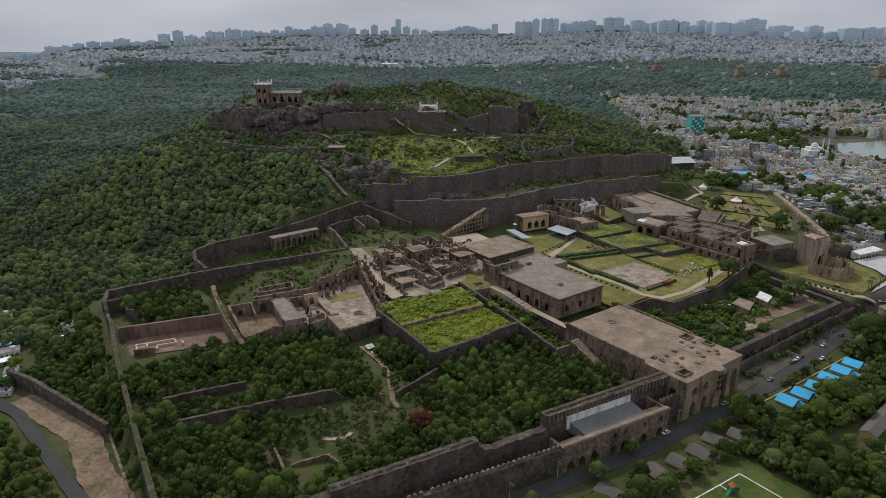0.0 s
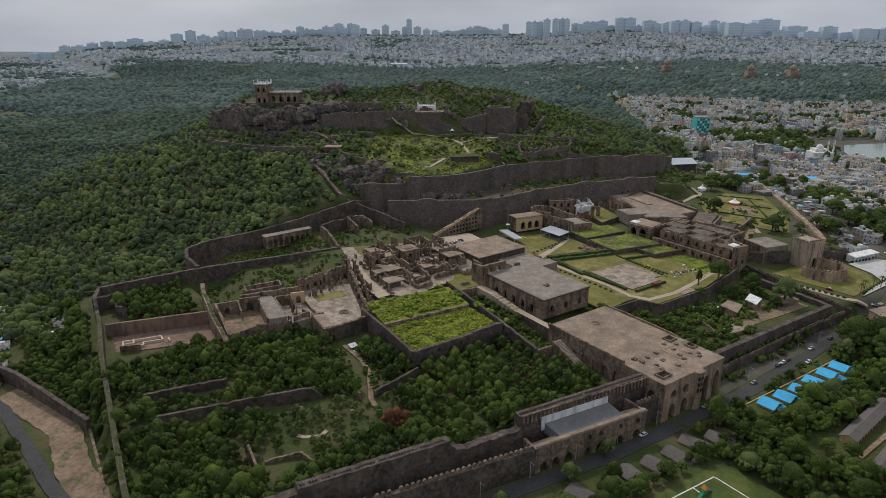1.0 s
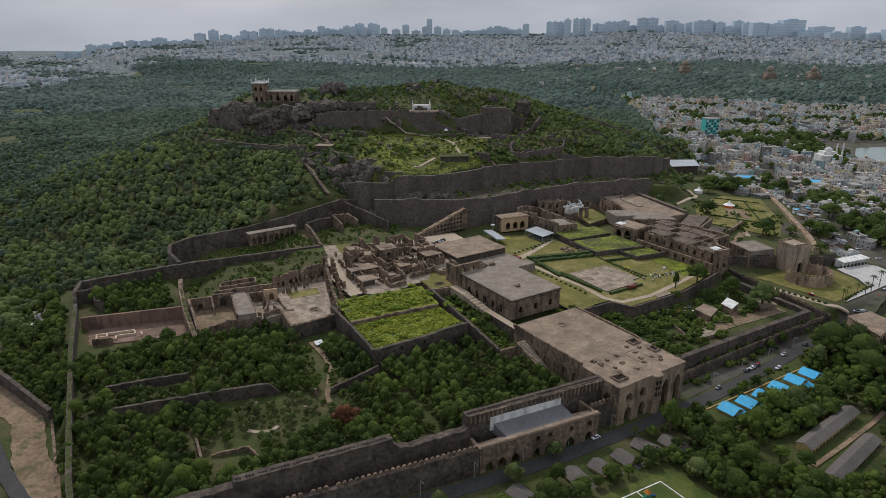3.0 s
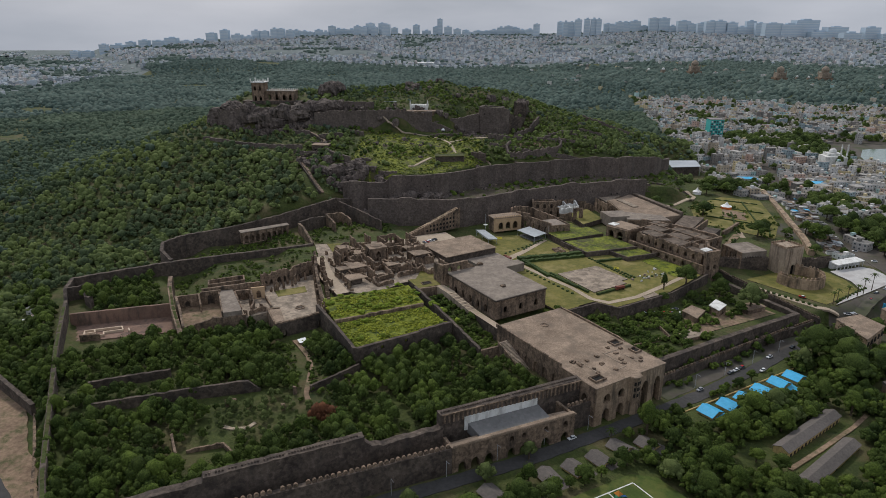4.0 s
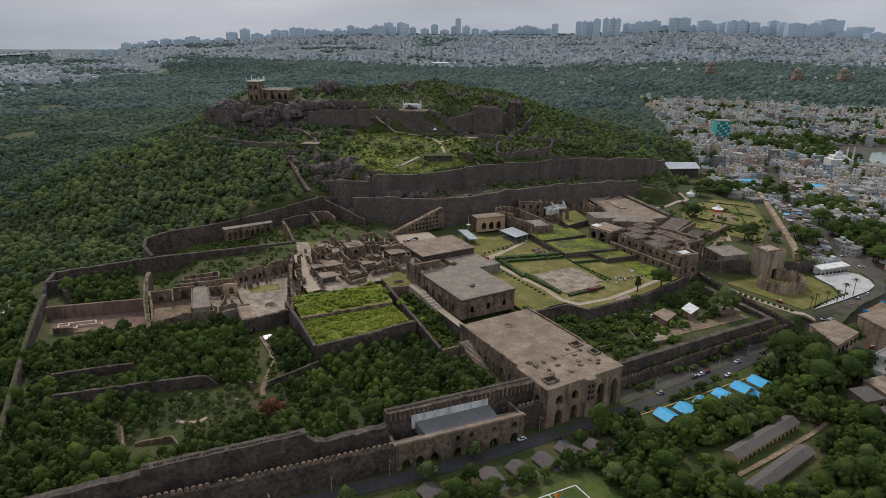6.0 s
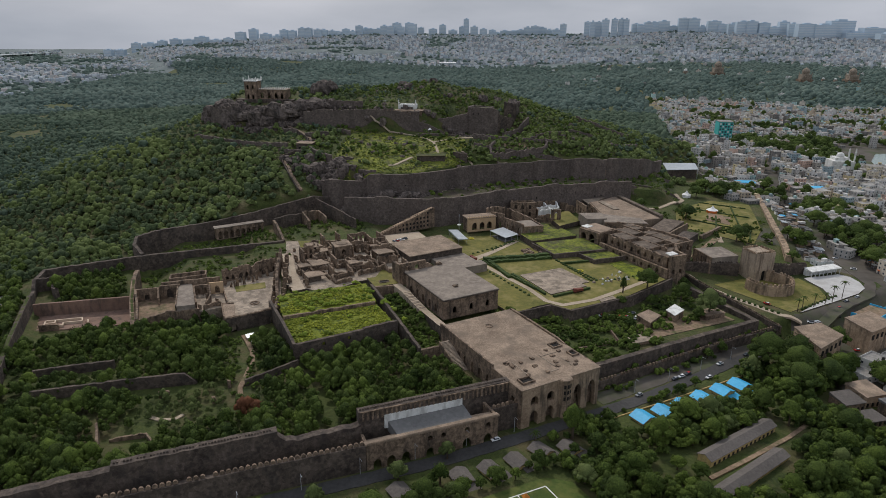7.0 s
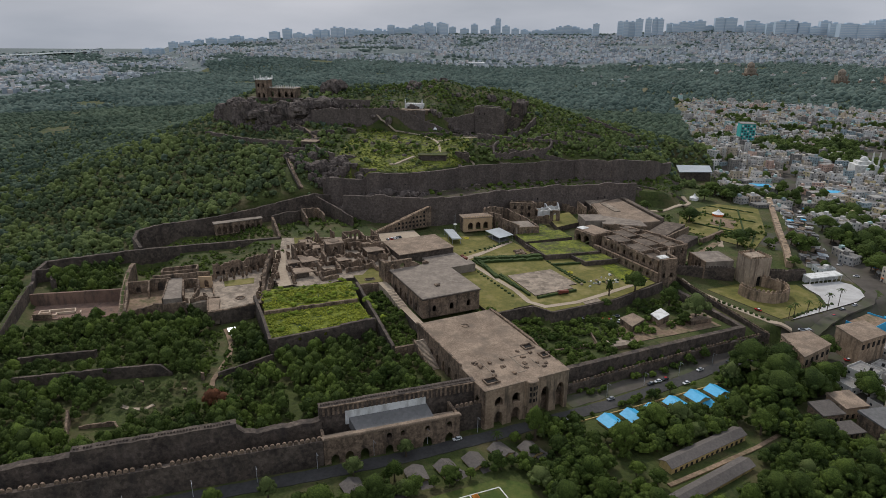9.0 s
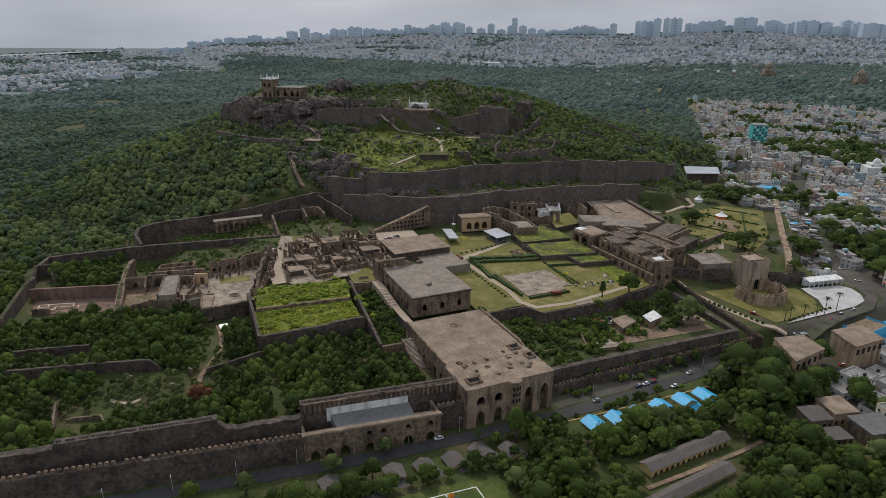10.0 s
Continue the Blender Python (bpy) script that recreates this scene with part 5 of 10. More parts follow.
Shape().arcade((184, 72), (186, 82), 1.6, -15, 8.0, [(5, 2.4, -4.4, -2.4, -1)]).make("bay_side", RUIN, ep)
Shape().arcade((196, 92), (213, 92), 1.6, -15, 8.0, [(4.5, 3.0, 1.4, 4.4, 6.2), (12, 3.0, 1.4, 4.4, 6.2)]).make("arched_front", RUIN, ep)
Shape().wall([(186, 82), (196, 92)], 1.6, -15, [7.5, 8.0], 0.8, 1.3, 92).make("corner_wall", RUIN, ep)
Shape().wall([(213, 92), (213, 120), (206, 160)], 1.8, -15, [8.0, 7.4, 5.0], 0.7, 1.6, 93).make("east_wall", RUIN, ep)
Shape().prism([(175, 80), (184, 73), (186, 84), (195, 93), (212, 93), (212, 150), (176, 138)], -15, 3.6).make("upper_floor", ROOFDARK, ep, "broken upper floor")
for i in range(7):
    y0 = 98 + 7.4 * i
    Shape().wall([(177, y0), (187, y0 + 0.3), (199, y0 + 0.6), (210, y0 + 1)], 1.0, 3.4, [5.8, rk.uniform(4.8, 6.4), rk.uniform(4.8, 6.4), 6.2], 0.45, 1.4, 95 + i).make("inner_wall", RUIN, ep)
Shape().wall([(188, 92), (188, 145)], 1.0, 3.4, [6.2, 6.0], 0.4, 1.6, 105).make("inner_wall", RUIN, ep)
Shape().wall([(200, 94), (200, 148)], 1.0, 3.4, [6.6, 6.4], 0.4, 1.6, 106).make("inner_wall", RUIN, ep)
for (x0, x1, y0, y1) in ((176, 188, 98, 113), (188.5, 200, 105.5, 120), (176.5, 188, 120, 135), (200.5, 212, 98, 128), (188.5, 200, 127.5, 142), (200.5, 211, 135, 149)):
    Shape().box(x0, x1, y0, y1, 5.2, 5.75).make("roof_slab", ROOFDARK, ep, "flat dark roof slab")
Shape().prism([(172, 75), (179, 74.4), (180, 80), (173, 80)], 8.4, 8.8).make("pale_roof", WHITE, ep, "patch of pale new roof")
Shape().box(165, 171, 80, 135, -15, -9.2).make("plinth", STONE, ep)
pa = thing("portal_block", 182, 150, -8, "arched portal block with two deep openings", "palace ruin")
Shape().arcade((170.5, 163), (173, 144), 2.0, -8, 4.4, [(4.6, 5.0, -5.4, -0.4, 2.2), (12.6, 5.6, -5.4, -0.2, 2.6)]).make("front", RUIN, pa)
Shape().prism([(171.5, 163), (174, 144), (190, 147), (188, 166)], 4.4, 5.0).make("roof", ROOF, pa)
Shape().wall([(190, 147), (188, 166), (171, 163)], 1.4, -8, [4.4, 4.4, 4.4], 0.1, 2).wall([(174, 144), (190, 147)], 1.4, -8, [4.4, 4.4], 0.1, 2).make("masonry", RUIN, pa)
Shape().prism([(173, 158), (180, 159), (179, 165), (172, 164)], 5.0, 5.4).make("pale_roof", WHITE, pa)
tw = thing("terrace_wall", 150, 135, -9, "stone retaining wall of the grassy terraces", "wall")
Shape().wall([(127.5, 141), (128, 168)], 1.2, -8, [-3.2, -3.0], 0.2, 2, 111).wall([(127, 140.5), (150, 134.5), (168, 130)], 1.2, -8, [-3.2, -3.0, -2.8], 0.15, 2, 112).wall([(146, 135), (146, 118), (171, 113)], 1.2, -8, [-4, -3.6, -3.2], 0.2, 2, 113).make("wall_face", STONE, tw)
plate("green_terrace", [(147, 117.6), (170, 113.5), (170, 130), (147, 134)], -4.6, SLOPE, "small grassy terrace by the portal", "terrace", True, 4)

# long galleries running north-east
gl = thing("long_gallery", 240, 175, -8, "long low vaulted gallery with flat lime roof", "palace gallery")
Shape().arcade((208, 176), (236, 155), 1.4, -10, 0.0, [(3 + 5.2 * i, 3.4, -8, -4.4, -2.4) for i in range(6)]).make("arcade_front", RUIN, gl)
Shape().prism([(208, 176.5), (236, 155.5), (242, 170), (222, 196)], -9, 0.4).make("roof", ROOFGREY, gl, "flat weathered roof")
Shape().arcade((222, 196), (240, 231), 1.2, -10, 0.0, [(4 + 5.0 * i, 3.4, -7.6, -4.2, -2.2) for i in range(7)]).make("arcade_front", RUIN, gl)
Shape().prism([(238, 166), (257, 162), (275, 236), (252, 231), (241, 231), (223, 196)], -9, 0.2).make("roof", ROOF, gl, "broad flat lime roof")
Shape().prism([(259, 165), (263, 164.4), (280, 233), (276, 234)], -9, 1.6).make("roof", ROOFDARK, gl, "raised dark roof edge")
Shape().prism([(240.5, 200), (246, 199), (252, 226), (246.5, 227)], 0.2, 1.0).make("pale_roof", PAVE, gl, "pale patched roof strip")
Shape().prism([(198, 186), (214, 180), (222, 196), (204, 204)], -8, 1.4).make("side_roof", ROOFGREY, gl)
lr = thing("long_range", 240, 130, -10, "long ruined range with dark flat roofs", "palace gallery")
Shape().prism([(213, 140), (222, 128), (272, 150), (264, 164)], -10, -1.2).make("range_roof", ROOFDARK, lr)
Shape().prism([(214, 118), (220, 110), (262, 126), (256, 136)], -10, -3.4).make("range_low", STONE, lr)
Shape().wall([(220, 126), (274, 148)], 1.4, -12, [-0.8, -2.4], 0.5, 1.8, 122).wall([(262, 124), (300, 136)], 2.0, -12, [-5, -6], 0.3, 2.5, 123).make("masonry", RUIN, lr)
plate("gravel_strip", [(222, 100), (226, 96), (278, 118), (274, 122)], -8.6, SOIL, "reddish gravel strip in the garden", "path", True, 2)
rn = thing("ruined_house", 168, 240, -6, "two-storey ruined stone house with dark arches", "ruin", "north ruins")
for z0, z1 in ((-7, 1.2), (1.2, 7.6)):
    Shape().arcade((160, 242), (178, 231), 1.4, z0, z1, [(4.2, 2.6, z1 - 6.2, z1 - 3.4, z1 - 1.7), (10.2, 2.6, z1 - 6.2, z1 - 3.4, z1 - 1.7), (16.4, 2.4, z1 - 6.2, z1 - 3.4, z1 - 1.7)]).make("front", RUIN, rn)
Shape().wall([(178, 231), (184, 243), (168, 252), (160, 242)], 1.3, -7, [7.0, 5.4, 6.0, 7.6], 1.2, 1.0, 141).make("masonry", RUIN, rn)
Shape().prism([(162, 242.5), (178, 233), (182, 242), (168, 250)], -7, 4.6).make("floor", STONE, rn)
rn = thing("roofless_room", 195, 240, -6, "roofless room with pale limewashed walls", "ruin", "north ruins")
for p, q, t0, t1 in (((182, 232), (206, 233), -0.6, -1.4), ((206, 233), (214, 248), -1.0, 0.8), ((214, 248), (190, 250), 1.4, 2.0), ((190, 250), (182, 232), 1.2, -0.4), ((196, 232.6), (201, 249), -0.6, 0.6), ((186, 241), (210, 241), -0.8, -0.2)):
    Shape().wall([p, q], 1.0, -7, [t0, t1], 0.9, 1.1, t0 + p[0]).make("wall", WHITE if t0 < 0.5 else RUIN, rn)
Shape().prism([(183, 233), (205, 234), (213, 247), (191, 249)], -8, -4.4).make("floor", PAVE, rn, "pale plaster floor")
rn = thing("arch_screen", 207, 218, -6, "free-standing ruined wall with two arches", "ruin", "north ruins")
Shape().arcade((214, 206), (222, 228), 1.2, -6, 4.4, [(5, 3.0, -4.4, 0, 1.8), (11, 3.0, -4.4, 0, 1.8), (17.4, 2.6, -4.4, 0, 1.8)]).wall([(214, 206), (222, 228)], 1.25, 4.2, [5.6, 5.0], 1.0, 1.0, 144).make("masonry", RUIN, rn)
rn = thing("arch_screen", 187, 213, -6, "slender ruined pier with a broken arch", "ruin", "north ruins")
Shape().arcade((183, 215), (191, 212), 1.6, -6, 4.0, [(4.2, 2.6, -4.6, 0.2, 2.2)]).wall([(183, 215), (191, 212)], 1.65, 3.8, [4.8, 4.2], 0.9, 0.9, 145).make("masonry", RUIN, rn)
rn = thing("pale_roofed_block", 262, 246, -8, "low stone block with pale flat roof below the great wall", "ruin", "north ruins")
Shape().prism([(238, 229), (274, 244), (281, 263), (246, 251)], -8, -1.2).make("masonry", STONE, rn)
Shape().prism([(237, 228), (275, 243.4), (282, 264), (245.4, 252)], -1.2, -0.6).make("roof", PAVE, rn, "pale cracked lime roof")
Shape().arcade((236.6, 228.2), (275, 243.6), 0.8, -8, -1.6, [(5 + 6.4 * i, 3.4, -6.6, -4.2, -2.6) for i in range(6)]).make("front", RUIN, rn)
for i, (x, y) in enumerate(((150, 214), (157, 216), (164, 214), (170, 218), (148, 222), (176, 222), (226, 208), (230, 216), (233, 224), (229, 236), (222, 240), (216, 236))):
    rn = thing("ruined_wall", x, y, -6, "broken stub of a ruined wall in weeds", "ruin", "north ruins")
    L, t = 4 + (i * 7) % 6, (0.4, 1.9, -0.5)[i % 3]
    Shape().wall([(x, y), (x + L * math.cos(t), y + L * math.sin(t))], 1.1, -8, [-2.6 + (i * 5) % 4, -3.6 + (i * 3) % 4], 0.9, 0.9, i + 150).make("wall", RUIN, rn)

# ---- tower gate with its round barbican ----
tg = thing("tower_gate", 240, 58, -14, "pale square gate tower with battlements", "gate tower")
S = Shape()
S.arcade((232, 53.5), (247, 50.5), 1.8, -14.5, 6.4, [(7.6, 4.4, -14.5, -8.4, -6.0)])
TOWERP = material("pale_streaked_plaster", (0.27, 0.21, 0.155), (0.46, 0.37, 0.28), 0.7, bump=0.3, patch=0.1, stain=(0.17, 0.132, 0.10, 0.5, 0.1))
tfront = S.make("tower_front", TOWERP, tg, "pale streaked plaster front with a tall arch")
Shape().prism([(232.6, 54.4), (247.2, 51.4), (250, 64.5), (235.4, 67.5)], -14.5, 5.8).make("tower_body", TOWERP, tg)
for f_ in (0.04, 0.17, 0.30, 0.62, 0.75, 0.88):
    px_, py_ = 232 + 15 * f_, 52.7 - 3 * f_
    Shape().prism([(px_, py_), (px_ + 0.8, py_ - 0.16), (px_ + 0.8, py_ - 0.5), (px_, py_ - 0.34)], -14, 5.0).make("pilaster", TOWERP, tfront)
# Near-black plug in the arch paints the passage's shade.
Shape().prism([(238.0, 52.6), (241.3, 51.9), (241.5, 53.2), (238.2, 53.8)], -14.4, -7.4).make("doorway", DARK, tfront, "near-black block standing for the shaded gate passage")
merlons(tg, (231.8, 53.3), (247, 50.3), 6.3, 6.3, 1.9, 1.3, 1.6, 0.8, PLASTER, 0)
merlons(tg, (247, 50.8), (250, 64.5), 5.8, 5.8, 1.9, 1.3, 1.6, 0.8, PLASTER, 0)
merlons(tg, (235.4, 67.3), (250, 64.5), 5.8, 5.8, 1.9, 1.3, 1.6, 0.8, PLASTER, 0)
merlons(tg, (232.4, 54.5), (235.2, 67.3), 5.8, 5.8, 1.9, 1.3, 1.6, 0.8, PLASTER, 0)
Shape().prism([(214, 74), (234, 68.5), (240, 88), (220, 94)], -14.5, 0.2).make("rear_block", ROOFGREY, tg, "flat-roofed block behind the tower")
Shape().arcade((212.5, 74), (218.5, 94), 1.0, -14, 0.8, [(5, 2.2, -6, -3, -1.6), (10, 2.2, -6, -3, -1.6), (15, 2.2, -6, -3, -1.6)]).make("rear_front", RUIN, tg)
bb = thing("barbican", 230, 42, -15, "round stone barbican ringed with merlons", "bastion")
ring, arc = [], []
for i in range(25):
    t = radians(150 + i * 10.5)
    ring.append((231 + 14.5 * math.cos(t), 41 + 14.5 * math.sin(t)))
Shape().wall(ring, 2.0, -16, [-7.0] * 25, 0.1, 4, 131, 0, 0.4).make("ring_wall", PLASTER, bb, "stained round wall")
for p, q in zip(ring, ring[1:]):
    merlons(bb, p, q, -7.0, -7.0, 2.6, 1.8, 1.7, 0.9, PLASTER, 0.03)
tl = thing("tower_wall", 215, 75, -14, "battlemented wall joining palace and gate tower", "fort wall", "tower walls")
Shape().wall([(192, 88.5), (212, 76), (232, 65.5)], 2.0, -15, [-3.6, -3.8, -4.0], 0.1, 3, 132).make("wall_face", STONE, tl)
merlons(tl, (192, 88.5), (212, 76), -3.6, -3.8, 2.0, 1.3, 1.2, 0.8, STONE)
merlons(tl, (212, 76), (232, 65.5), -3.8, -4.0, 2.0, 1.3, 1.2, 0.8, STONE)
tl = thing("tower_wall", 275, 45, -15, "battlemented wall east of the gate tower", "fort wall", "tower walls")
Shape().wall([(248, 58), (266, 50), (280, 47)], 2.2, -16, [-5.2, -6.2, -6.8], 0.1, 3, 133).make("wall_face", STONE, tl)
merlons(tl, (248, 58), (266, 50), -5.2, -6.2, 2.0, 1.3, 1.3, 0.8, STONE)
merlons(tl, (266, 50), (280, 47), -6.2, -6.8, 2.0, 1.3, 1.3, 0.8, STONE)
tl = thing("path_wall", 190, 40, -14, "battlemented low wall along the approach path", "fort wall", "tower walls")
Shape().wall([(193, 84), (188, 40), (184, 0)], 1.6, -17, [-8.6, -11.2, -13.8], 0.1, 3, 134).make("wall_face", STONE, tl)
merlons(tl, (193, 84), (188, 40), -8.6, -11.2, 1.9, 1.3, 1.2, 0.7, RUIN)
merlons(tl, (188, 40), (184, 0), -11.2, -13.8, 1.9, 1.3, 1.2, 0.7, RUIN)
sheet("path_gate", [(196, 78), (196, 40), (199, 10), (206, 0)], 4, PATHM, "paved approach path to the gate tower", "path", 0.3)
plate("tower_green", [(204, 62), (208, 9.2), (250, 11), (261, 25), (266, 42), (250, 50), (230, 60)], -13.7, LAWN, "lawn round the foot of the barbican", "lawn", True, 3)
plate("white_plaza", [(212, 5.6), (251, 5.4), (275, 5.8), (288, 9), (296, 17), (300, 26), (298, 33), (269, 40), (266, 34), (262, 22), (252, 10.5), (232, 8.8)], -13.4, PLAZA, "broad pale paved forecourt", "plaza", True, 3)
pvn = thing("ticket_pavilion", 302, 46, -13.5, "long white pavilion with open front", "pavilion")
Shape().prism([(274, 38), (301, 33), (304, 41), (277, 46)], -9.6, -9.0).make("roof", WHITE, pvn)
Shape().prism([(275.5, 42.4), (303, 37.2), (303.8, 40.4), (276.4, 45.4)], -14, -9.6).make("rear_wall", WHITE, pvn)
for i in range(8):
    Shape().round(275 + 3.65 * i, 38.6 - 0.68 * i, [(0.3, -13.6), (0.3, -9.6)], 6).make("column", WHITE, pvn)

# outer wall and lane houses on the west
wo = thing("outer_wall", -230, 170, -24, "leaning dark outer wall beside bare earth", "fort wall", "front walls")
Shape().wall([(-252, 222), (-243.2, 204), (-230, 170), (-219.5, 143)], 2.0, -26, [-14, -13.8, -15.2, -16.2], 0.5, 2, 161, 0, 0.3).make("wall_face", STONE, wo)
Shape().wall([(-219.5, 143), (-220, 110), (-221.5, 70), (-222, 40)], 1.2, -26, [-21, -21.5, -21.5, -21.5], 0.5, 1.6, 162).make("low_wall", RUIN, wo)

# ---- the hill: walls, crags, summit buildings ----
def boulder(rnd, sx, sy, sz, rough=0.25, sub=3):
    """A blocky, fissured lump of granite."""
    bm = bmesh.new()
    bmesh.ops.create_cube(bm, size=2.0)
    bmesh.ops.subdivide_edges(bm, edges=bm.edges[:], cuts=5, use_grid_fill=True)
    k = rnd.uniform(0, 99)
    for v in bm.verts:
        c = v.co.copy()
        c = c.lerp(c.normalized() * 1.2, 0.45)
        n1 = noise.noise(Vector((c.x * 1.1, c.y * 1.1, c.z * 0.6)) + Vector((k, 0, 0)))
        n2 = noise.cell(Vector((c.x * 1.6, c.y * 1.6, c.z * 0.8)) + Vector((0, k, 0)))
        f = 1 + rough * n1 + rough * 0.35 * n2 + rough * 0.4 * noise.noise(c * 3.3 + Vector((0, 0, k)))
        v.co = Vector((c.x * sx * f, c.y * sy * f, c.z * sz * f))
    me = bpy.data.meshes.new("boulder")
    bm.to_mesh(me)
    bm.free()
    me.materials.append(ROCK)
    return me


rk = random.Random(77)
ROCKS = [boulder(rk, rk.uniform(0.8, 1.2), rk.uniform(0.8, 1.2), rk.uniform(0.7, 1.1), 0.35) for _ in range(7)]


def rocks(name, spots, label, group):
    for (x, y, s, up) in spots:
        o = new(name, rk.choice(ROCKS))
        o.matrix_basis = pose(x, y, gz(x, y) + up, rk.uniform(-20, 20), rk.uniform(-20, 20), rk.uniform(0, 360)) @ Matrix.Diagonal((s * rk.uniform(0.8, 1.2), s, s * rk.uniform(0.8, 1.25), 1))
        tagged(o, label, "rock", group)


spots = []
for i in range(58):
    x = -238 + i * 5.6
    y = 662 + 14 * float(smooth(-160, -250, np.array(x))) + 10 * math.sin(x / 23.0) + rk.uniform(-2.5, 2.5)
    big = 1.25 if x < -95 else 0.6
    if x > -90 and i % 3 != 0:
        continue
    spots.append((x, y + 1, rk.uniform(4.2, 7.0) * big, rk.uniform(-1, 3.0)))
    if x < -90:
        spots.append((x + 2, y - 5, rk.uniform(4, 6.5), -1.0))
        spots.append((x + rk.uniform(-3, 3), y + 6, rk.uniform(4, 6), 0.0))
rocks("granite_crag", spots, "great weathered granite boulder of the summit crag", "summit crag")
rocks("granite_boulder", [(-92, 545, 4, 1), (-84, 550, 5, 1), (-76, 554, 6.5, 1), (-64, 553, 4, 1), (-56, 546, 4, 0), (-50, 552, 3.5, 1), (-78, 540, 4, 0), (-100, 560, 5, 0), (-66, 540, 5, 0), (-45, 545, 4.5, 0), (-88, 566, 6, -1), (-58, 562, 5, 0), (-42, 536, 4, 1), (-38, 541, 5, 2), (-48, 534, 4, 0), (-110, 566, 4, 0)], "rounded granite boulder on the slope", "slope boulders")
rocks("granite_boulder", [(rk.uniform(-70, -28), rk.uniform(522, 552), rk.uniform(2.5, 5.5), rk.uniform(-1, 2)) for _ in range(22)], "granite boulder at the end of the great wall", "slope boulders")
rocks("granite_boulder", [(-18 + rk.uniform(-60, 110), 770 + rk.uniform(-40, 40), rk.uniform(1.5, 4.5), 0.6) for _ in range(30)], "granite boulder among scrub on the hilltop", "slope boulders")
rocks("granite_boulder", [(rk.uniform(-60, 60), rk.uniform(570, 650), rk.uniform(0.8, 2.2), 0.3) for _ in range(34)], "small granite boulder on the grassy slope", "slope boulders")
rocks("granite_boulder", [(-118, 715, 9, 5), (-112, 720, 7, 8), (95, 735, 6, 2), (60, 745, 5, 2), (70, 700, 6, 1)], "balanced granite boulder on the summit", "slope boulders")


def hill_wall(name, pts, thick, over, label, group, seed, drop=4.0, rough=0.5, step=2.5, mat=None, tops=None):
    """A wall that follows the hill: over is its height above the ground behind it."""
    t = thing(name, pts[0][0], pts[0][1], gz(*pts[0]) - drop, label, "fort wall", group, False)
    tops = tops or [gz(x, y + 3) + (over[i] if isinstance(over, (list, tuple)) else over) for i, (x, y) in enumerate(pts)]
    base = min(gz(x, y - 5) for x, y in pts) - drop
    # Default masonry has the hill's haze painted into its colour.
    Shape().wall(pts, thick, base, tops, rough, step, seed, 0, 0.3).make("wall_face", mat or HAZEDSTONE, t)
    return t


pts, tops = [], []
for i, x in enumerate(np.arange(-66, 250, 4.0)):
    y = float(wall_line(np.array(x))) - 2.2
    k = i % 9
    low = float(np.interp(x, (-66, 160, 191, 219, 235, 248), (24.6, 26, 29.5, 27, 22.4, 17.5)))
    pts.append((x, y - (4.5 if k in (2, 3, 4) else 0.0)))
    tops.append(min(max(gz(x, y + 6.5) + 0.6, low), max(low, 30.5)) + (1.6 if k in (2, 3, 4) else 0) + 0.5 * noise.noise((x * 0.03, 3.0, 0)))
pts += [(252, 702), (256, 712), (255, 724)]
tops += [18.0, 17.0, 14.0]
hill_wall("great_wall", pts, 2.6, 0, "great dark retaining wall with bastions across the hill", "hill walls", 3, 5, 0.28, 2.0, None, tops)
pts = [(x, float(low_line(np.array(x))) - 2.0 + 0.5 * math.sin(x * 0.08)) for x in np.arange(-40, 214, 4.0)]
hill_wall("great_wall", pts, 2.2, 0, "long lower retaining wall at the hill's foot", "hill walls", 5, 5, 0.25, 2.0, None, [16.2 - 0.02 * max(x - 60, 0) + 0.5 * noise.noise((x * 0.06, 8.0, 0)) + (1.2 if int((x + 60) / 12) % 4 == 0 else 0) for x, y in pts])
hill_wall("slope_wall", [(-232, 634), (-214, 627), (-190, 620), (-160, 610), (-135, 602), (-119, 598)], 1.8, 3.0, "ruined terrace wall on the wooded slope", "hill walls", 6, 6, 0.8)
hill_wall("slope_wall", [(-126, 664), (-112, 656), (-90, 657), (-70, 655), (-50, 657), (-19, 655), (0, 661)], 2.2, 4.5, "high summit wall above the grassy slope", "hill walls", 7, 9, 0.8)
hill_wall("slope_wall", [(-20, 662), (-19, 655), (20, 657), (34, 662), (52, 666)], 2.2, 3.0, "broken wall below the white mosque", "hill walls", 8, 9, 1.0)
hill_wall("slope_wall", [(60, 620), (90, 618), (120, 624), (150, 630)], 1.6, 2.5, "ruined wall on the eastern slope", "hill walls", 9, 4, 0.9)
hill_wall("slope_wall", [(84, 600), (110, 604), (140, 612)], 1.6, 2.2, "low ruined wall on the eastern slope", "hill walls", 10, 4, 0.9)
hill_wall("slope_wall", [(-236, 676), (-222, 668), (-205, 664), (-186, 660), (-165, 662), (-150, 664)], 2.0, 5.0, "high masonry wall among the summit crags", "hill walls", 18, 8, 0.9)
hill_wall("slope_wall", [(0, 640), (30, 642), (60, 648)], 1.8, 2.6, "low terrace wall below the keep", "hill walls", 19, 4, 0.8)
hill_wall("slope_wall", [(58, 637), (72, 640), (85, 645), (104, 650), (121, 654)], 1.8, 4.2, "broken terrace wall below the keep", "hill walls", 61, 4, 1.3, 1.2)
hill_wall("slope_wall", [(78, 606), (92, 611), (105, 617), (118, 626), (128, 633)], 1.8, 4.6, "ruined terrace front with gaps on the eastern slope", "hill walls", 62, 4, 1.6, 1.2)
hill_wall("slope_wall", [(78, 606), (76, 616), (80, 624)], 1.6, 4.0, "ruined cross wall on the eastern slope", "hill walls", 63, 4, 1.4, 1.2)
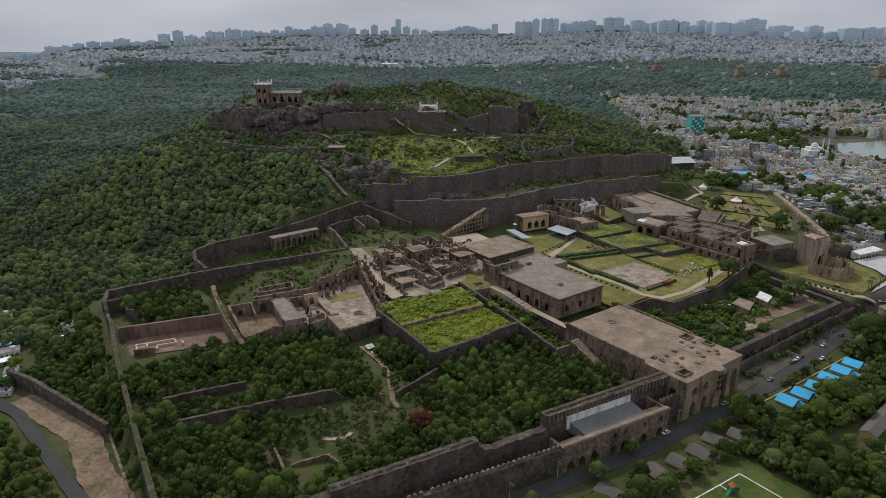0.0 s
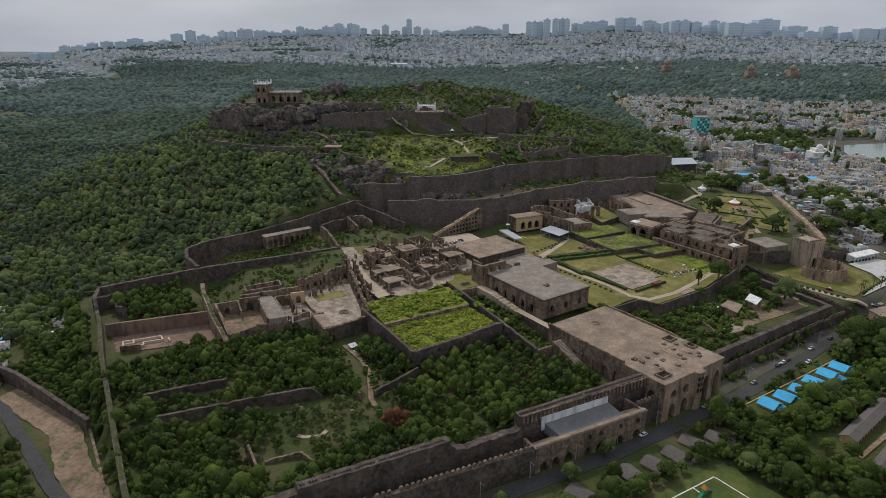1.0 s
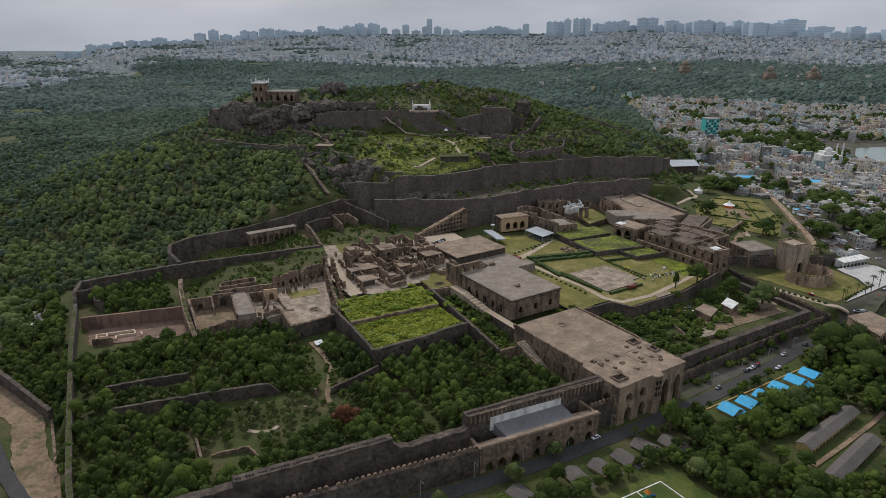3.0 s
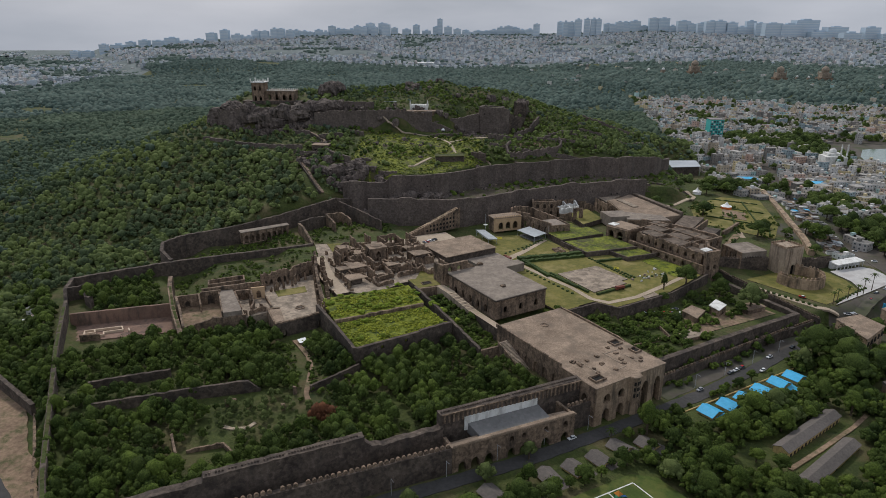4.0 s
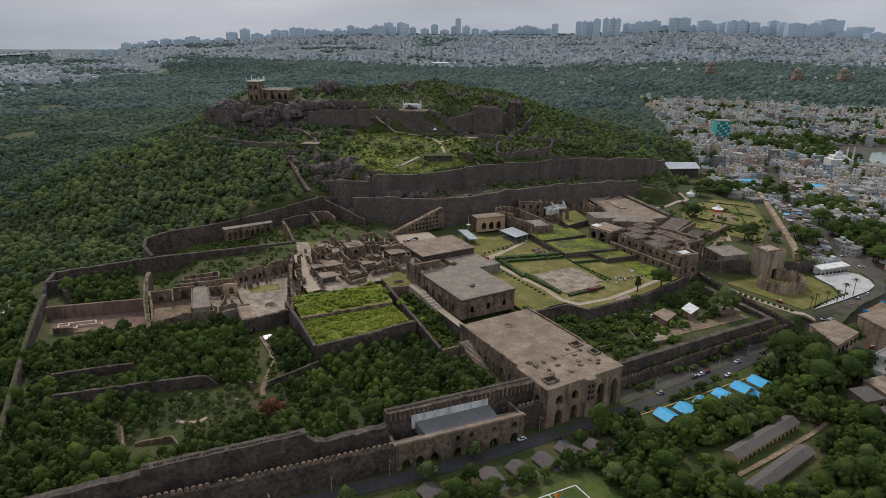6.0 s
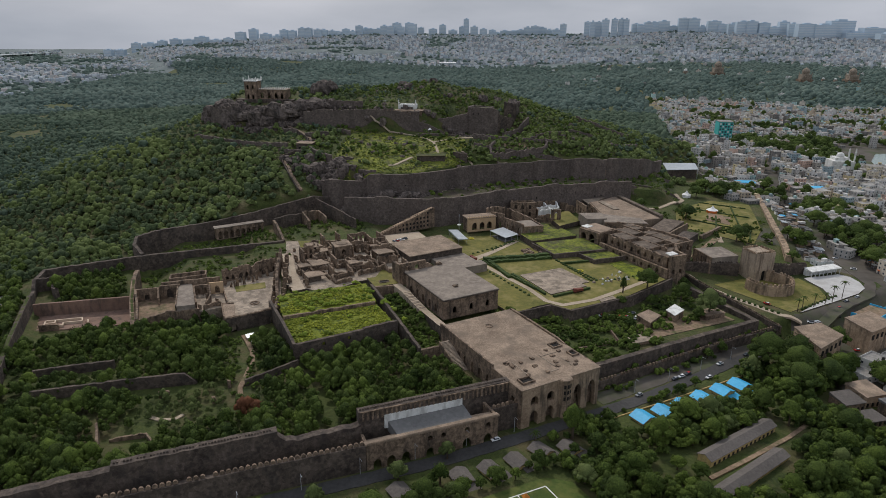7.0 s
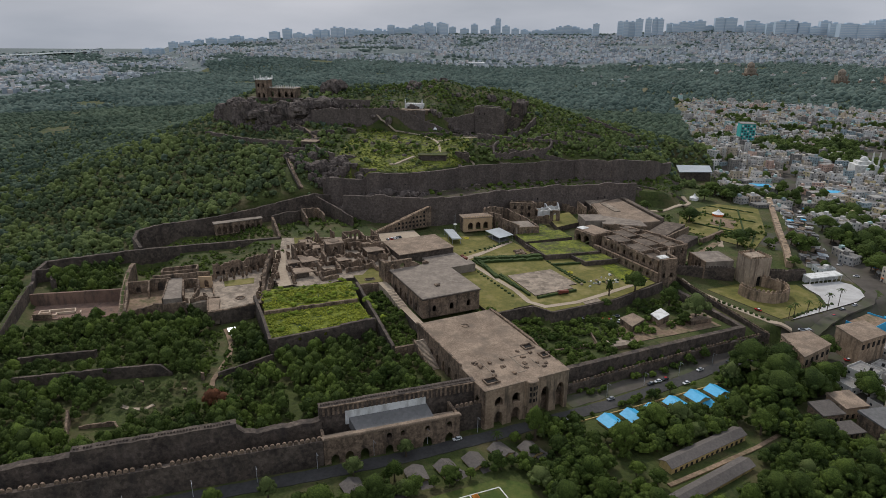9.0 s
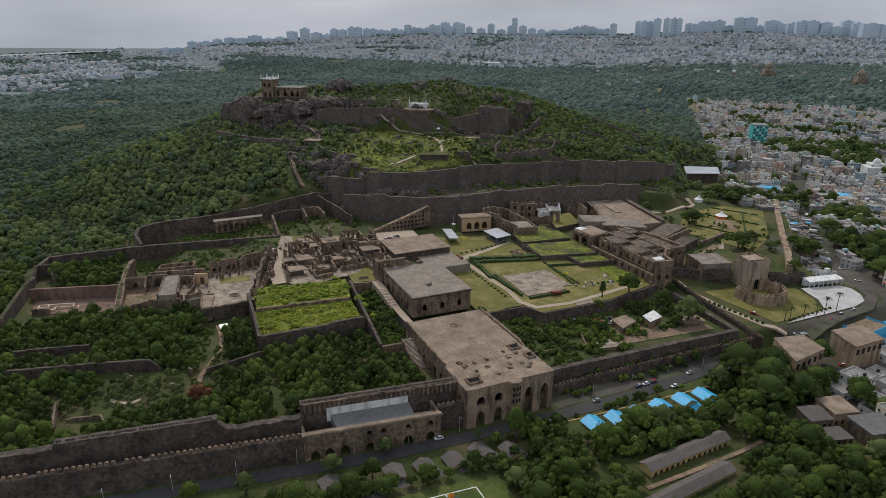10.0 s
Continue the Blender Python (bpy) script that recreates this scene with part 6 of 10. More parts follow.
hill_wall("slope_wall", [(128, 633), (131, 642), (129, 650)], 1.6, 4.0, "ruined cross wall on the eastern slope", "hill walls", 64, 4, 1.4, 1.2)
hill_wall("slope_wall", [(165, 772), (190, 762), (214, 760), (228, 770)], 2.0, 6.0, "long dark wall along the eastern crest", "hill walls", 65, 6, 1.0, 1.4)
for (x, y, h) in ((109, 627, 6.5), (112, 628, 4.0), (104, 632, 3.0), (90, 626, 3.4)):
    ps = thing("stone_pillar", x, y, gz(x, y), "pale broken pillar standing among ruined terraces", "pillar", "broken pillars", False)
    Shape().wall([(x - 0.8, y), (x + 0.8, y + 0.3)], 1.3, gz(x, y) - 1, [gz(x, y) + h, gz(x, y) + h * 0.8], 0.4, 0.7, x).make("shaft", PLASTER, ps)
hill_wall("slope_wall", [(100, 640), (140, 652), (175, 668)], 1.8, 3.0, "long ruined wall on the eastern shoulder", "hill walls", 20, 4, 1.0)
hill_wall("slope_wall", [(-96, 600), (-92, 584), (-80, 572), (-66, 566)], 1.8, 4.0, "curving wall above the lower stairs", "hill walls", 21, 6, 0.9)
hill_wall("slope_wall", [(-124, 588), (-112, 582), (-98, 580)], 1.6, 3.0, "short terrace wall beside the steps", "hill walls", 11, 6, 0.7)
hill_wall("slope_wall", [(-118, 606), (-104, 600), (-92, 603)], 1.6, 3.5, "terrace wall of a small platform", "hill walls", 12, 5, 0.5)
hill_wall("slope_wall", [(86, 676), (100, 690), (112, 705)], 2.0, 6.0, "ruined tower stump on the crest", "hill walls", 13, 8, 1.4)
hill_wall("slope_wall", [(196, 700), (215, 720), (236, 752)], 1.8, 3.0, "crumbling wall down the eastern flank", "hill walls", 14, 5, 0.9)
kp = thing("keep", 60, 690, 46, "square ruined keep of dark masonry", "tower", "", False)
# Keep and rampart use the haze-painted granite too.
Shape().wall([(49, 687), (69.5, 685), (74, 699), (53, 702), (49, 687)], 2.4, 42, [72.4, 72.0, 71.6, 72.6, 72.4], 0.5, 1.4, 15, 0, 0.7).make("masonry", HAZEDSTONE, kp)
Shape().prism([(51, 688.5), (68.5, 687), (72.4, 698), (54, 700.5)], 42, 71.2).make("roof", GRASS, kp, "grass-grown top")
Shape().wall([(69.5, 686), (78, 688), (80, 700)], 2.2, 42, [71.4, 70.6, 66], 0.9, 1.4, 16, 0, 0.5).make("buttress", HAZEDSTONE, kp)
for k in range(3):
    Shape().box(53.5 + 5.4 * k, 54.3 + 5.4 * k, 684.2, 686.4, 64.5, 66.5).make("opening", DARK, kp)
kr = thing("keep_rampart", 20, 684, 50, "tall dark rampart climbing from the mosque to the keep", "fort wall", "hill walls", False)
Shape().wall([(2, 664), (12, 669), (26, 676), (38, 682), (49, 688)], 2.0, 46, [60, 60.5, 62, 64, 66], 1.0, 1.2, 46, 0, 0.4).make("wall_face", HAZEDSTONE, kr)
Shape().wall([(78, 690), (92, 700), (100, 714)], 2.0, 44, [66, 60, 57], 1.4, 1.4, 47, 0, 0.4).make("wall_face", STONE, kr)
for p, q, t0, t1 in (((86, 712), (97, 710), 76, 73), ((97, 710), (101, 722), 73, 68), ((86, 712), (88, 724), 76, 72)):
    Shape().wall([p, q], 1.8, 48, [t0, t1], 1.6, 1.1, t0).make("tower_stump", STONE, kr, "broken stump of a tower")

sp = thing("summit_pavilion", -175, 694, 74, "two-storey stone pavilion with white parapets on the summit", "palace", "", False)
S = Shape()
S.arcade((-196, 686), (-183, 686), 1.4, 66, 85, [(3.6, 2.4, 76, 79.5, 81.4), (9.2, 2.4, 76, 79.5, 81.4)])
S.arcade((-196, 686), (-183, 686), 1.4, 85, 95, [(3.6, 2.2, 87, 89.8, 91.4), (9.2, 2.2, 87, 89.8, 91.4)])
S.box(-196, -194.6, 686.7, 700, 66, 95).box(-184.4, -183, 686.7, 700, 66, 95).box(-194.6, -184.4, 698.6, 700, 66, 95)
S.make("tower", RUIN, sp, "square stone tower")
Shape().box(-197, -182, 685, 701, 95, 95.8).make("tower_roof", WHITE, sp, "pale roof slab")
S = Shape()
S.arcade((-183, 689), (-151, 689), 1.4, 64, 86, [(5, 3.4, 77, 80.8, 83), (13, 3.4, 77, 80.8, 83), (21, 3.4, 77, 80.8, 83), (27.6, 2.8, 77, 80.8, 83)])
S.box(-183, -151, 702, 703.4, 64, 86).box(-152.4, -151, 689.7, 702, 64, 86)
S.make("hall", RUIN, sp, "arched hall of stained stone")
Shape().box(-182, -150.4, 688, 704, 86, 86.7).make("hall_roof", PAVE, sp, "pale roof slab")


def parapet(x0, x1, y0, y1, z, n, parent):
    for i in range(n):
        s = (i + 0.5) / n
        for (x, y) in ((x0 + (x1 - x0) * s, y0), (x0 + (x1 - x0) * s, y1)):
            Shape().box(x - 0.5, x + 0.5, y - 0.2, y + 0.2, z, z + 1.3).make("battlement", WHITE, parent)


parapet(-196.8, -182.2, 685.2, 700.6, 95.8, 8, sp)
parapet(-181, -150.8, 688.2, 703.8, 86.7, 14, sp)
for (x, y) in ((-196.6, 685.4), (-182.4, 685.4), (-196.6, 700.4), (-182.4, 700.4)):
    Shape().round(x, y, [(0.6, 95.8), (0.6, 98.0), (0.8, 98.2), (0.45, 99.0), (0.1, 100)], 8).make("pinnacle", WHITE, sp)
Shape().prism([(-206, 682), (-142, 682), (-138, 700), (-206, 708)], 60, 76.2).make("platform", STONE, sp)

ms = thing("hilltop_mosque", -14, 690, 69, "small white arched mosque with two thin minarets", "mosque", "", False)
Shape().arcade((-24, 676), (-6, 676), 1.0, 62, 74.5, [(3.2, 3.0, 68, 70.6, 72.4), (9, 3.2, 68, 70.8, 72.6), (14.8, 3.0, 68, 70.6, 72.4)]).make("front", WHITE, ms)
Shape().box(-24, -6, 676.5, 688, 62, 74.5).make("body", WHITE, ms)
for i in range(9):
    Shape().box(-23.6 + 2 * i, -22.4 + 2 * i, 675.4, 675.9, 74.5, 75.4).make("parapet", WHITE, ms)
for x in (-24, -6):
    Shape().round(x, 676, [(0.7, 62), (0.6, 76), (0.9, 76.3), (0.9, 76.7), (0.5, 77), (0.5, 78.4), (0.1, 79.8)], 8).make("minaret", WHITE, ms)
tb = thing("temple_block", 10, 676, 60, "low stone range below the mosque", "building", "", False)
for z0, z1 in ((50, 61.5), (61.5, 69.4)):
    Shape().arcade((-26, 666), (2, 666), 1.2, z0, z1, [(3.6 + 5.2 * i, 2.8, z1 - 6.4, z1 - 3.4, z1 - 1.6) for i in range(5)]).make("arcade_front", RUIN, tb, "dark arched storey")
Shape().box(-26, 2, 668.4, 675, 50, 69.4).make("range", STONE, tb)
Shape().box(-27, 3, 665, 675.2, 69.4, 70).make("roof", ROOF, tb)
pt = thing("path_tent", 12, 655, gz(12, 655), "small white peaked tent beside the path", "tent", "", False)
Shape().loft([[(10, 653, gz(12, 655) + 2.2), (14, 653, gz(12, 655) + 2.2), (14, 657, gz(12, 655) + 2.2), (10, 657, gz(12, 655) + 2.2)], [(11.9, 654.9, gz(12, 655) + 4.4), (12.1, 654.9, gz(12, 655) + 4.4), (12.1, 655.1, gz(12, 655) + 4.4), (11.9, 655.1, gz(12, 655) + 4.4)]]).make("canvas", TENT, pt)
for (x, y) in ((10.1, 653.1), (13.9, 653.1), (10.1, 656.9), (13.9, 656.9)):
    Shape().round(x, y, [(0.08, gz(12, 655) - 0.5), (0.08, gz(12, 655) + 2.3)], 5).make("pole", METAL, pt)
hb = thing("slope_house", 24, 580, 30, "flat-roofed stone store above the great wall", "building", "", False)
Shape().prism([(12, 573), (37, 578), (36, 588), (10, 583)], 30, 40.2).make("masonry", STONE, hb)
Shape().prism([(11.4, 572.4), (37.6, 577.6), (36.6, 588.6), (9.4, 583.6)], 40.2, 40.8).make("roof", GRASS, hb, "grass-grown flat roof")
hb = thing("slope_house", 50, 592, 36, "ruined stone hut beside the path", "building", "", False)
Shape().wall([(44, 588), (56, 590), (54, 598), (43, 596), (44, 588)], 1.2, 32, [42, 41, 40, 41, 42], 0.8, 1.4, 17).make("masonry", STONE, hb)
hb = thing("summit_store", -70, 700, 66, "low store with pale flat roof on the summit", "building", "", False)
Shape().box(-96, -84, 690, 700, 62, 74).make("masonry", PLASTER, hb)
Shape().box(-60, -42, 700, 708, 62, 75).make("wing", STONE, hb)
Shape().box(-61, -41, 699, 709, 75, 75.6).make("roof", SHEET, hb)
S = Shape()
for i in range(16):
    x = -52 + i * 2.9
    S.box(x - 0.5, x + 0.5, 655.4, 656.2, gz(x, 660) + 3, gz(x, 660) + 5.0)
cw = thing("wall_battlement", -30, 656, 60, "row of worn battlements on the summit wall", "battlement", "", False)
S.make("battlements", RUIN, cw, kind="stuff")


def hill_path(name, pts, width, label, steps=False):
    sheet(name, pts, width * 0.75, PATHM, label, "path", 0.6, False, 2.0)


hill_path("path_mosque", [(-60, 660), (-44, 652), (-24, 648), (-2, 642), (12, 632), (21, 620), (26, 605), (28, 596)], 3.0, "pale stepped path up to the mosque")
hill_path("path_slope", [(-12, 560), (-7, 562), (0, 573), (6, 582)], 4.0, "pale path between wall and store")
hill_path("path_east", [(50, 604), (58, 593), (66, 587), (78, 585), (90, 588)], 2.6, "pale curving path on the eastern slope")
hill_path("path_terrace", [(21, 622), (40, 634), (60, 640), (78, 640)], 3.4, "pale path below the keep")
hill_path("path_tents", [(219, 604), (232, 603), (245, 612), (258, 624), (266, 640), (262, 655)], 5.0, "pale earth path round the ruined terraces")
STAIRS = [(-120, 672), (-128, 668), (-144, 662), (-134, 650), (-123, 640), (-110, 624), (-100, 611), (-99, 598), (-104, 584), (-115, 575), (-106, 556), (-95, 538), (-81, 522)]
sheet("stairs_west", STAIRS, 2.4, RUIN, "stone stairs climbing to the summit in a zigzag", "stairs", 1.7, False, 2.0)
for k, (x0, y0) in enumerate(STAIRS[:-1]):
    x1, y1 = STAIRS[k + 1]
    d = math.hypot(x1 - x0, y1 - y0)
    ox, oy = -(y1 - y0) / d * 2.4, (x1 - x0) / d * 2.4
    sgn = -1 if oy * 1.0 > 0 else 1
    p0, p1 = (x0 + sgn * ox, y0 + sgn * oy), (x1 + sgn * ox, y1 + sgn * oy)
    pw = thing("stair_parapet", p0[0], p0[1], gz(*p0) - 3, "stone parapet wall carrying the summit stairs", "wall", "stair parapets", False)
    Shape().wall([p0, p1], 0.9, min(gz(*p0), gz(*p1)) - 5, [gz(x0, y0) + 2.8, gz(x1, y1) + 2.8], 0.3, 1.5, k).make("wall_face", STONE, pw)
sg = thing("stair_gatehouse", -99, 591, gz(-99, 591) - 3, "square stone guard house beside the summit stairs", "building", "", False)
z = gz(-99, 593)
Shape().box(-106, -91, 586, 597, z - 9, z + 5).make("masonry", STONE, sg)
Shape().box(-106.5, -90.5, 585.5, 597.5, z + 5, z + 5.5).make("roof", ROOF, sg, "pale flat roof")
for k in range(3):
    Shape().box(-103.6 + 4.4 * k, -101.6 + 4.4 * k, 585.8, 586.2, z - 1, z + 2).make("opening", DARK, sg)
hill_path("path_gatewall", [(191, 640), (196, 630), (204, 620), (214, 608)], 3.0, "path up to the small gate in the great wall")
S = Shape()
gtw = thing("wall_gate", 191, 604, 10, "small plastered gate in the great wall", "gate", "", False)
yy = float(wall_line(np.array(191.0))) - 3.4
Shape().arcade((187, yy), (195, yy), 1.2, 4, 19, [(4, 2.6, 6, 12, 14)]).make("frame", PLASTER, gtw)
Shape().box(189, 193, yy + 0.7, yy + 1.0, 4, 15).make("doorway", DARK, gtw)

# meadow slopes below the summit
gm, pts = Shape(), []
nx_, ny_ = 46, 26
vs = []
for j in range(ny_):
    for i in range(nx_):
        s, t = i / (nx_ - 1), j / (ny_ - 1)
        x = -66 + 118 * s
        y0 = float(wall_line(np.array(x))) + 2.5
        y = y0 + (651 - y0 - 14 * s) * t
        edge = min(s, 1 - s, t, 1 - t)
        vs.append((x, y, gz(x, y) + (0.5 + 0.5 * noise.noise((x * 0.2, y * 0.2, 0)) + 0.25 * math.sin(x * 0.9) * math.sin(y * 0.8) if edge > 0.001 else -0.8)))
gm.add(vs, [(j * nx_ + i, j * nx_ + i + 1, (j + 1) * nx_ + i + 1, (j + 1) * nx_ + i) for j in range(ny_ - 1) for i in range(nx_ - 1)])
gm.make("slope_meadow", SLOPE, None, "bright green grass on the hill slope", True, "structure", "grass")

# rocky slope between the two great walls
gm, vs = Shape(), []
nx_, ny_ = 110, 14
for j in range(ny_):
    for i in range(nx_):
        s, t = i / (nx_ - 1), j / (ny_ - 1)
        x = -44 + 262 * s
        y0, y1 = float(low_line(np.array(x))) + 0.5, float(wall_line(np.array(x))) - 3.0
        y = y0 + max(y1 - y0, 2) * t
        e = 0.0 if min(i, nx_ - 1 - i, j, ny_ - 1 - j) else -2.0
        vs.append((x, y, gz(x, y) + 0.9 + e + 1.6 * noise.noise((x * 0.11, y * 0.11, 5)) + 0.8 * noise.noise((x * 0.35, y * 0.35, 2))))
gm.add(vs, [(j * nx_ + i, j * nx_ + i + 1, (j + 1) * nx_ + i + 1, (j + 1) * nx_ + i) for j in range(ny_ - 1) for i in range(nx_ - 1)])
gm.make("rock_slope", SCREE, None, "dark rocky scree between the retaining walls", True, "structure", "slope")
rocks("granite_boulder", [(q, float(wall_line(np.array(q))) - rk.uniform(4, 17), rk.uniform(1.8, 4.6), rk.uniform(-0.5, 1.2)) for q in [rk.uniform(-58, 44) for _ in range(46)]], "dark granite boulder below the great wall", "slope boulders")
rocks("granite_boulder", [(q, float(wall_line(np.array(q))) - rk.uniform(5, 20), rk.uniform(1.0, 2.4), 0.4) for q in [rk.uniform(44, 210) for _ in range(30)]], "small dark boulder below the great wall", "slope boulders")
hill_path("path_shelf", [(58, 574), (40, 560), (22, 545), (10, 534)], 2.2, "narrow path across the rocky slope")
rk3 = random.Random(15)
gn = thing("wall_openings", 90, 575, 12, "small near-black blocks standing for shaded openings in the great wall", "opening", "", False)
for i in range(26):
    x = rk3.uniform(-30, 205)
    y = (float(wall_line(np.array(x))) - 3.55) if i % 2 else (float(low_line(np.array(x))) - 3.15 + math.sin(x * 0.2))
    z = gz(x, y + 5) - rk3.uniform(3, 9)
    # Solid near-black block on the wall; its colour is the opening's shade.
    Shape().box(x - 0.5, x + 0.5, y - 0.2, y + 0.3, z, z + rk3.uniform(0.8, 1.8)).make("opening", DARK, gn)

# stone kerbs and broken terrace walls at the eastern foot of the great wall
hill_wall("slope_wall", [(214, 640), (232, 634), (250, 636), (262, 646)], 1.2, 1.2, "curved stone kerb of a dry lawn", "hill walls", 31, 3, 0.2)
hill_wall("slope_wall", [(196, 622), (210, 614), (224, 612)], 1.4, 2.4, "stepped ruined wall below the great wall", "hill walls", 32, 4, 0.6)
hill_wall("slope_wall", [(204, 634), (218, 626)], 1.4, 2.0, "short ruined wall below the great wall", "hill walls", 33, 4, 0.6)
hill_wall("slope_wall", [(246, 676), (262, 700), (276, 728), (290, 760), (300, 800)], 1.6, 2.4, "long boundary wall winding down the eastern flank", "hill walls", 34, 4, 0.3)
for (p0, p1, w0, lab) in (((-120, 678), (-98, 676), 5.5, "stone rampart linking the summit crags"), ((-96, 672), (-62, 674), 6.0, "dark rampart between crag and mosque"), ((36, 690), (58, 696), 4.0, "ruined rampart on the crest"), ((-140, 640), (-120, 632), 4.0, "terrace wall beside the summit stairs"), ((-108, 618), (-84, 622), 4.5, "terrace wall beside the summit stairs"), ((-84, 636), (-66, 634), 3.5, "terrace wall below the summit"), ((66, 636), (92, 640), 3.2, "ruined wall below the keep"), ((120, 664), (150, 684), 3.0, "broken wall on the eastern shoulder"), ((150, 700), (186, 712), 2.6, "broken wall on the eastern shoulder")):
    hill_wall("slope_wall", [p0, ((p0[0] + p1[0]) / 2, (p0[1] + p1[1]) / 2 + 1), p1], 1.8, w0, lab, "hill walls", p0[0], 7, 0.8, 2.0)
rocks("granite_boulder", [(rk.uniform(-100, 60), rk.uniform(664, 690), rk.uniform(1.5, 3.8), 0.4) for _ in range(26)] + [(rk.uniform(90, 200), rk.uniform(640, 730), rk.uniform(1.0, 2.8), 0.3) for _ in range(26)], "granite boulder among summit scrub", "slope boulders")

hill_wall("bastion_wall", [(-75, 574), (-73, 566), (-64, 564), (-55, 565), (-48, 568), (-45, 578)], 2.4, 0, "dark square bastion above the rocky gully", "hill walls", 71, 16, 1.0, 1.1, None, [33, 34, 37, 40, 38, 36])
hill_wall("bastion_wall", [(-45, 560), (-38, 553), (-30, 546), (-20, 545)], 2.0, 0, "stepped dark wall beside the gully", "hill walls", 72, 14, 1.2, 1.1, None, [30, 31, 32, 32])
hill_wall("rampart", [(-122, 660), (-110, 655), (-98, 653), (-80, 654), (-63, 654), (-44, 655), (-26, 658)], 2.2, 0, "long dark rampart along the summit's edge", "hill walls", 73, 9, 1.1, 1.2, None, [67, 69, 71, 70, 72, 71.5, 73])
hill_wall("rampart", [(-228, 668), (-214, 662), (-198, 659), (-180, 659), (-164, 657)], 2.0, 0, "masonry rampart built among the summit crags", "hill walls", 74, 12, 1.6, 1.2, None, [66, 70, 72, 69, 66])
rocks("granite_crag", [(-63, 558, 4.5, 1), (-54, 556, 4, 1), (-60, 549, 5, -1), (-50, 546, 4.5, 0), (-68, 553, 4, 0), (-56, 540, 4.5, 0), (-44, 540, 4, 1), (-36, 530, 6, 2), (-28, 524, 5, 2), (-18, 526, 5, 2), (-8, 528, 5, 2), (-46, 526, 6, 0)], "great dark granite outcrop at the end of the great wall", "summit crag")

# ---- cottages, huts, sheds and cars outside the walls ----
def gable(name, a, b, z, L, D, h, rise, turn, wall_mat, roof_mat, label, group, category="cottage", windows=2, porch=False, gz_=None):
    """A gabled house, its ridge along its own y axis."""
    x, y = W(a, b)
    t = thing(name, x, y, z, label, category, group, None, "", 36 + turn)
    S = Shape()
    S.prism([(-L / 2, -D / 2), (L / 2, -D / 2), (L / 2, D / 2), (-L / 2, D / 2)], -1.5, h)
    for e in (-D / 2, D / 2 - 0.25):
        S.add([(-L / 2, e, h), (L / 2, e, h), (0, e, h + rise), (-L / 2, e + 0.25, h), (L / 2, e + 0.25, h), (0, e + 0.25, h + rise)], [(0, 1, 2), (5, 4, 3), (0, 2, 5, 3), (1, 4, 5, 2)])
    walls = S.make("masonry", wall_mat, t)
    for sgn in (-1, 1):
        o = 0.5
        x1, z1 = sgn * (L / 2 + o), h - rise * o / (L / 2)
        f = [(0, 1, 2, 3), (7, 6, 5, 4), (0, 4, 5, 1), (1, 5, 6, 2), (2, 6, 7, 3), (3, 7, 4, 0)]
        v = [(0, -D / 2 - o, h + rise), (x1, -D / 2 - o, z1), (x1, D / 2 + o, z1), (0, D / 2 + o, h + rise)]
        Shape().add(v + [(p, q, r + 0.14) for p, q, r in v], f if sgn > 0 else [tuple(reversed(k)) for k in f]).make("roof_slope", roof_mat, t)
    for i in range(windows):
        s = (i + 0.5) / windows - 0.5
        Shape().box(s * L * 0.8 - 0.5, s * L * 0.8 + 0.5, -D / 2 - 0.06, -D / 2 + 0.1, 1.0, 2.2).make("window", DARK, walls)
    Shape().box(L / 2 - 0.1, L / 2 + 0.06, -0.5, 0.5, 0, 2.0).make("door", DARK, walls)
    if porch:
        porch_top = Shape().prism([(-0.6, -D / 2 - 4.4), (L / 2 + 1.4, -D / 2 - 4.4), (L / 2 + 1.4, -D / 2 + 0.1), (-0.6, -D / 2 + 0.1)], 1.5, 1.7, 0, [1.6, 1.6, 2.5, 2.5]).make("porch_roof", roof_mat, t)
        for sx in (-0.3, L / 2 + 1.1):
            Shape().round(sx, -D / 2 - 4.0, [(0.12, -1), (0.12, 1.7)], 6).make("porch_post", METAL, porch_top)
    return t


for i, (ca_, cb_) in enumerate(((52.5, -24), (65, -25.2), (77.2, -26.1), (91, -25.8), (105, -25.9), (117.7, -26.3))):
    gable("cottage", ca_, cb_ + 1.5, -24, 8.6, 7.8, 3.6, 1.8, 3, YELLOW, BLUE, "small yellow cottage with bright blue sheet roof", "blue-roofed cottages", windows=2, porch=True)
cwall = thing("compound_wall", 80, -16, -24, "low yellow compound wall along the road", "wall")
Shape().wall([(40, -15.2), (80, -17), (128, -18.6)], 0.5, -25, [-21.6, -21.6, -21.6], 0.05, 4).make("wall_face", YELLOW, cwall)
for (ca_, cb_, tr) in ((-68.6, -14, 5), (-43, -17.6, -5), (-30, -19.4, 8), (-17.4, -20.3, 3), (-4, -19, 12), (8, -24, 6), (-56, -30, 0)):
    gable("hut", ca_, cb_, -24, 7.5, 8.5, 3.0, 1.6, tr, YELLOW, TILE, "small hut with dark tiled gable roof", "tiled huts", windows=1, porch=True)
bk = gable("barrack", 75, -56.5, -23.6, 6.4, 47, 4.6, 1.5, -86, YELLOW, TILE, "long yellow barrack with dark tiled roof", "barracks", windows=0)
for i in range(14):
    Shape().box(3.15, 3.3, -21.5 + 3.2 * i, -20.1 + 3.2 * i, 0.2 if i % 3 == 0 else 1.4, 3.0).make("barrack_window" if i % 3 else "barrack_door", DARK, bk)
gable("barrack", 62, -73, -23.6, 6.4, 46, 3.6, 1.4, -84, YELLOW, TILE, "long barrack with brown tiled roof", "barracks", windows=0)
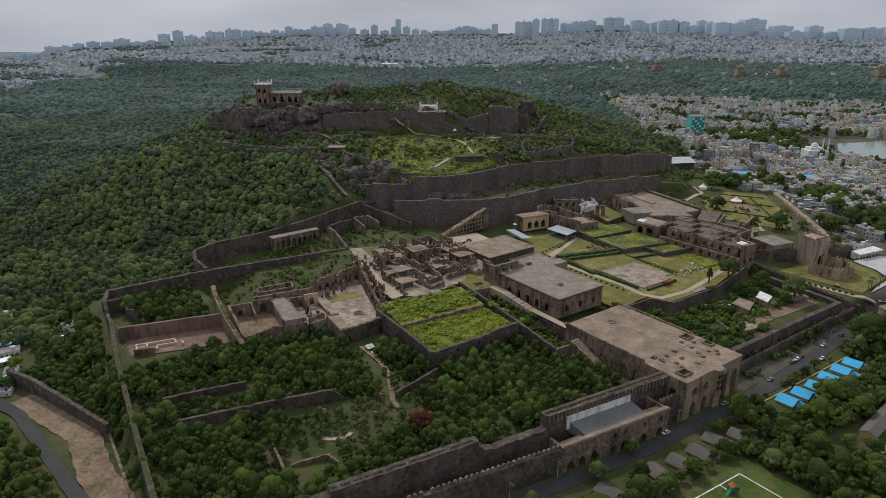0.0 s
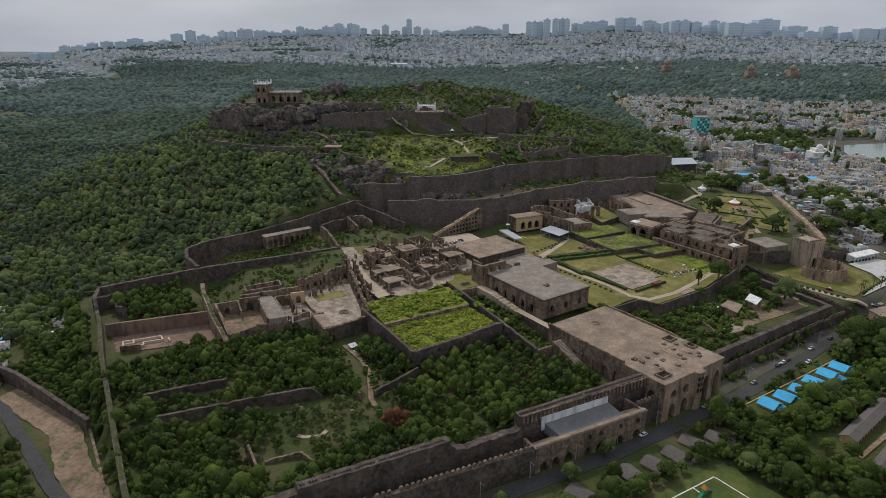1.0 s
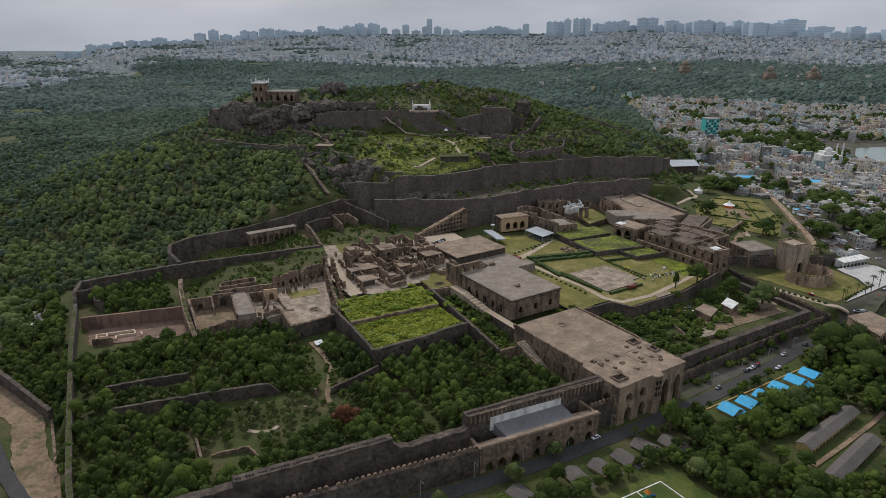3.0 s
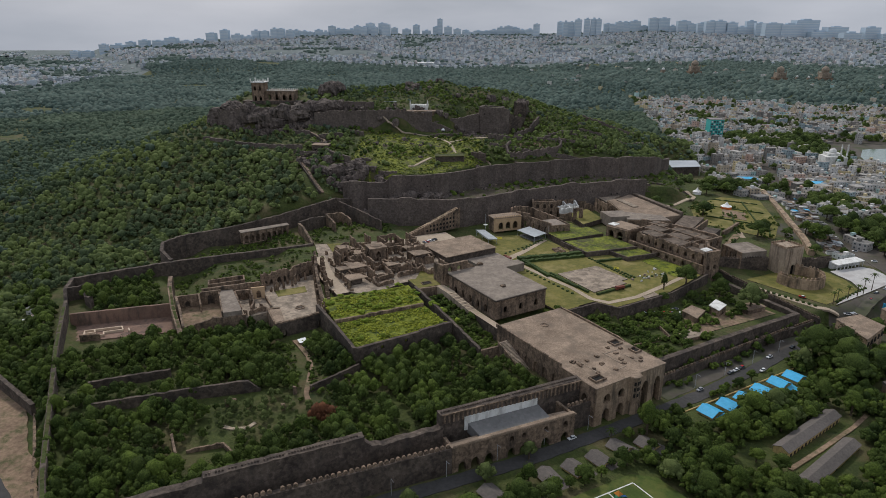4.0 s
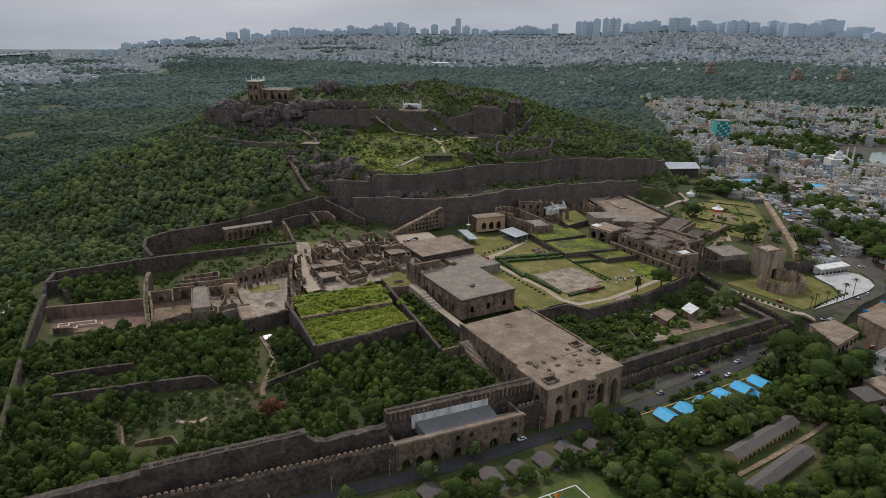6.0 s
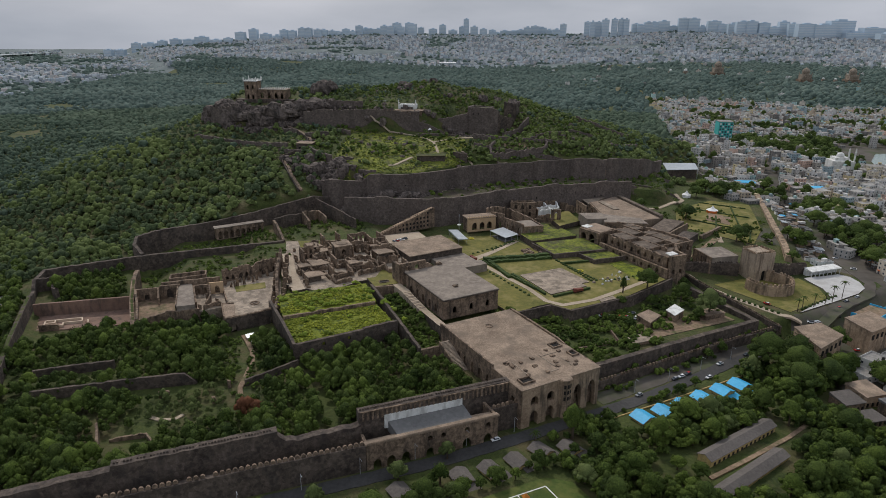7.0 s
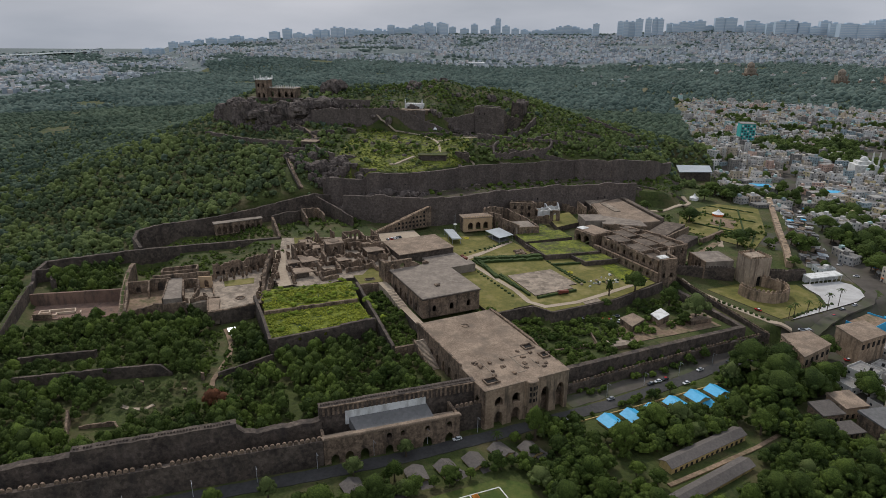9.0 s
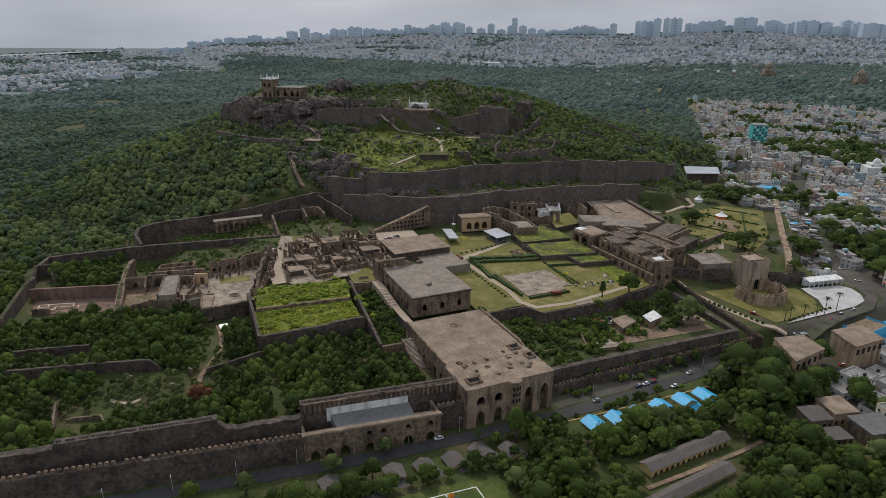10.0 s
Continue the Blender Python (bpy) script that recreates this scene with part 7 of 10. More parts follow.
sheet("path_barrack", [(46, -66), (70, -65.4), (100, -64), (116, -62)], 2.0, SOIL, "sandy track beside the barracks", "path", 0.3)
plate("barrack_lawn", [(42, -60.5), (104, -60), (106, -67), (42, -69)], -23.8, LAWN, "dry grass strip between barracks", "lawn", True, 1)
LZ = -21.8
plate("sports_lawn", [(-54, -30.5), (-13, -33.5), (-5, -41), (-5, -64), (-54, -61)], LZ, PLAYGRASS, "green playing lawn", "lawn", True, 1)
for pts in (((-16.1, -37.9), (-50, -35.4)), ((-16.1, -38.1), (-16.5, -63)), ((-29, -37.2), (-29.2, -40.2))):
    ln = Shape().wall(pts, 0.5, LZ - 0.1, [LZ + 0.06, LZ + 0.06], 0, 5).make("lawn_line", WHITE, None, "white painted line on the green lawn", kind="structure", category="lawn line")
    ln.matrix_basis = pose(112, 257, 0, 0, 0, 36)
# play frame on the lawn
pf = thing("play_slide", -29, -42, LZ, "green and blue play slide with orange roof on the lawn", "slide")
for (p, q) in ((-30, -43), (-28, -43), (-30, -41), (-28, -41)):
    Shape().round(p, q, [(0.14, LZ - 0.1), (0.14, LZ + 3.3)], 8).make("post", PLAYGREEN, pf)
Shape().box(-30.2, -27.8, -43.2, -40.8, LZ + 1.5, LZ + 1.75).make("deck", PLAYGREEN, pf)
Shape().loft([[(-30.3, -43.3, LZ + 3.3), (-27.7, -43.3, LZ + 3.3), (-27.7, -40.7, LZ + 3.3), (-30.3, -40.7, LZ + 3.3)], [(-29.1, -42.1, LZ + 4.6), (-28.9, -42.1, LZ + 4.6), (-28.9, -41.9, LZ + 4.6), (-29.1, -41.9, LZ + 4.6)]]).make("roof", PLAYORANGE, pf, "orange pointed roof")
for (n_, x0, x1, m_, lab) in (("slide", -27.8, -24.4, PLAYBLUE, "blue slide"), ("ramp", -30.2, -32.8, PLAYGREEN, "")):
    Shape().loft([[(x0, -42.6, LZ + 1.6), (x0, -41.4, LZ + 1.6), (x0, -41.4, LZ + 1.8), (x0, -42.6, LZ + 1.8)], [(x1, -42.6, LZ), (x1, -41.4, LZ), (x1, -41.4, LZ + 0.2), (x1, -42.6, LZ + 0.2)]]).make(n_, m_, pf, lab)

for (n_, pl, z0, z1, lab) in (("old_block", [(170, -33), (196, -29.5), (200, -14), (182, -10)], -24, -10, "old plastered block with flat brown roof"), ("old_block", [(213, -35.5), (236, -35.5), (241, -19), (219, -17)], -24, -9.5, "large old block with flat brown roof beside the square")):
    t = thing(n_, pl[0][0], pl[0][1], z0, lab, "building", "old blocks")
    walls = Shape().prism(pl, z0 - 2, z1).make("masonry", PLASTER, t)
    cxm, cym = sum(p[0] for p in pl) / 4, sum(p[1] for p in pl) / 4
    Shape().prism([(cxm + (p - cxm) * 1.03, cym + (q - cym) * 1.03) for p, q in pl], z1, z1 + 0.6).make("roof", ROOF, t)
    for i in range(5):
        s = (i + 0.5) / 5
        p0, p1 = pl[0], pl[1]
        Shape().box(p0[0] + (p1[0] - p0[0]) * s - 0.8, p0[0] + (p1[0] - p0[0]) * s + 0.8, p0[1] + (p1[1] - p0[1]) * s - 0.35, p0[1] + (p1[1] - p0[1]) * s + 0.3, z1 - 5, z1 - 2).make("window", DARK, walls)

# sheds in the yard below the garden
for (pl, z1, m, lab) in (([(114, 34), (127, 38.4), (126.5, 47.5), (115.5, 45.5)], -10.2, ROOF, "low flat-roofed store in the yard"), ([(133, 33), (144, 36), (145.5, 44.5), (134.5, 41)], -9.4, WHITE, "shed with patched white roof in the yard"), ([(90, 22), (104, 20), (105, 28), (91, 30)], -12.2, PAVE, "pale concrete platform in the yard"), ([(152, 26), (166, 24), (167, 32), (153, 34)], -11, ROOF, "small flat-roofed hut in the yard")):
    t = thing("yard_shed", pl[0][0], pl[0][1], -14, lab, "shed", "yard sheds")
    Shape().prism(pl, -15, z1).make("masonry", RUIN, t)
    cxm, cym = sum(p[0] for p in pl) / 4, sum(p[1] for p in pl) / 4
    Shape().prism([(cxm + (p - cxm) * 1.06, cym + (q - cym) * 1.06) for p, q in pl], z1, z1 + 0.35).make("roof", m, t)
plate("yard_floor", [(104, 24), (168, 18), (168, 27), (128, 44), (106, 42)], -13.7, SOIL, "bare trodden yard", "ground", True, 1)
yw = thing("yard_wall", 110, 76, -14, "stone retaining wall below the garden", "wall")
Shape().wall([(46, 76), (74, 75), (79, 62.5), (125, 61.5), (150, 66), (171, 70)], 1.2, -15, [-6.4, -6.2, -6.0, -5.9, -5.8, -5.6], 0.2, 2, 141).make("wall_face", STONE, yw)
Shape().wall([(47, 34), (86, 30), (92, 44)], 0.8, -15, [-12, -12.2, -12], 0.2, 2, 142).make("low_wall", RUIN, yw)

# tents
for (x, y, s, lab, sk) in ((273, 655, 6.5, "white peaked marquee tent", 0), (283, 598, 7.5, "white peaked marquee tent with orange sides", 1)):
    z = gz(x, y)
    t = thing("marquee", x, y, z, lab, "tent", "garden tents", False)
    prof = [(s * 0.72, z + 2.6), (s * 0.62, z + 2.9), (s * 0.28, z + 4.2), (s * 0.1, z + 5.8), (0.05, z + 6.8)]
    Shape().round(x, y, prof, 8).make("canopy", TENT, t)
    Shape().round(x, y, [(s * 0.66, z - 0.4), (s * 0.66, z + 2.6)], 8).make("side_cloth", ORANGE if sk else TENT, t, "orange side cloth" if sk else "")

for (pl, z0, z1, m, lab) in (([(143, -64), (154, -67), (157, -57), (146, -54)], -24, -19.0, TILE, "old house with dark tiled roof"), ([(156, -66), (168, -69), (171, -57), (159, -54)], -24, -17.4, ROOF, "flat-roofed pale house with terrace"), ([(140, -76), (151, -79), (152, -71), (141, -68)], -24, -20.6, TILE, "low shed with dark sheet roof"), ([(155, -84), (170, -88), (172, -75), (157, -71)], -24, -16.6, CONCRETE, "grey unfinished cement house")):
    t = thing("lane_house", pl[0][0], pl[0][1], z0, lab, "house", "lane houses")
    Shape().prism(pl, z0 - 1, z1).make("masonry", PLASTER if m is ROOF else RUIN, t)
    cxm, cym = sum(q[0] for q in pl) / 4, sum(q[1] for q in pl) / 4
    Shape().prism([(cxm + (q - cxm) * 1.06, cym + (r - cym) * 1.06) for q, r in pl], z1, z1 + 0.5, 0, [z1 + 0.4, z1 + 0.4, z1 + 1.3, z1 + 1.3]).make("roof", m, t)
    for k in range(4):
        f_ = (k + 0.5) / 4
        qx, qy = pl[0][0] + (pl[1][0] - pl[0][0]) * f_, pl[0][1] + (pl[1][1] - pl[0][1]) * f_
        Shape().box(qx - 0.6, qx + 0.6, qy - 0.3, qy + 0.3, z0 + 1.2, z0 + 3.2).make("window", DARK, t)
TARP = [BLUE, SHEET, TENT, ORANGE, TILE, BLUE, WHITE]
rs4 = random.Random(61)
for i in range(64):
    if i < 26:
        a_, b_ = rs4.uniform(206, 262), rs4.uniform(-8, 2)
        if (220 < a_ < 258 and b_ < 6) or a_ < 212:
            a_, b_ = rs4.uniform(258, 300), rs4.uniform(-22, -6)
    else:
        f_ = rs4.random()
        a_, b_ = 322 + 170 * f_ + rs4.choice((-9, 9)) * 0.8, 8 + 206 * f_ ** 1.15 + rs4.choice((-7, 7)) * 0.4
    x, y = W(a_, b_)
    z = gz(x, y)
    m_ = rs4.choice(TARP)
    st_ = thing("market_stall", x, y, z, "small street stall under a sheet awning", "stall", "street stalls", None, "", rs4.uniform(0, 180))
    w_, d_ = rs4.uniform(2, 4), rs4.uniform(2, 3.2)
    Shape().prism([(-w_ / 2, -d_ / 2), (w_ / 2, -d_ / 2), (w_ / 2, d_ / 2), (-w_ / 2, d_ / 2)], 2.3, 2.5, 0, [2.4, 2.4, 2.9, 2.9]).make("awning", m_, st_)
    Shape().box(-w_ / 2 + 0.3, w_ / 2 - 0.3, -d_ / 2 + 0.3, d_ / 2 - 0.3, -0.5, 1.0).make("counter", TILE, st_)
    for (u, v) in ((-1, -1), (1, -1), (1, 1), (-1, 1)):
        Shape().round(u * (w_ / 2 - 0.15), v * (d_ / 2 - 0.15), [(0.06, -0.6), (0.06, 2.4)], 4).make("post", METAL, st_)
for i in range(84):
    f_, u_ = rs4.uniform(0.02, 1.1), rs4.uniform(0.2, 0.8)
    a_, b_ = (1 - u_) * (293 + 116 * f_) + u_ * (327 + 95 * f_), (1 - u_) * (63 + 110 * f_) + u_ * (50 + 100 * f_)
    x, y = W(a_, b_)
    st_ = thing("shanty", x, y, gz(x, y), "low shack with a patched sheet roof", "shack", "street shacks", None, "", 36 + rs4.choice((45, 50, 135)))
    w_, d_, h_ = rs4.uniform(3, 7), rs4.uniform(3, 5), rs4.uniform(2.2, 3.0)
    Shape().box(-w_ / 2, w_ / 2, -d_ / 2, d_ / 2, -1, h_).make("masonry", rs4.choice((PLASTER, CONCRETE, WHITE)), st_)
    Shape().prism([(-w_ / 2 - 0.4, -d_ / 2 - 0.4), (w_ / 2 + 0.4, -d_ / 2 - 0.4), (w_ / 2 + 0.4, d_ / 2 + 0.4), (-w_ / 2 - 0.4, d_ / 2 + 0.4)], h_ + 0.02, h_ + 0.15, 0, [h_ + 0.15, h_ + 0.15, h_ + 0.7, h_ + 0.7]).make("roof", rs4.choice((SHEET, TILE, TILE, CONCRETE, CONCRETE, WHITE, ROOF, BLUE if i % 3 == 0 else TILE)), st_)
    Shape().box(-0.5, 0.5, -d_ / 2 - 0.06, -d_ / 2 + 0.05, 0, 1.9).make("door", DARK, st_)
for (p, q) in (((296, 104), (330, 128)), ((284, 126), (330, 164)), ((318, 118), (300, 168)), ((306, 176), (336, 190)), ((352, 146), (330, 196)), ((376, 168), (356, 204)), ((300, 112), (372, 182))):
    hg = thing("hedge", p[0], p[1], -9, "clipped hedge of the formal garden", "hedge", "garden hedges")
    Shape().wall([p, q], 1.2, -9.2, [-7.8, -7.8], 0.5, 0.9, p[0]).make("foliage", HEDGE, hg)
# clipped shrubs and hedges of the garden
S = Shape()
for (p, q, w_) in (((81, 90), (82.5, 128), 1.6), ((83, 84.5), (112, 84), 1.4), ((126, 128), (168, 118), 1.6)):
    n_ = int(math.hypot(q[0] - p[0], q[1] - p[1]) / 1.5)
    d = math.hypot(q[0] - p[0], q[1] - p[1])
    ux, uy = (q[0] - p[0]) / d, (q[1] - p[1]) / d
    hg = thing("hedge", p[0], p[1], -7, "clipped green garden hedge", "hedge", "garden hedges")
    S = Shape()
    S.wall([p, q], w_, -7, [-5.5, -5.5], 0.35, 0.8, p[0])
    S.make("foliage", HEDGE, hg)
for (p, q, w_, h_) in (((77.5, 124), (82, 158), 2.6, 1.8), ((80, 160.5), (128, 146), 3.4, 2.4), ((82, 155), (126, 141.5), 2.6, 1.6), ((80.6, 100), (78.8, 160), 1.2, 1.2)):
    hg = thing("hedge", p[0], p[1], -7, "thick untrimmed garden hedge", "hedge", "garden hedges")
    Shape().wall([p, q], w_, -7, [-6.8 + h_, -6.8 + h_], 0.6, 0.7, q[0]).make("foliage", HEDGE, hg)
shrub = None
for (p, q, k) in (((126, 92), (126, 128), 13), ((129, 90), (168, 84), 11), ((71.5, 92), (72, 164), 16), ((97, 176), (124, 187), 8), ((122, 90), (127, 138), 16), ((79, 176), (126, 186), 10), ((200, 10), (192, 60), 14), ((216, 8), (258, 10), 10), ((214, 92), (262, 112), 16)):
    for i in range(k):
        s = (i + 0.5) / k
        a_, b_ = p[0] + (q[0] - p[0]) * s, p[1] + (q[1] - p[1]) * s
        x, y = W(a_, b_)
        if shrub is None:
            me = boulder(rk, 0.8, 0.8, 0.9, 0.25)
            me.materials.clear()
            me.materials.append(HEDGE)
            shrub = me
        o = new("shrub", shrub)
        o.matrix_basis = pose(x, y, max(gz(x, y), fz(a_, b_)) + 0.7, 0, 0, i * 40) @ Matrix.Diagonal((1 + 0.2 * math.sin(i), 1, 1, 1))
        tagged(o, "clipped round garden shrub beside the path", "shrub", "garden shrubs")
FLOWER = material("yellow_flowers", (0.16, 0.17, 0.02), (0.42, 0.36, 0.03), 1.0, bump=0.4)
for (fa, fb_, fr) in ((92, 158, 2.6), (128, 112, 2.4), (99, 208, 2.2)):
    fb = thing("flower_ring", fa, fb_, -6.8, "ring of yellow flowers in the lawn", "flower bed", "flower rings")
    Shape().round(fa, fb_, [(fr, -6.9), (fr, -6.4), (fr - 1.2, -6.4), (fr - 1.2, -6.9)], 14).make("bed", FLOWER, fb)
REDDISH = material("rust_red_paint", (0.13, 0.035, 0.022), (0.20, 0.06, 0.04), 0.8, rough=0.6, bump=0.1)
for (ta_, tb_, tr_) in ((74.6, 166, 4), (101.5, 83.5, 82), (139.5, 196.5, 70)):
    x, y = W(ta_, tb_)
    lo = thing("lorry", x, y, -6.7, "small rust-red lorry parked on the garden path", "lorry", "lorries", None, "", 36 + tr_)
    Shape().box(-1.15, 1.15, -3.6, 1.2, 0.9, 2.3).make("cargo_bed", REDDISH, lo)
    cab = Shape().loft([[(-1.1, 1.35, 0.6), (1.1, 1.35, 0.6), (1.1, 3.3, 0.6), (-1.1, 3.3, 0.6)], [(-1.1, 1.35, 1.6), (1.1, 1.35, 1.6), (1.1, 3.3, 1.5), (-1.1, 3.3, 1.5)], [(-1.0, 1.4, 2.6), (1.0, 1.4, 2.6), (1.0, 2.9, 2.6), (-1.0, 2.9, 2.6)]]).make("cab", REDDISH, lo)
    Shape().box(-0.9, 0.9, 3.02, 3.16, 1.65, 2.4).make("windscreen", GLASS, cab)
    Shape().box(-0.9, 0.9, -3.5, 3.2, 0.5, 0.9).make("chassis", RUBBER, lo)
    for sx in (-0.95, 0.95):
        for sy in (-2.4, 2.3):
            Shape().loft([[(sx + e, sy + 0.45 * math.cos(k), 0.45 + 0.45 * math.sin(k)) for k in np.linspace(0, 2 * math.pi, 11)[:-1]] for e in (-0.14, 0.14)]).make("wheel", RUBBER, lo)
rg = random.Random(88)
for i in range(26):
    a_, b_ = rg.uniform(121, 150), rg.uniform(84, 97)
    x, y = W(a_, b_)
    st_ = thing("stone_block", x, y, -6.85, "loose pale carved stone lying on the lawn", "stone", "loose carved stones", None, "", rg.uniform(0, 180))
    w_, h_ = rg.uniform(0.4, 1.1), rg.uniform(0.4, 1.3)
    Shape().loft([[(-w_, -w_ * 0.6, 0), (w_, -w_ * 0.6, 0), (w_, w_ * 0.6, 0), (-w_, w_ * 0.6, 0)], [(-w_ * 0.85, -w_ * 0.5, h_), (w_ * 0.8, -w_ * 0.5, h_ * 0.9), (w_ * 0.8, w_ * 0.5, h_), (-w_ * 0.85, w_ * 0.5, h_)]]).make("block", WHITE if i % 3 else PAVE, st_)
for i in range(20):
    a_, b_ = rg.uniform(115, 128), rg.uniform(150, 166)
    x, y = W(a_, b_)
    st_ = thing("stone_block", x, y, -6.85, "tumbled masonry block below the grassy terrace", "stone", "tumbled blocks", None, "", rg.uniform(0, 180))
    w_, h_ = rg.uniform(0.7, 2.2), rg.uniform(0.5, 1.9)
    Shape().loft([[(-w_, -w_ * 0.6, -0.2), (w_, -w_ * 0.6, -0.2), (w_, w_ * 0.6, -0.2), (-w_, w_ * 0.6, -0.2)], [(-w_ * 0.8, -w_ * 0.5, h_), (w_ * 0.7, -w_ * 0.5, h_ * 0.7), (w_ * 0.8, w_ * 0.5, h_), (-w_ * 0.85, w_ * 0.5, h_ * 0.8)]]).make("block", RUIN, st_)

# cars and small lorries
CAR = thing("car", 0, 0, 0, "parked car on the asphalt", "car", "cars", None)
S = Shape()
S.loft([[(-0.82, -2.0, 0.35), (0.82, -2.0, 0.35), (0.82, 2.0, 0.35), (-0.82, 2.0, 0.35)], [(-0.85, -2.05, 0.6), (0.85, -2.05, 0.6), (0.85, 2.05, 0.6), (-0.85, 2.05, 0.6)], [(-0.8, -2.0, 0.9), (0.8, -2.0, 0.9), (0.8, 2.0, 0.85), (-0.8, 2.0, 0.85)]])
S.make("body", CARPAINT, CAR)
Shape().loft([[(-0.76, -1.6, 0.9), (0.76, -1.6, 0.9), (0.76, 1.0, 0.9), (-0.76, 1.0, 0.9)], [(-0.62, -1.25, 1.4), (0.62, -1.25, 1.4), (0.62, 0.4, 1.4), (-0.62, 0.4, 1.4)]]).make("cabin", GLASS, CAR, "dark glazed cabin")
Shape().box(-0.6, 0.6, -1.2, 0.35, 1.4, 1.46).make("roof", CARPAINT, CAR)
for sx in (-0.8, 0.8):
    for sy in (-1.3, 1.3):
        w = Shape()
        w.loft([[(sx - 0.1, sy + 0.32 * math.cos(k), 0.32 + 0.32 * math.sin(k)) for k in np.linspace(0, 2 * math.pi, 11)[:-1]], [(sx + 0.1, sy + 0.32 * math.cos(k), 0.32 + 0.32 * math.sin(k)) for k in np.linspace(0, 2 * math.pi, 11)[:-1]]]).make("wheel", RUBBER, CAR)
CAR.matrix_basis = pose(*W(0, -5.4), -23.7, 0, 0, 36 + 88)
spots = [(-17, -3.2, 86), (26, -5.4, 90), (94, -4.2, 90), (99, -4.0, 90), (104, -3.8, 92), (128, -4.6, 90), (150, -4.6, 92), (34, -12, 90), (66, -6.6, 90), (214, -30, 60), (218, -31, 60), (206, 24, 10), (212, -2, 40), (111, -11.6, 92), (112, 52, 20), (120, 54, 70), (236, -4, 60), (243, 0, 80), (255, 2.4, 85), (268, 3, 95), (222, -30, 10), (228, -42, 50), (206, -44, 30), (212, -46, 32), (318, 34, 40), (330, 54, 60), (342, 76, 50), (356, 92, 48), (388, 122, 50)]
for (a_, b_, r_) in spots:
    copy_thing(CAR, pose(*W(a_, b_), fz(a_, b_) + 0.28, 0, 0, 36 + r_))
for i in range(5):
    copy_thing(CAR, pose(*W(38 + 2.6 * i, 221 + 0.5 * i), -3.6, 0, 0, 36 + 5))
for i in range(5):
    copy_thing(CAR, pose(*W(101 + 4 * i, 60 - 3 * i), fz(101 + 4 * i, 60 - 3 * i) + 0.1, 0, 0, 36 + 40 + i * 20))
plate("car_court", [(32, 214), (64, 210), (66, 236), (34, 240)], -3.75, PATHM, "earth court used for parking", "ground", True, 4)
lamp = None
for i in range(13):
    a_ = -150 + 24 * i
    b_ = 10.5 - 0.085 * (a_ + 150) if a_ < 10 else -3.6
    if -6 < a_ < 48:
        continue
    x, y = W(a_, b_)
    if lamp is None:
        lamp = thing("street_lamp", x, y, gz(x, y), "thin grey street lamp pole beside the road", "street lamp", "street lamps", None, "", 36)
        Shape().round(0, 0, [(0.14, -0.3), (0.08, 8.0)], 6).make("pole", METAL, lamp)
        arm = Shape().box(-0.06, 0.06, -1.8, 0, 7.9, 8.0).make("arm", METAL, lamp)
        Shape().box(-0.12, 0.12, -2.2, -1.8, 7.86, 7.98).make("lamp_head", METAL, arm)
    else:
        copy_thing(lamp, pose(x, y, gz(x, y), 0, 0, 36))

# ---- town ----
sheet("road_town", [(210, -8), (232, -3), (251, 0), (280, 2), (300, 12), (312, 30), (324, 46), (336, 71), (381, 118), (420, 150), (455, 182), (486, 208), (523, 236), (600, 298), (657, 346)], 7.0, TOWNGROUND, "busy grey town street", "road", 0.3)
sheet("wall_walk", [(272, 112), (300, 140), (348, 152)], 4, PATHM, "broad pale walk in the gardens", "path", 0.3)
ge = thing("garden_wall", 315, 90, -14, "pale garden wall along the town street", "wall")
Shape().wall([(290, 66), (312, 86), (340, 113), (361, 132), (407, 173), (464, 220)], 4.6, -24, [-8.5, -6.8, -6.2, -6.2, -8, -14], 0.2, 4, 151).make("wall_face", PLASTER, ge)
plate("tent_garden", [(290, 96), (330, 118), (352, 138), (392, 176), (372, 205), (318, 200), (276, 160)], -8.6, LAWN, "formal garden lawn with paths", "lawn", True, 2)
plate("tent_garden_bed", [(318, 140), (340, 156), (334, 176), (312, 160)], -8.4, SOIL, "reddish gravel beds in the formal garden", "path", True, 2)
fh = thing("market_shed", 302, 810, -22, "large open shed with pale sheet roof", "shed", "", False)
SHED = [(281, 790), (320, 798), (323, 829), (283, 825)]
Shape().prism([(302 + (p - 302) * 0.9, 810 + (q - 810) * 0.9) for p, q in SHED], -24, -9.6).make("masonry", STONE, fh)
Shape().prism(SHED, -9.6, -9.2, 0, [-9.2, -9.2, -7.6, -7.6]).make("roof", SHEET, fh, "pale corrugated sheet roof")
for (p, q) in SHED:
    Shape().round(302 + (p - 302) * 0.96, 810 + (q - 810) * 0.96, [(0.3, -24), (0.3, -9.4)], 6).make("post", METAL, fh)
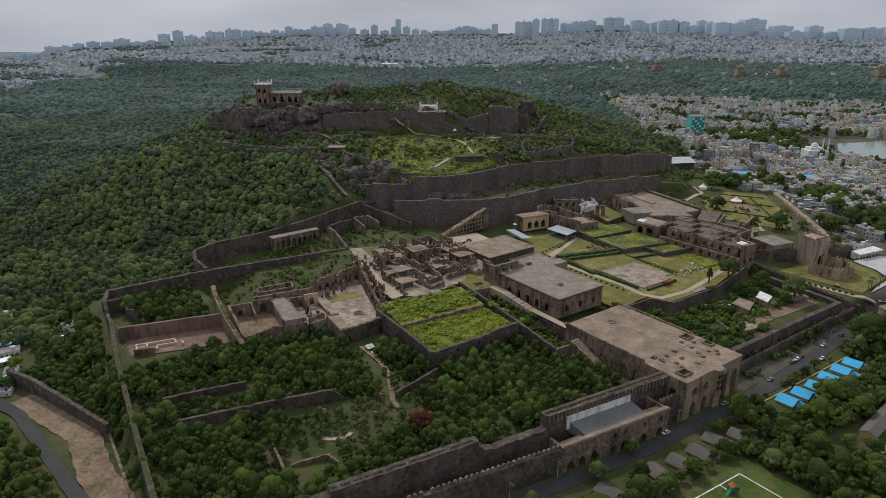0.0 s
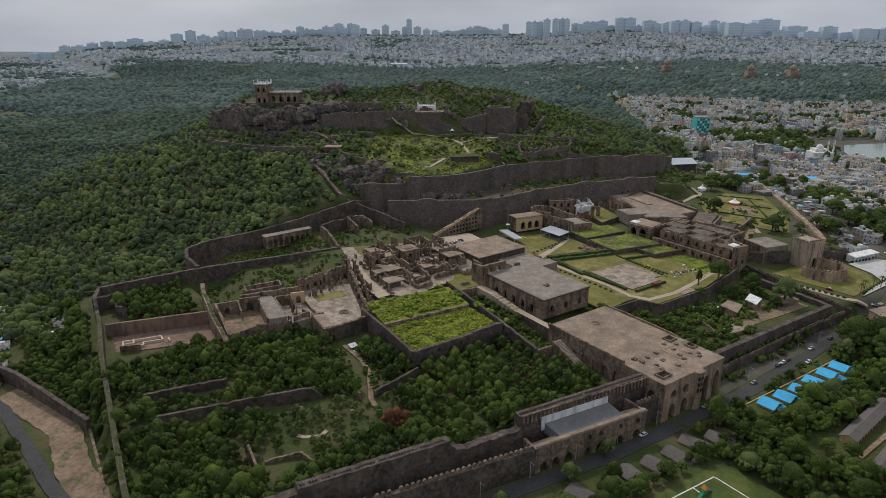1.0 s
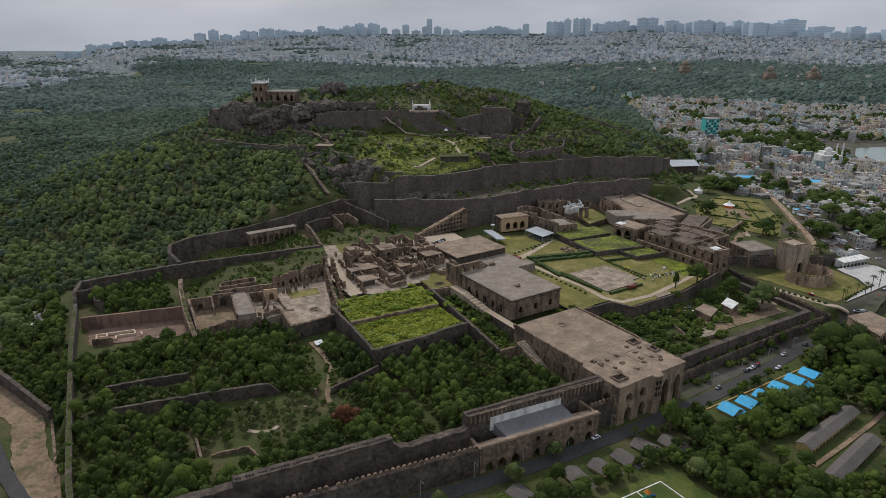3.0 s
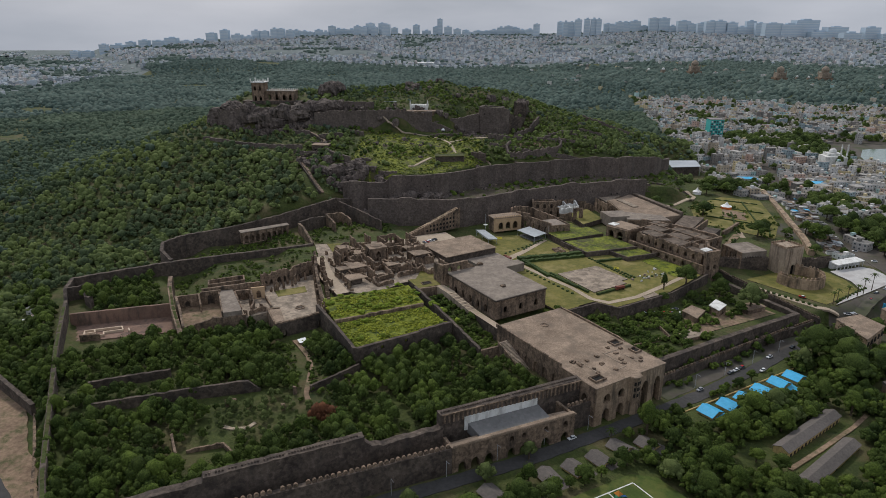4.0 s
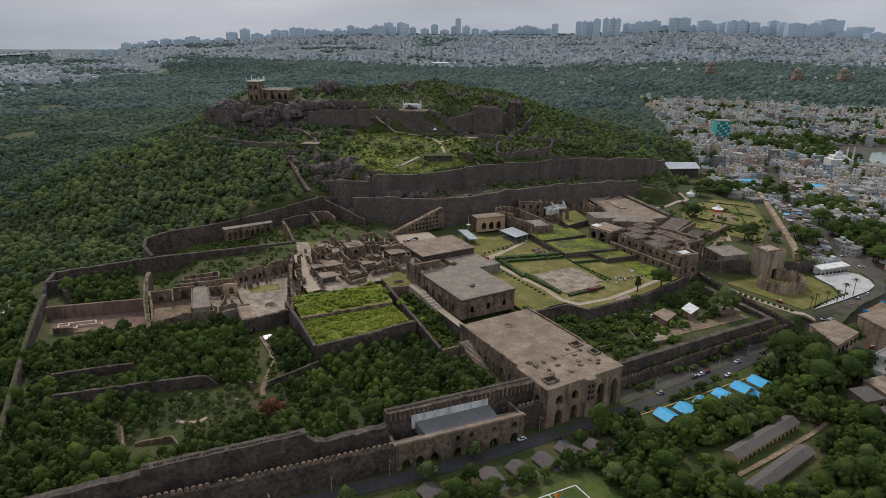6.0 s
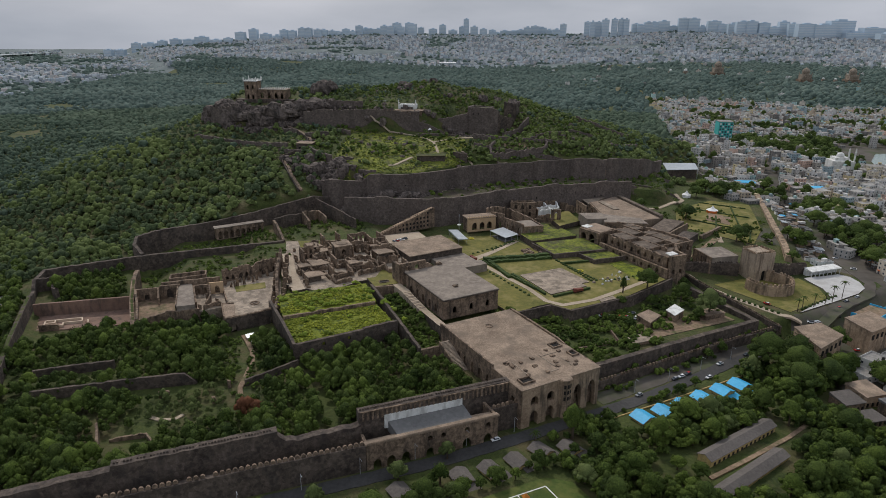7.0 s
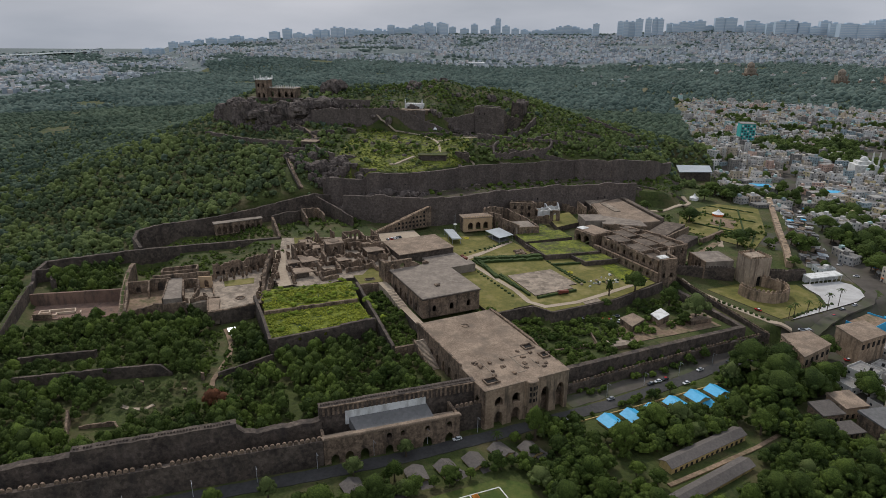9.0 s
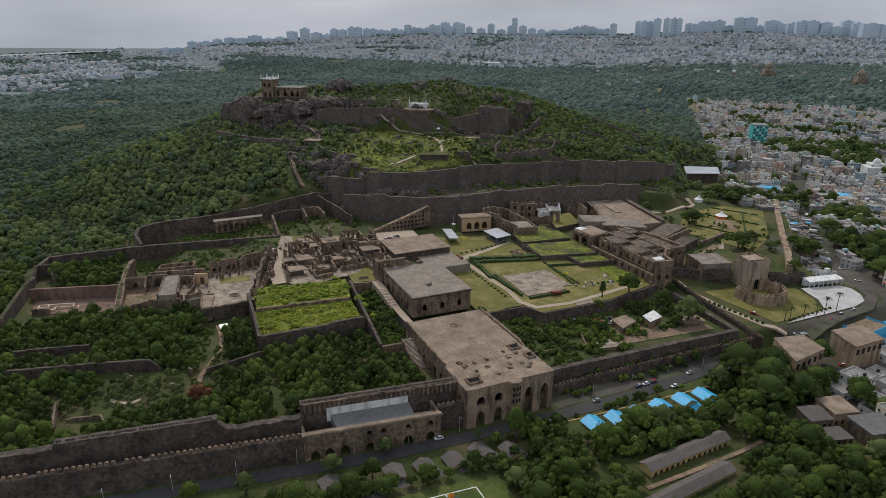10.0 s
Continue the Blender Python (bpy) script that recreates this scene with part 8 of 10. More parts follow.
for (x, y, w_, d_, h_) in ((367, 771, 20, 12, 6), (436, 744, 13, 12, 9)):
    bl = thing("blue_building", x, y, gz(x, y), "bright blue painted house" if h_ > 6 else "long shed with bright blue sheet roof", "house", "", False)
    Shape().box(x - w_ / 2, x + w_ / 2, y - d_ / 2, y + d_ / 2, gz(x, y) - 2, gz(x, y) + h_).make("masonry", BLUE if h_ > 6 else WHITE, bl)
    Shape().box(x - w_ / 2 - 0.5, x + w_ / 2 + 0.5, y - d_ / 2 - 0.5, y + d_ / 2 + 0.5, gz(x, y) + h_, gz(x, y) + h_ + 0.4).make("roof", BLUE, bl)
    for k in range(3):
        Shape().box(x - w_ / 3 + k * w_ / 3 - 0.7, x - w_ / 3 + k * w_ / 3 + 0.7, y - d_ / 2 - 0.1, y - d_ / 2 + 0.1, gz(x, y) + 1.2, gz(x, y) + 2.8).make("window", GLASS, bl)
sq = thing("walled_yard", 260, -12, -22, "flat brown-roofed hall inside teal yard walls", "building")
Shape().prism([(246, -20), (270, -17), (268, -6), (246, -8)], -25, -16.2).make("masonry", PLASTER, sq)
Shape().prism([(245.6, -20.4), (270.4, -17.4), (268.4, -5.6), (245.6, -7.6)], -16.2, -15.8).make("roof", SOIL, sq, "flat brown earth-covered roof")
for p, q in (((245, -21), (271, -18)), ((271, -18), (269, -5)), ((245, -7), (245, -21))):
    Shape().wall([p, q], 0.3, -24, [-15.0, -15.0], 0.0, 6).make("parapet", BLUE, sq, "pale teal painted parapet")
plate("lake", [(573, 892), (660, 880), (960, 900), (980, 1060), (720, 1036), (625, 1012), (590, 950)], -21.4, WATER, "calm grey-green lake", "water", False, 3)

sheet("reservoir", [(-3140, 3020), (-3006, 3142), (-2800, 3340), (-2560, 3541)], 170, WATER, "far pale reservoir near the horizon", "water", 9.0, False, 60.0)

rt = random.Random(9)


def town_house(S, x, y, z, w, d, h, ang, rich=True, rnd=rt):
    """A flat-roofed town house with parapet, roof hut and window openings."""
    c, s = math.cos(ang), math.sin(ang)

    def P(u, v):
        return x + u * c - v * s, y + u * s + v * c

    def bx(u0, u1, v0, v1, z0, z1, mi=0):
        S.prism([P(u0, v0), P(u1, v0), P(u1, v1), P(u0, v1)], z0, z1, mi)

    def pane(p, q, zz):
        if rich:
            u0, u1, v0, v1 = min(p[0], q[0]), max(p[0], q[0]), min(p[1], q[1]), max(p[1], q[1])
            bx(u0, max(u1, u0 + 0.11), v0, max(v1, v0 + 0.11), zz, zz + 1.3, 1)
        else:
            (xa, ya), (xb, yb) = P(*p), P(*q)
            S.add([(xa, ya, zz), (xb, yb, zz), (xb, yb, zz + 1.3), (xa, ya, zz + 1.3)], [(0, 1, 2, 3)], 1)

    bx(-w / 2, w / 2, -d / 2, d / 2, z - 3, z + h)
    bx(-w / 2 + 0.25, w / 2 - 0.25, -d / 2 + 0.25, d / 2 - 0.25, z + h, z + h + 0.06, 2)
    if rich:
        t, e = 0.2, 0.9
        bx(-w / 2, w / 2, -d / 2, -d / 2 + t, z + h, z + h + e)
        bx(-w / 2, w / 2, d / 2 - t, d / 2, z + h, z + h + e)
        bx(-w / 2, -w / 2 + t, -d / 2 + t, d / 2 - t, z + h, z + h + e)
        bx(w / 2 - t, w / 2, -d / 2 + t, d / 2 - t, z + h, z + h + e)
    if rnd.random() < 0.7:
        u, v = rnd.uniform(-w * 0.3, w * 0.2), rnd.uniform(-d * 0.25, d * 0.3)
        bx(u - 1.4, u + 1.6, v - 1.4, v + 1.4, z + h, z + h + 2.6)
    if rnd.random() < 0.5:
        u, v = rnd.uniform(-w * 0.35, w * 0.35), rnd.uniform(-d * 0.3, d * 0.3)
        bx(u - 0.6, u + 0.6, v - 0.6, v + 0.6, z + h, z + h + 1.5, 3)
    fl = max(1, int(h / 3.1)) if y < 1350 else 0
    for k in range(fl):
        zz = z + 1.0 + k * 3.1
        for j in range(max(1, int(w / 3.2))):
            u = -w / 2 + (j + 0.5) * w / max(1, int(w / 3.2))
            pane((u - 0.6, -d / 2 - 0.06), (u + 0.6, -d / 2 - 0.06), zz)
        for j in range(max(1, int(d / 3.4))):
            v = -d / 2 + (j + 0.5) * d / max(1, int(d / 3.4))
            pane((-w / 2 - 0.06, v + 0.55), (-w / 2 - 0.06, v - 0.55), zz)
        if rich and k and rnd.random() < 0.6:
            bx(-w / 2 + 0.4, w / 2 - 0.4, -d / 2 - 0.9, -d / 2, zz - 1.05, zz - 0.9)


def in_town(x, y):
    a, b = fort_ab(np.array(float(x)), np.array(float(y)))
    if y < 640:
        ok = a > 300 + 0.0 * b and b < 190 and (a - 300) * 0.62 + 20 > b - 60 and not (300 < a < 420 and 60 < b < 200 and (b - 60) > (a - 318) * 1.02)
        ok = ok or (a > 258 and b < -8)
        ok = ok or (246 < a < 400 and -100 < b < -8) or (176 < a < 250 and -100 < b < -42)
        ok = ok or (176 < a < 200 and -110 < b < -44)
    else:
        ok = x > 318 + (y - 700) * 0.10 and y < float(town_end(x))
    ok = ok and not (566 < x < 990 and 872 < y < 1066) and not (240 < a < 276 and -26 < b < 4) and not (a < 306 and b > -6 and y < 640) and not (x < 330 and 770 < y < 840)
    return ok


ROADLINE = [W(*p) for p in ((212, -7), (232, -3), (251, 0), (280, 2), (300, 12), (312, 30), (324, 46), (336, 71), (381, 118), (420, 150), (455, 182), (486, 208), (523, 236), (600, 298), (657, 346))]


def near_road(x, y, w):
    for (x0, y0), (x1, y1) in zip(ROADLINE, ROADLINE[1:]):
        t = max(0, min(1, ((x - x0) * (x1 - x0) + (y - y0) * (y1 - y0)) / ((x1 - x0) ** 2 + (y1 - y0) ** 2)))
        if math.hypot(x - x0 - t * (x1 - x0), y - y0 - t * (y1 - y0)) < w:
            return True
    return False


GROVES = [(473, 1110, 20, 16), (548, 1055, 26, 18), (546, 1005, 26, 20), (391, 755, 14, 16), (384, 538, 16, 16), (374, 506, 14, 14), (344, 505, 10, 10), (330, 520, 9, 12), (392, 655, 17, 14), (412, 632, 17, 14), (455, 1067, 26, 16), (480, 1032, 26, 18), (514, 1008, 30, 20), (521, 950, 26, 22), (545, 930, 26, 20), (312, 679, 20, 26), (356, 571, 13, 13), (415, 672, 24, 16), (404, 625, 17, 17), (374, 534, 16, 16), (360, 481, 14, 14), (390, 549, 14, 14), (369, 705, 11, 12), (620, 1090, 130, 22), (560, 1240, 60, 26), (364, 538, 12, 12), (344, 738, 12, 12)]


def in_grove(x, y):
    return any(((x - gx_) / rx_) ** 2 + ((y - gy_) / ry_) ** 2 < 1 for gx_, gy_, rx_, ry_ in GROVES)


TEMPL = []
for i in range(9):
    S = Shape()
    town_house(S, 0, 0, 0, rt.uniform(8.5, 14.5), rt.uniform(8, 13), rt.choice((3.4, 6.4, 6.6, 9.6)), 0)
    keep = {}
    body, wind, roof, tank, hut, rail, seen = Shape(), [], Shape(), Shape(), Shape(), Shape(), 0
    for k in range(0, len(S.f), 6):
        fs = S.f[k:k + 6]
        ids = sorted({q for f in fs for q in f})
        v8 = [S.v[q] for q in ids]
        ff = [tuple(ids.index(q) for q in f) for f in fs]
        m = S.m[k]
        if m == 1:
            wind.append(Shape().add(v8, ff))
        elif m == 0:
            seen += 1
            (body if seen == 1 else rail if seen < 6 else hut).add(v8, ff)
        else:
            (body, None, roof, tank)[m].add(v8, ff)
    TEMPL.append((body, wind, roof, tank, rail, hut))
TINTS = [material("house_paint", tuple(c * 0.78 for c in col), col, 0.4, bump=0.1, patch=0.1, stain=(col[0] * 0.6, col[1] * 0.58, col[2] * 0.55, 0.4, 0.35)) for col in ((0.78, 0.77, 0.74), (0.66, 0.64, 0.60), (0.74, 0.66, 0.54), (0.52, 0.50, 0.47), (0.62, 0.655, 0.655), (0.70, 0.56, 0.48), (0.12, 0.38, 0.62))]
ROOFTOWN = material("cement_roof", (0.13, 0.122, 0.112), (0.34, 0.325, 0.30), 0.4, bump=0.1, island=0.45, patch=0.05, stain=(0.24, 0.23, 0.215, 0.25, 1.0))
made, built = 0, []
MASTER = []
for i, (body, wind, roof, tank, rail, hut) in enumerate(TEMPL):
    t = thing("house", 0, 0, 0, ("flat-roofed painted town house with parapet", "grey flat-roofed house with roof hut", "small flat-roofed cement house")[i % 3], "house", "town houses", None)
    walls = body.make("masonry", TINTS[(0, 1, 0, 2, 3, 0, 1, 4, 5)[i]], t)
    rail.make("parapet", TINTS[(0, 1, 0, 2, 3, 0, 1, 4, 5)[i]], t)
    top = roof.make("roof", ROOFTOWN, t)
    if hut.v:
        hut.make("roof_hut", TINTS[(1, 0, 3, 1, 0, 2, 0, 0, 1)[i]], top)
    if tank.v:
        tank.make("water_tank", RUBBER, top, "black water tank")
    for wv in wind:
        wv.make("window", GLASS, walls)
    MASTER.append([t, 0])
cells = []
for x in np.arange(225, 640, 13.0):
    for y in np.arange(225, 800, 12.6):
        xx, yy = x + rt.uniform(-2, 2), y + rt.uniform(-2, 2)
        if in_town(xx, yy) and not near_road(xx, yy, 10) and not in_grove(xx, yy) and rt.random() < 0.86 and not (abs(xx - 526) < 25 and abs(yy - 897) < 24):
            cells.append((math.hypot(xx - 150, yy), xx, yy))
cells.sort()
for d, xx, yy in cells[:230]:
    mt = rt.choice(MASTER)
    m = pose(xx, yy, gz(xx, yy), 0, 0, rt.choice((20, 36, 30, 126, 12)) + rt.uniform(-6, 6))
    if mt[1] == 0:
        mt[0].matrix_basis = m
        mt[1] = 1
    else:
        copy_thing(mt[0], m)
for mt in MASTER:
    if mt[1] == 0:
        mt[0].matrix_basis = pose(640, 760, gz(640, 760), 0, 0, 30)
for xx, yy, an, k in ((-273, 364, 20, 0), (-260, 352, 28, 4), (-257, 337, 14, 2), (-243, 320, 30, 6), (-246, 306, 10, 1), (-228, 298, 24, 5), (-219, 279, 18, 2), (-232, 286, 32, 3), (-262, 322, 12, 7), (-229, 353, 36, 5), (-218, 343, 30, 8), (-270, 344, 24, 8)):
    copy_thing(MASTER[k][0], pose(xx, yy, gz(xx, yy) - 0.4, 0, 0, an) @ Matrix.Scale(0.72, 4))
for xx, yy, an in ((-250, 328, 20), (-238, 308, 36), (-224, 290, 14), (-266, 356, 30), (-224, 334, 24)):
    lt = thing("lean_to", xx, yy, gz(xx, yy), "low shack with a pale blue sheet roof", "shack", "hamlet shacks", None, "", an)
    Shape().box(-2.6, 2.6, -1.8, 1.8, -1, 2.2).make("masonry", PLASTER, lt)
    Shape().prism([(-3, -2.2), (3, -2.2), (3, 2.2), (-3, 2.2)], 2.2, 2.35, 0, [2.3, 2.3, 2.9, 2.9]).make("roof", BLUE if an < 22 else SHEET, lt)
    Shape().box(-0.5, 0.5, -1.86, -1.75, 0, 1.9).make("door", DARK, lt)
S = Shape()
for d, xx, yy in cells[230:]:
    town_house(S, xx, yy, gz(xx, yy), rt.uniform(8, 15), rt.uniform(8, 13), rt.choice((3.4, 6.4, 6.4, 9.6, 9.8)), radians(rt.choice((20, 36, 30, 12)) + rt.uniform(-9, 9)), False)
for x in np.arange(300, 1400, 11.6):
    for y in np.arange(800, 1830, 11.6):
        xx, yy = x + rt.uniform(-3, 3), y + rt.uniform(-3, 3)
        if xx > 0.80 * yy + 140 or not in_town(xx, yy) or in_grove(xx, yy) or near_road(xx, yy, 9):
            continue
        if noise.noise((xx / 90, yy / 90, 3)) < -0.33 or rt.random() < 0.10 or (abs(xx - 435) < 20 and abs(yy - 1112) < 20) or (abs(xx - 526) < 25 and abs(yy - 897) < 26):
            continue
        town_house(S, xx, yy, gz(xx, yy), rt.choice((6, 7, 8, 9, 11, 15)) * rt.uniform(0.9, 1.15), rt.choice((6, 7, 8, 9, 12)) * rt.uniform(0.9, 1.15), rt.choice((3.2, 3.4, 6.2, 6.4, 6.8, 9.4, 9.8, 12.8 if rt.random() < 0.7 else 16)) * (1 + 0.3 * noise.noise((xx / 60, yy / 60, 7))), radians(24 + 40 * noise.noise((xx / 170, yy / 170, 5)) + rt.uniform(-9, 9)), False)
for i in range(150):
    xx, yy = rt.uniform(180, 1250), rt.uniform(1500, 2750)
    if xx < 0.66 * yy and yy > float(town_end(xx)) + 20 and noise.noise((xx / 120, yy / 120, 11)) > 0.12:
        town_house(S, xx, yy, gz(xx, yy) + 2, rt.uniform(8, 16), rt.uniform(7, 12), rt.choice((5.5, 7, 9, 11)), radians(rt.uniform(0, 60)), False)
BLUETANK = material("plastic_tank", (0.02, 0.02, 0.02), (0.05, 0.05, 0.05), 0.5, bump=0.0)
S.make("town_houses", [CITYWALL, GLASS, ROOFTOWN, BLUETANK], None, "dense flat-roofed pale town houses", False, "stuff", "houses")

tq = thing("teal_block", 435, 1112, gz(435, 1112), "seven-storey teal apartment block", "apartment block", "", False)
TEAL = material("teal_paint", (0.05, 0.36, 0.34), (0.09, 0.46, 0.43), 0.3, bump=0.1)
z = gz(435, 1112)
Shape().box(424, 446, 1100, 1122, z, z + 31).make("masonry", TEAL, tq)
for k in range(7):
    for j in range(5):
        Shape().box(425.5 + 4.2 * j, 428 + 4.2 * j, 1099.7, 1100.2, z + 1.5 + 4.2 * k, z + 4 + 4.2 * k).make("window", WHITE if (j + k) % 3 == 0 else GLASS, tq)
Shape().box(423.5, 446.5, 1099.5, 1122.5, z + 31, z + 32).make("roof", ROOFTOWN, tq)
tm = thing("town_mosque", 525, 898, gz(525, 898), "white town mosque with twin minarets and dome", "mosque", "", False)
z = gz(525, 898)
Shape().arcade((512, 889), (540, 889), 1, z, z + 11, [(4 + 4.5 * i, 2.6, z + 5.5, z + 8, z + 9.4) for i in range(5)]).box(512, 540, 889.5, 910, z, z + 11).make("body", WHITE, tm)
Shape().box(517, 535, 895, 910, z + 11, z + 14.5).round(526, 902, [(4.5, z + 14.5), (4.8, z + 16.5), (4.0, z + 18.6), (2.2, z + 20), (0.2, z + 21)], 14).make("dome", WHITE, tm)
for x in (531, 539):
    Shape().round(x, 891, [(1.1, z + 10), (0.9, z + 22), (1.4, z + 22.4), (1.4, z + 23), (0.8, z + 23.4), (0.8, z + 26), (0.1, z + 28.5)], 10).make("minaret", WHITE, tm)

# domed tombs in the far wood
for (x, y, s) in ((741, 2294, 1.05), (921, 2050, 0.95), (1050, 2050, 0.95), (1330, 2010, 1.0), (596, 2320, 0.42), (640, 2300, 0.5), (985, 2080, 0.3), (1010, 2060, 0.3)):
    z = gz(x, y)
    t = thing("domed_tomb", x, y, z, "pale domed tomb rising above the trees", "tomb", "domed tombs", False)
    Shape().box(x - 19 * s, x + 19 * s, y - 19 * s, y + 19 * s, z - 2, z + 11 * s).make("plinth", RUIN, t)
    Shape().arcade((x - 14 * s, y - 14 * s), (x + 14 * s, y - 14 * s), 2, z + 11 * s, z + 25 * s, [(14 * s * k, 5 * s, z + 12 * s, z + 17 * s, z + 20 * s) for k in (0.4, 1.0, 1.6)]).box(x - 14 * s, x + 14 * s, y - 13 * s, y + 14 * s, z + 11 * s, z + 25 * s).make("chamber", PAVE, t)
    Shape().round(x, y, [(10.5 * s, z + 25 * s), (10.5 * s, z + 29 * s)], 12).make("drum", PAVE, t)
    Shape().round(x, y, [(10 * s, z + 29 * s), (11.4 * s, z + 32 * s), (11 * s, z + 36 * s), (8.5 * s, z + 40.5 * s), (4 * s, z + 43.5 * s), (0.3, z + 46 * s)], 18).make("dome", PAVE if s > 0.6 else WHITE, t)
    for u in (-1, 1):
        for v in (-1, 1):
            Shape().round(x + 13.4 * u * s, y + 13.4 * v * s, [(1.3 * s, z + 25 * s), (1.1 * s, z + 30 * s), (0.2, z + 32 * s)], 6).make("pinnacle", PAVE, t)

# ---- far city ----
rf = np.random.RandomState(4)
n_ = 62000
fx, fy = rf.uniform(-3600, 3600, n_), rf.uniform(1250, 4850, n_)
rr = np.hypot(fx, fy)
az = np.degrees(np.arctan2(fx, fy))
edge = city_edge(az)
hole = np.array([noise.noise((x / 330, y / 260, 1.5)) for x, y in zip(fx, fy)]) - 0.30 * smooth(-14, -32, az)
ok = (rr > edge) & (rr < 4560) & (abs(az) < 46) & (hole > -0.30) & (rf.rand(n_) < np.clip((rr - edge) / 260 + 0.25, 0, 1))
ok &= ~((((fx + 850) / 330) ** 2 + ((fy - 3350) / 200) ** 2) < 1)
fx, fy = fx[ok], fy[ok]
fw_, fd_, fh_ = rf.uniform(6, 15, len(fx)), rf.uniform(6, 14, len(fx)), rf.choice([4, 6, 6, 9, 9, 12, 15], len(fx))
fzz = ground(fx, fy)


def boxes(x, y, z, w, d, h, ang):
    c, s = np.cos(ang), np.sin(ang)
    cor = np.array([(-1, -1), (1, -1), (1, 1), (-1, 1)]) / 2
    u, v = cor[:, 0][None] * w[:, None], cor[:, 1][None] * d[:, None]
    px, py = x[:, None] + u * c[:, None] - v * s[:, None], y[:, None] + u * s[:, None] + v * c[:, None]
    lo, hi = np.stack([px, py, np.repeat((z - 8)[:, None], 4, 1)], -1), np.stack([px, py, np.repeat((z + h)[:, None], 4, 1)], -1)
    V = np.concatenate([lo, hi], 1).reshape(-1, 3)
    q = np.array([(0, 1, 5, 4), (1, 2, 6, 5), (2, 3, 7, 6), (3, 0, 4, 7), (4, 5, 6, 7)])
    return V, (np.arange(len(x))[:, None, None] * 8 + q[None]).reshape(-1, 4)


V, Q = boxes(fx, fy, fzz, fw_, fd_, fh_.astype(float), rf.choice([0.2, 0.5, -0.3, 0.9], len(fx)))
# Block walls carry the haze in their base colour.
numpy_mesh("far_city", V, Q, FARWALL, "sprawl of flat-roofed city blocks paled by painted haze", "city")
rt2 = random.Random(31)
for (a0, a1, d, n_, h0, h1, w0, w1) in ((-16, -11, 4750, 9, 50, 80, 40, 70), (-2, 4, 4760, 10, 45, 75, 40, 70), (9.8, 12, 4600, 4, 60, 85, 40, 60), (-30, -23, 4500, 7, 40, 60, 50, 80), (-33, -30, 4300, 3, 60, 80, 40, 60), (-23, -20, 4500, 3, 70, 95, 50, 70), (-20, -16, 4550, 6, 70, 85, 40, 60), (-11, -8, 4650, 6, 85, 105, 40, 60), (-8, -1, 4700, 8, 60, 95, 40, 60), (-4.0, -3.6, 4700, 1, 135, 135, 30, 36), (4, 4.6, 4500, 1, 105, 106, 40, 44), (6, 9.8, 4450, 7, 115, 140, 34, 44), (10.5, 17, 4700, 9, 80, 110, 50, 80), (17, 22, 4600, 7, 90, 110, 50, 80), (22, 27, 4500, 5, 110, 140, 90, 130), (27, 33, 4500, 5, 100, 120, 80, 110), (33, 42, 4550, 8, 80, 110, 60, 90)):
    for i in range(n_):
        t_ = radians(a0 + (a1 - a0) * (i + 0.5) / n_ + rt2.uniform(-0.1, 0.1))
        dd = d + rt2.uniform(-60, 60)
        x, y = dd * math.sin(t_), dd * math.cos(t_)
        w, z = rt2.uniform(w0, w1), gz(x, y)
        h = 0.86 * rt2.uniform(h0, h1) * (rt2.choice((0.45, 0.7, 0.85, 1.0)) if n_ > 1 and not 5 < a0 < 7 else 1.0)
        t = thing("high_rise", x, y, z, "distant high-rise block on the skyline, haze painted into its blue-grey", "high-rise", "skyline towers", False)
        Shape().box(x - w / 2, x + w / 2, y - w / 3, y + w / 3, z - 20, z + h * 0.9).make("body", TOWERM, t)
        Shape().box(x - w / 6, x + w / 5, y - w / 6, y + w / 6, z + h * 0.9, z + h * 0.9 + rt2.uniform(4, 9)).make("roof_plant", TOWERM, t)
        # Window bands, kept nearly as pale as the facade by painted haze.
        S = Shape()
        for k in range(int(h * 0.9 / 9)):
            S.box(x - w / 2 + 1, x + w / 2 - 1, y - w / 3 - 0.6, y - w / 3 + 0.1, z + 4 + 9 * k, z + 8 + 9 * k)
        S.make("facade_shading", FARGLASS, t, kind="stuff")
fs = thing("white_roof_hall", -240, 2985, gz(-240, 2985), "large hall with brilliant white roof", "hall", "", False)
z = gz(-240, 2985)
Shape().box(-275, -205, 2960, 3010, z, z + 8).make("masonry", FARWALL, fs)
Shape().box(-278, -202, 2957, 3013, z + 8, z + 9).make("roof", TENT, fs)

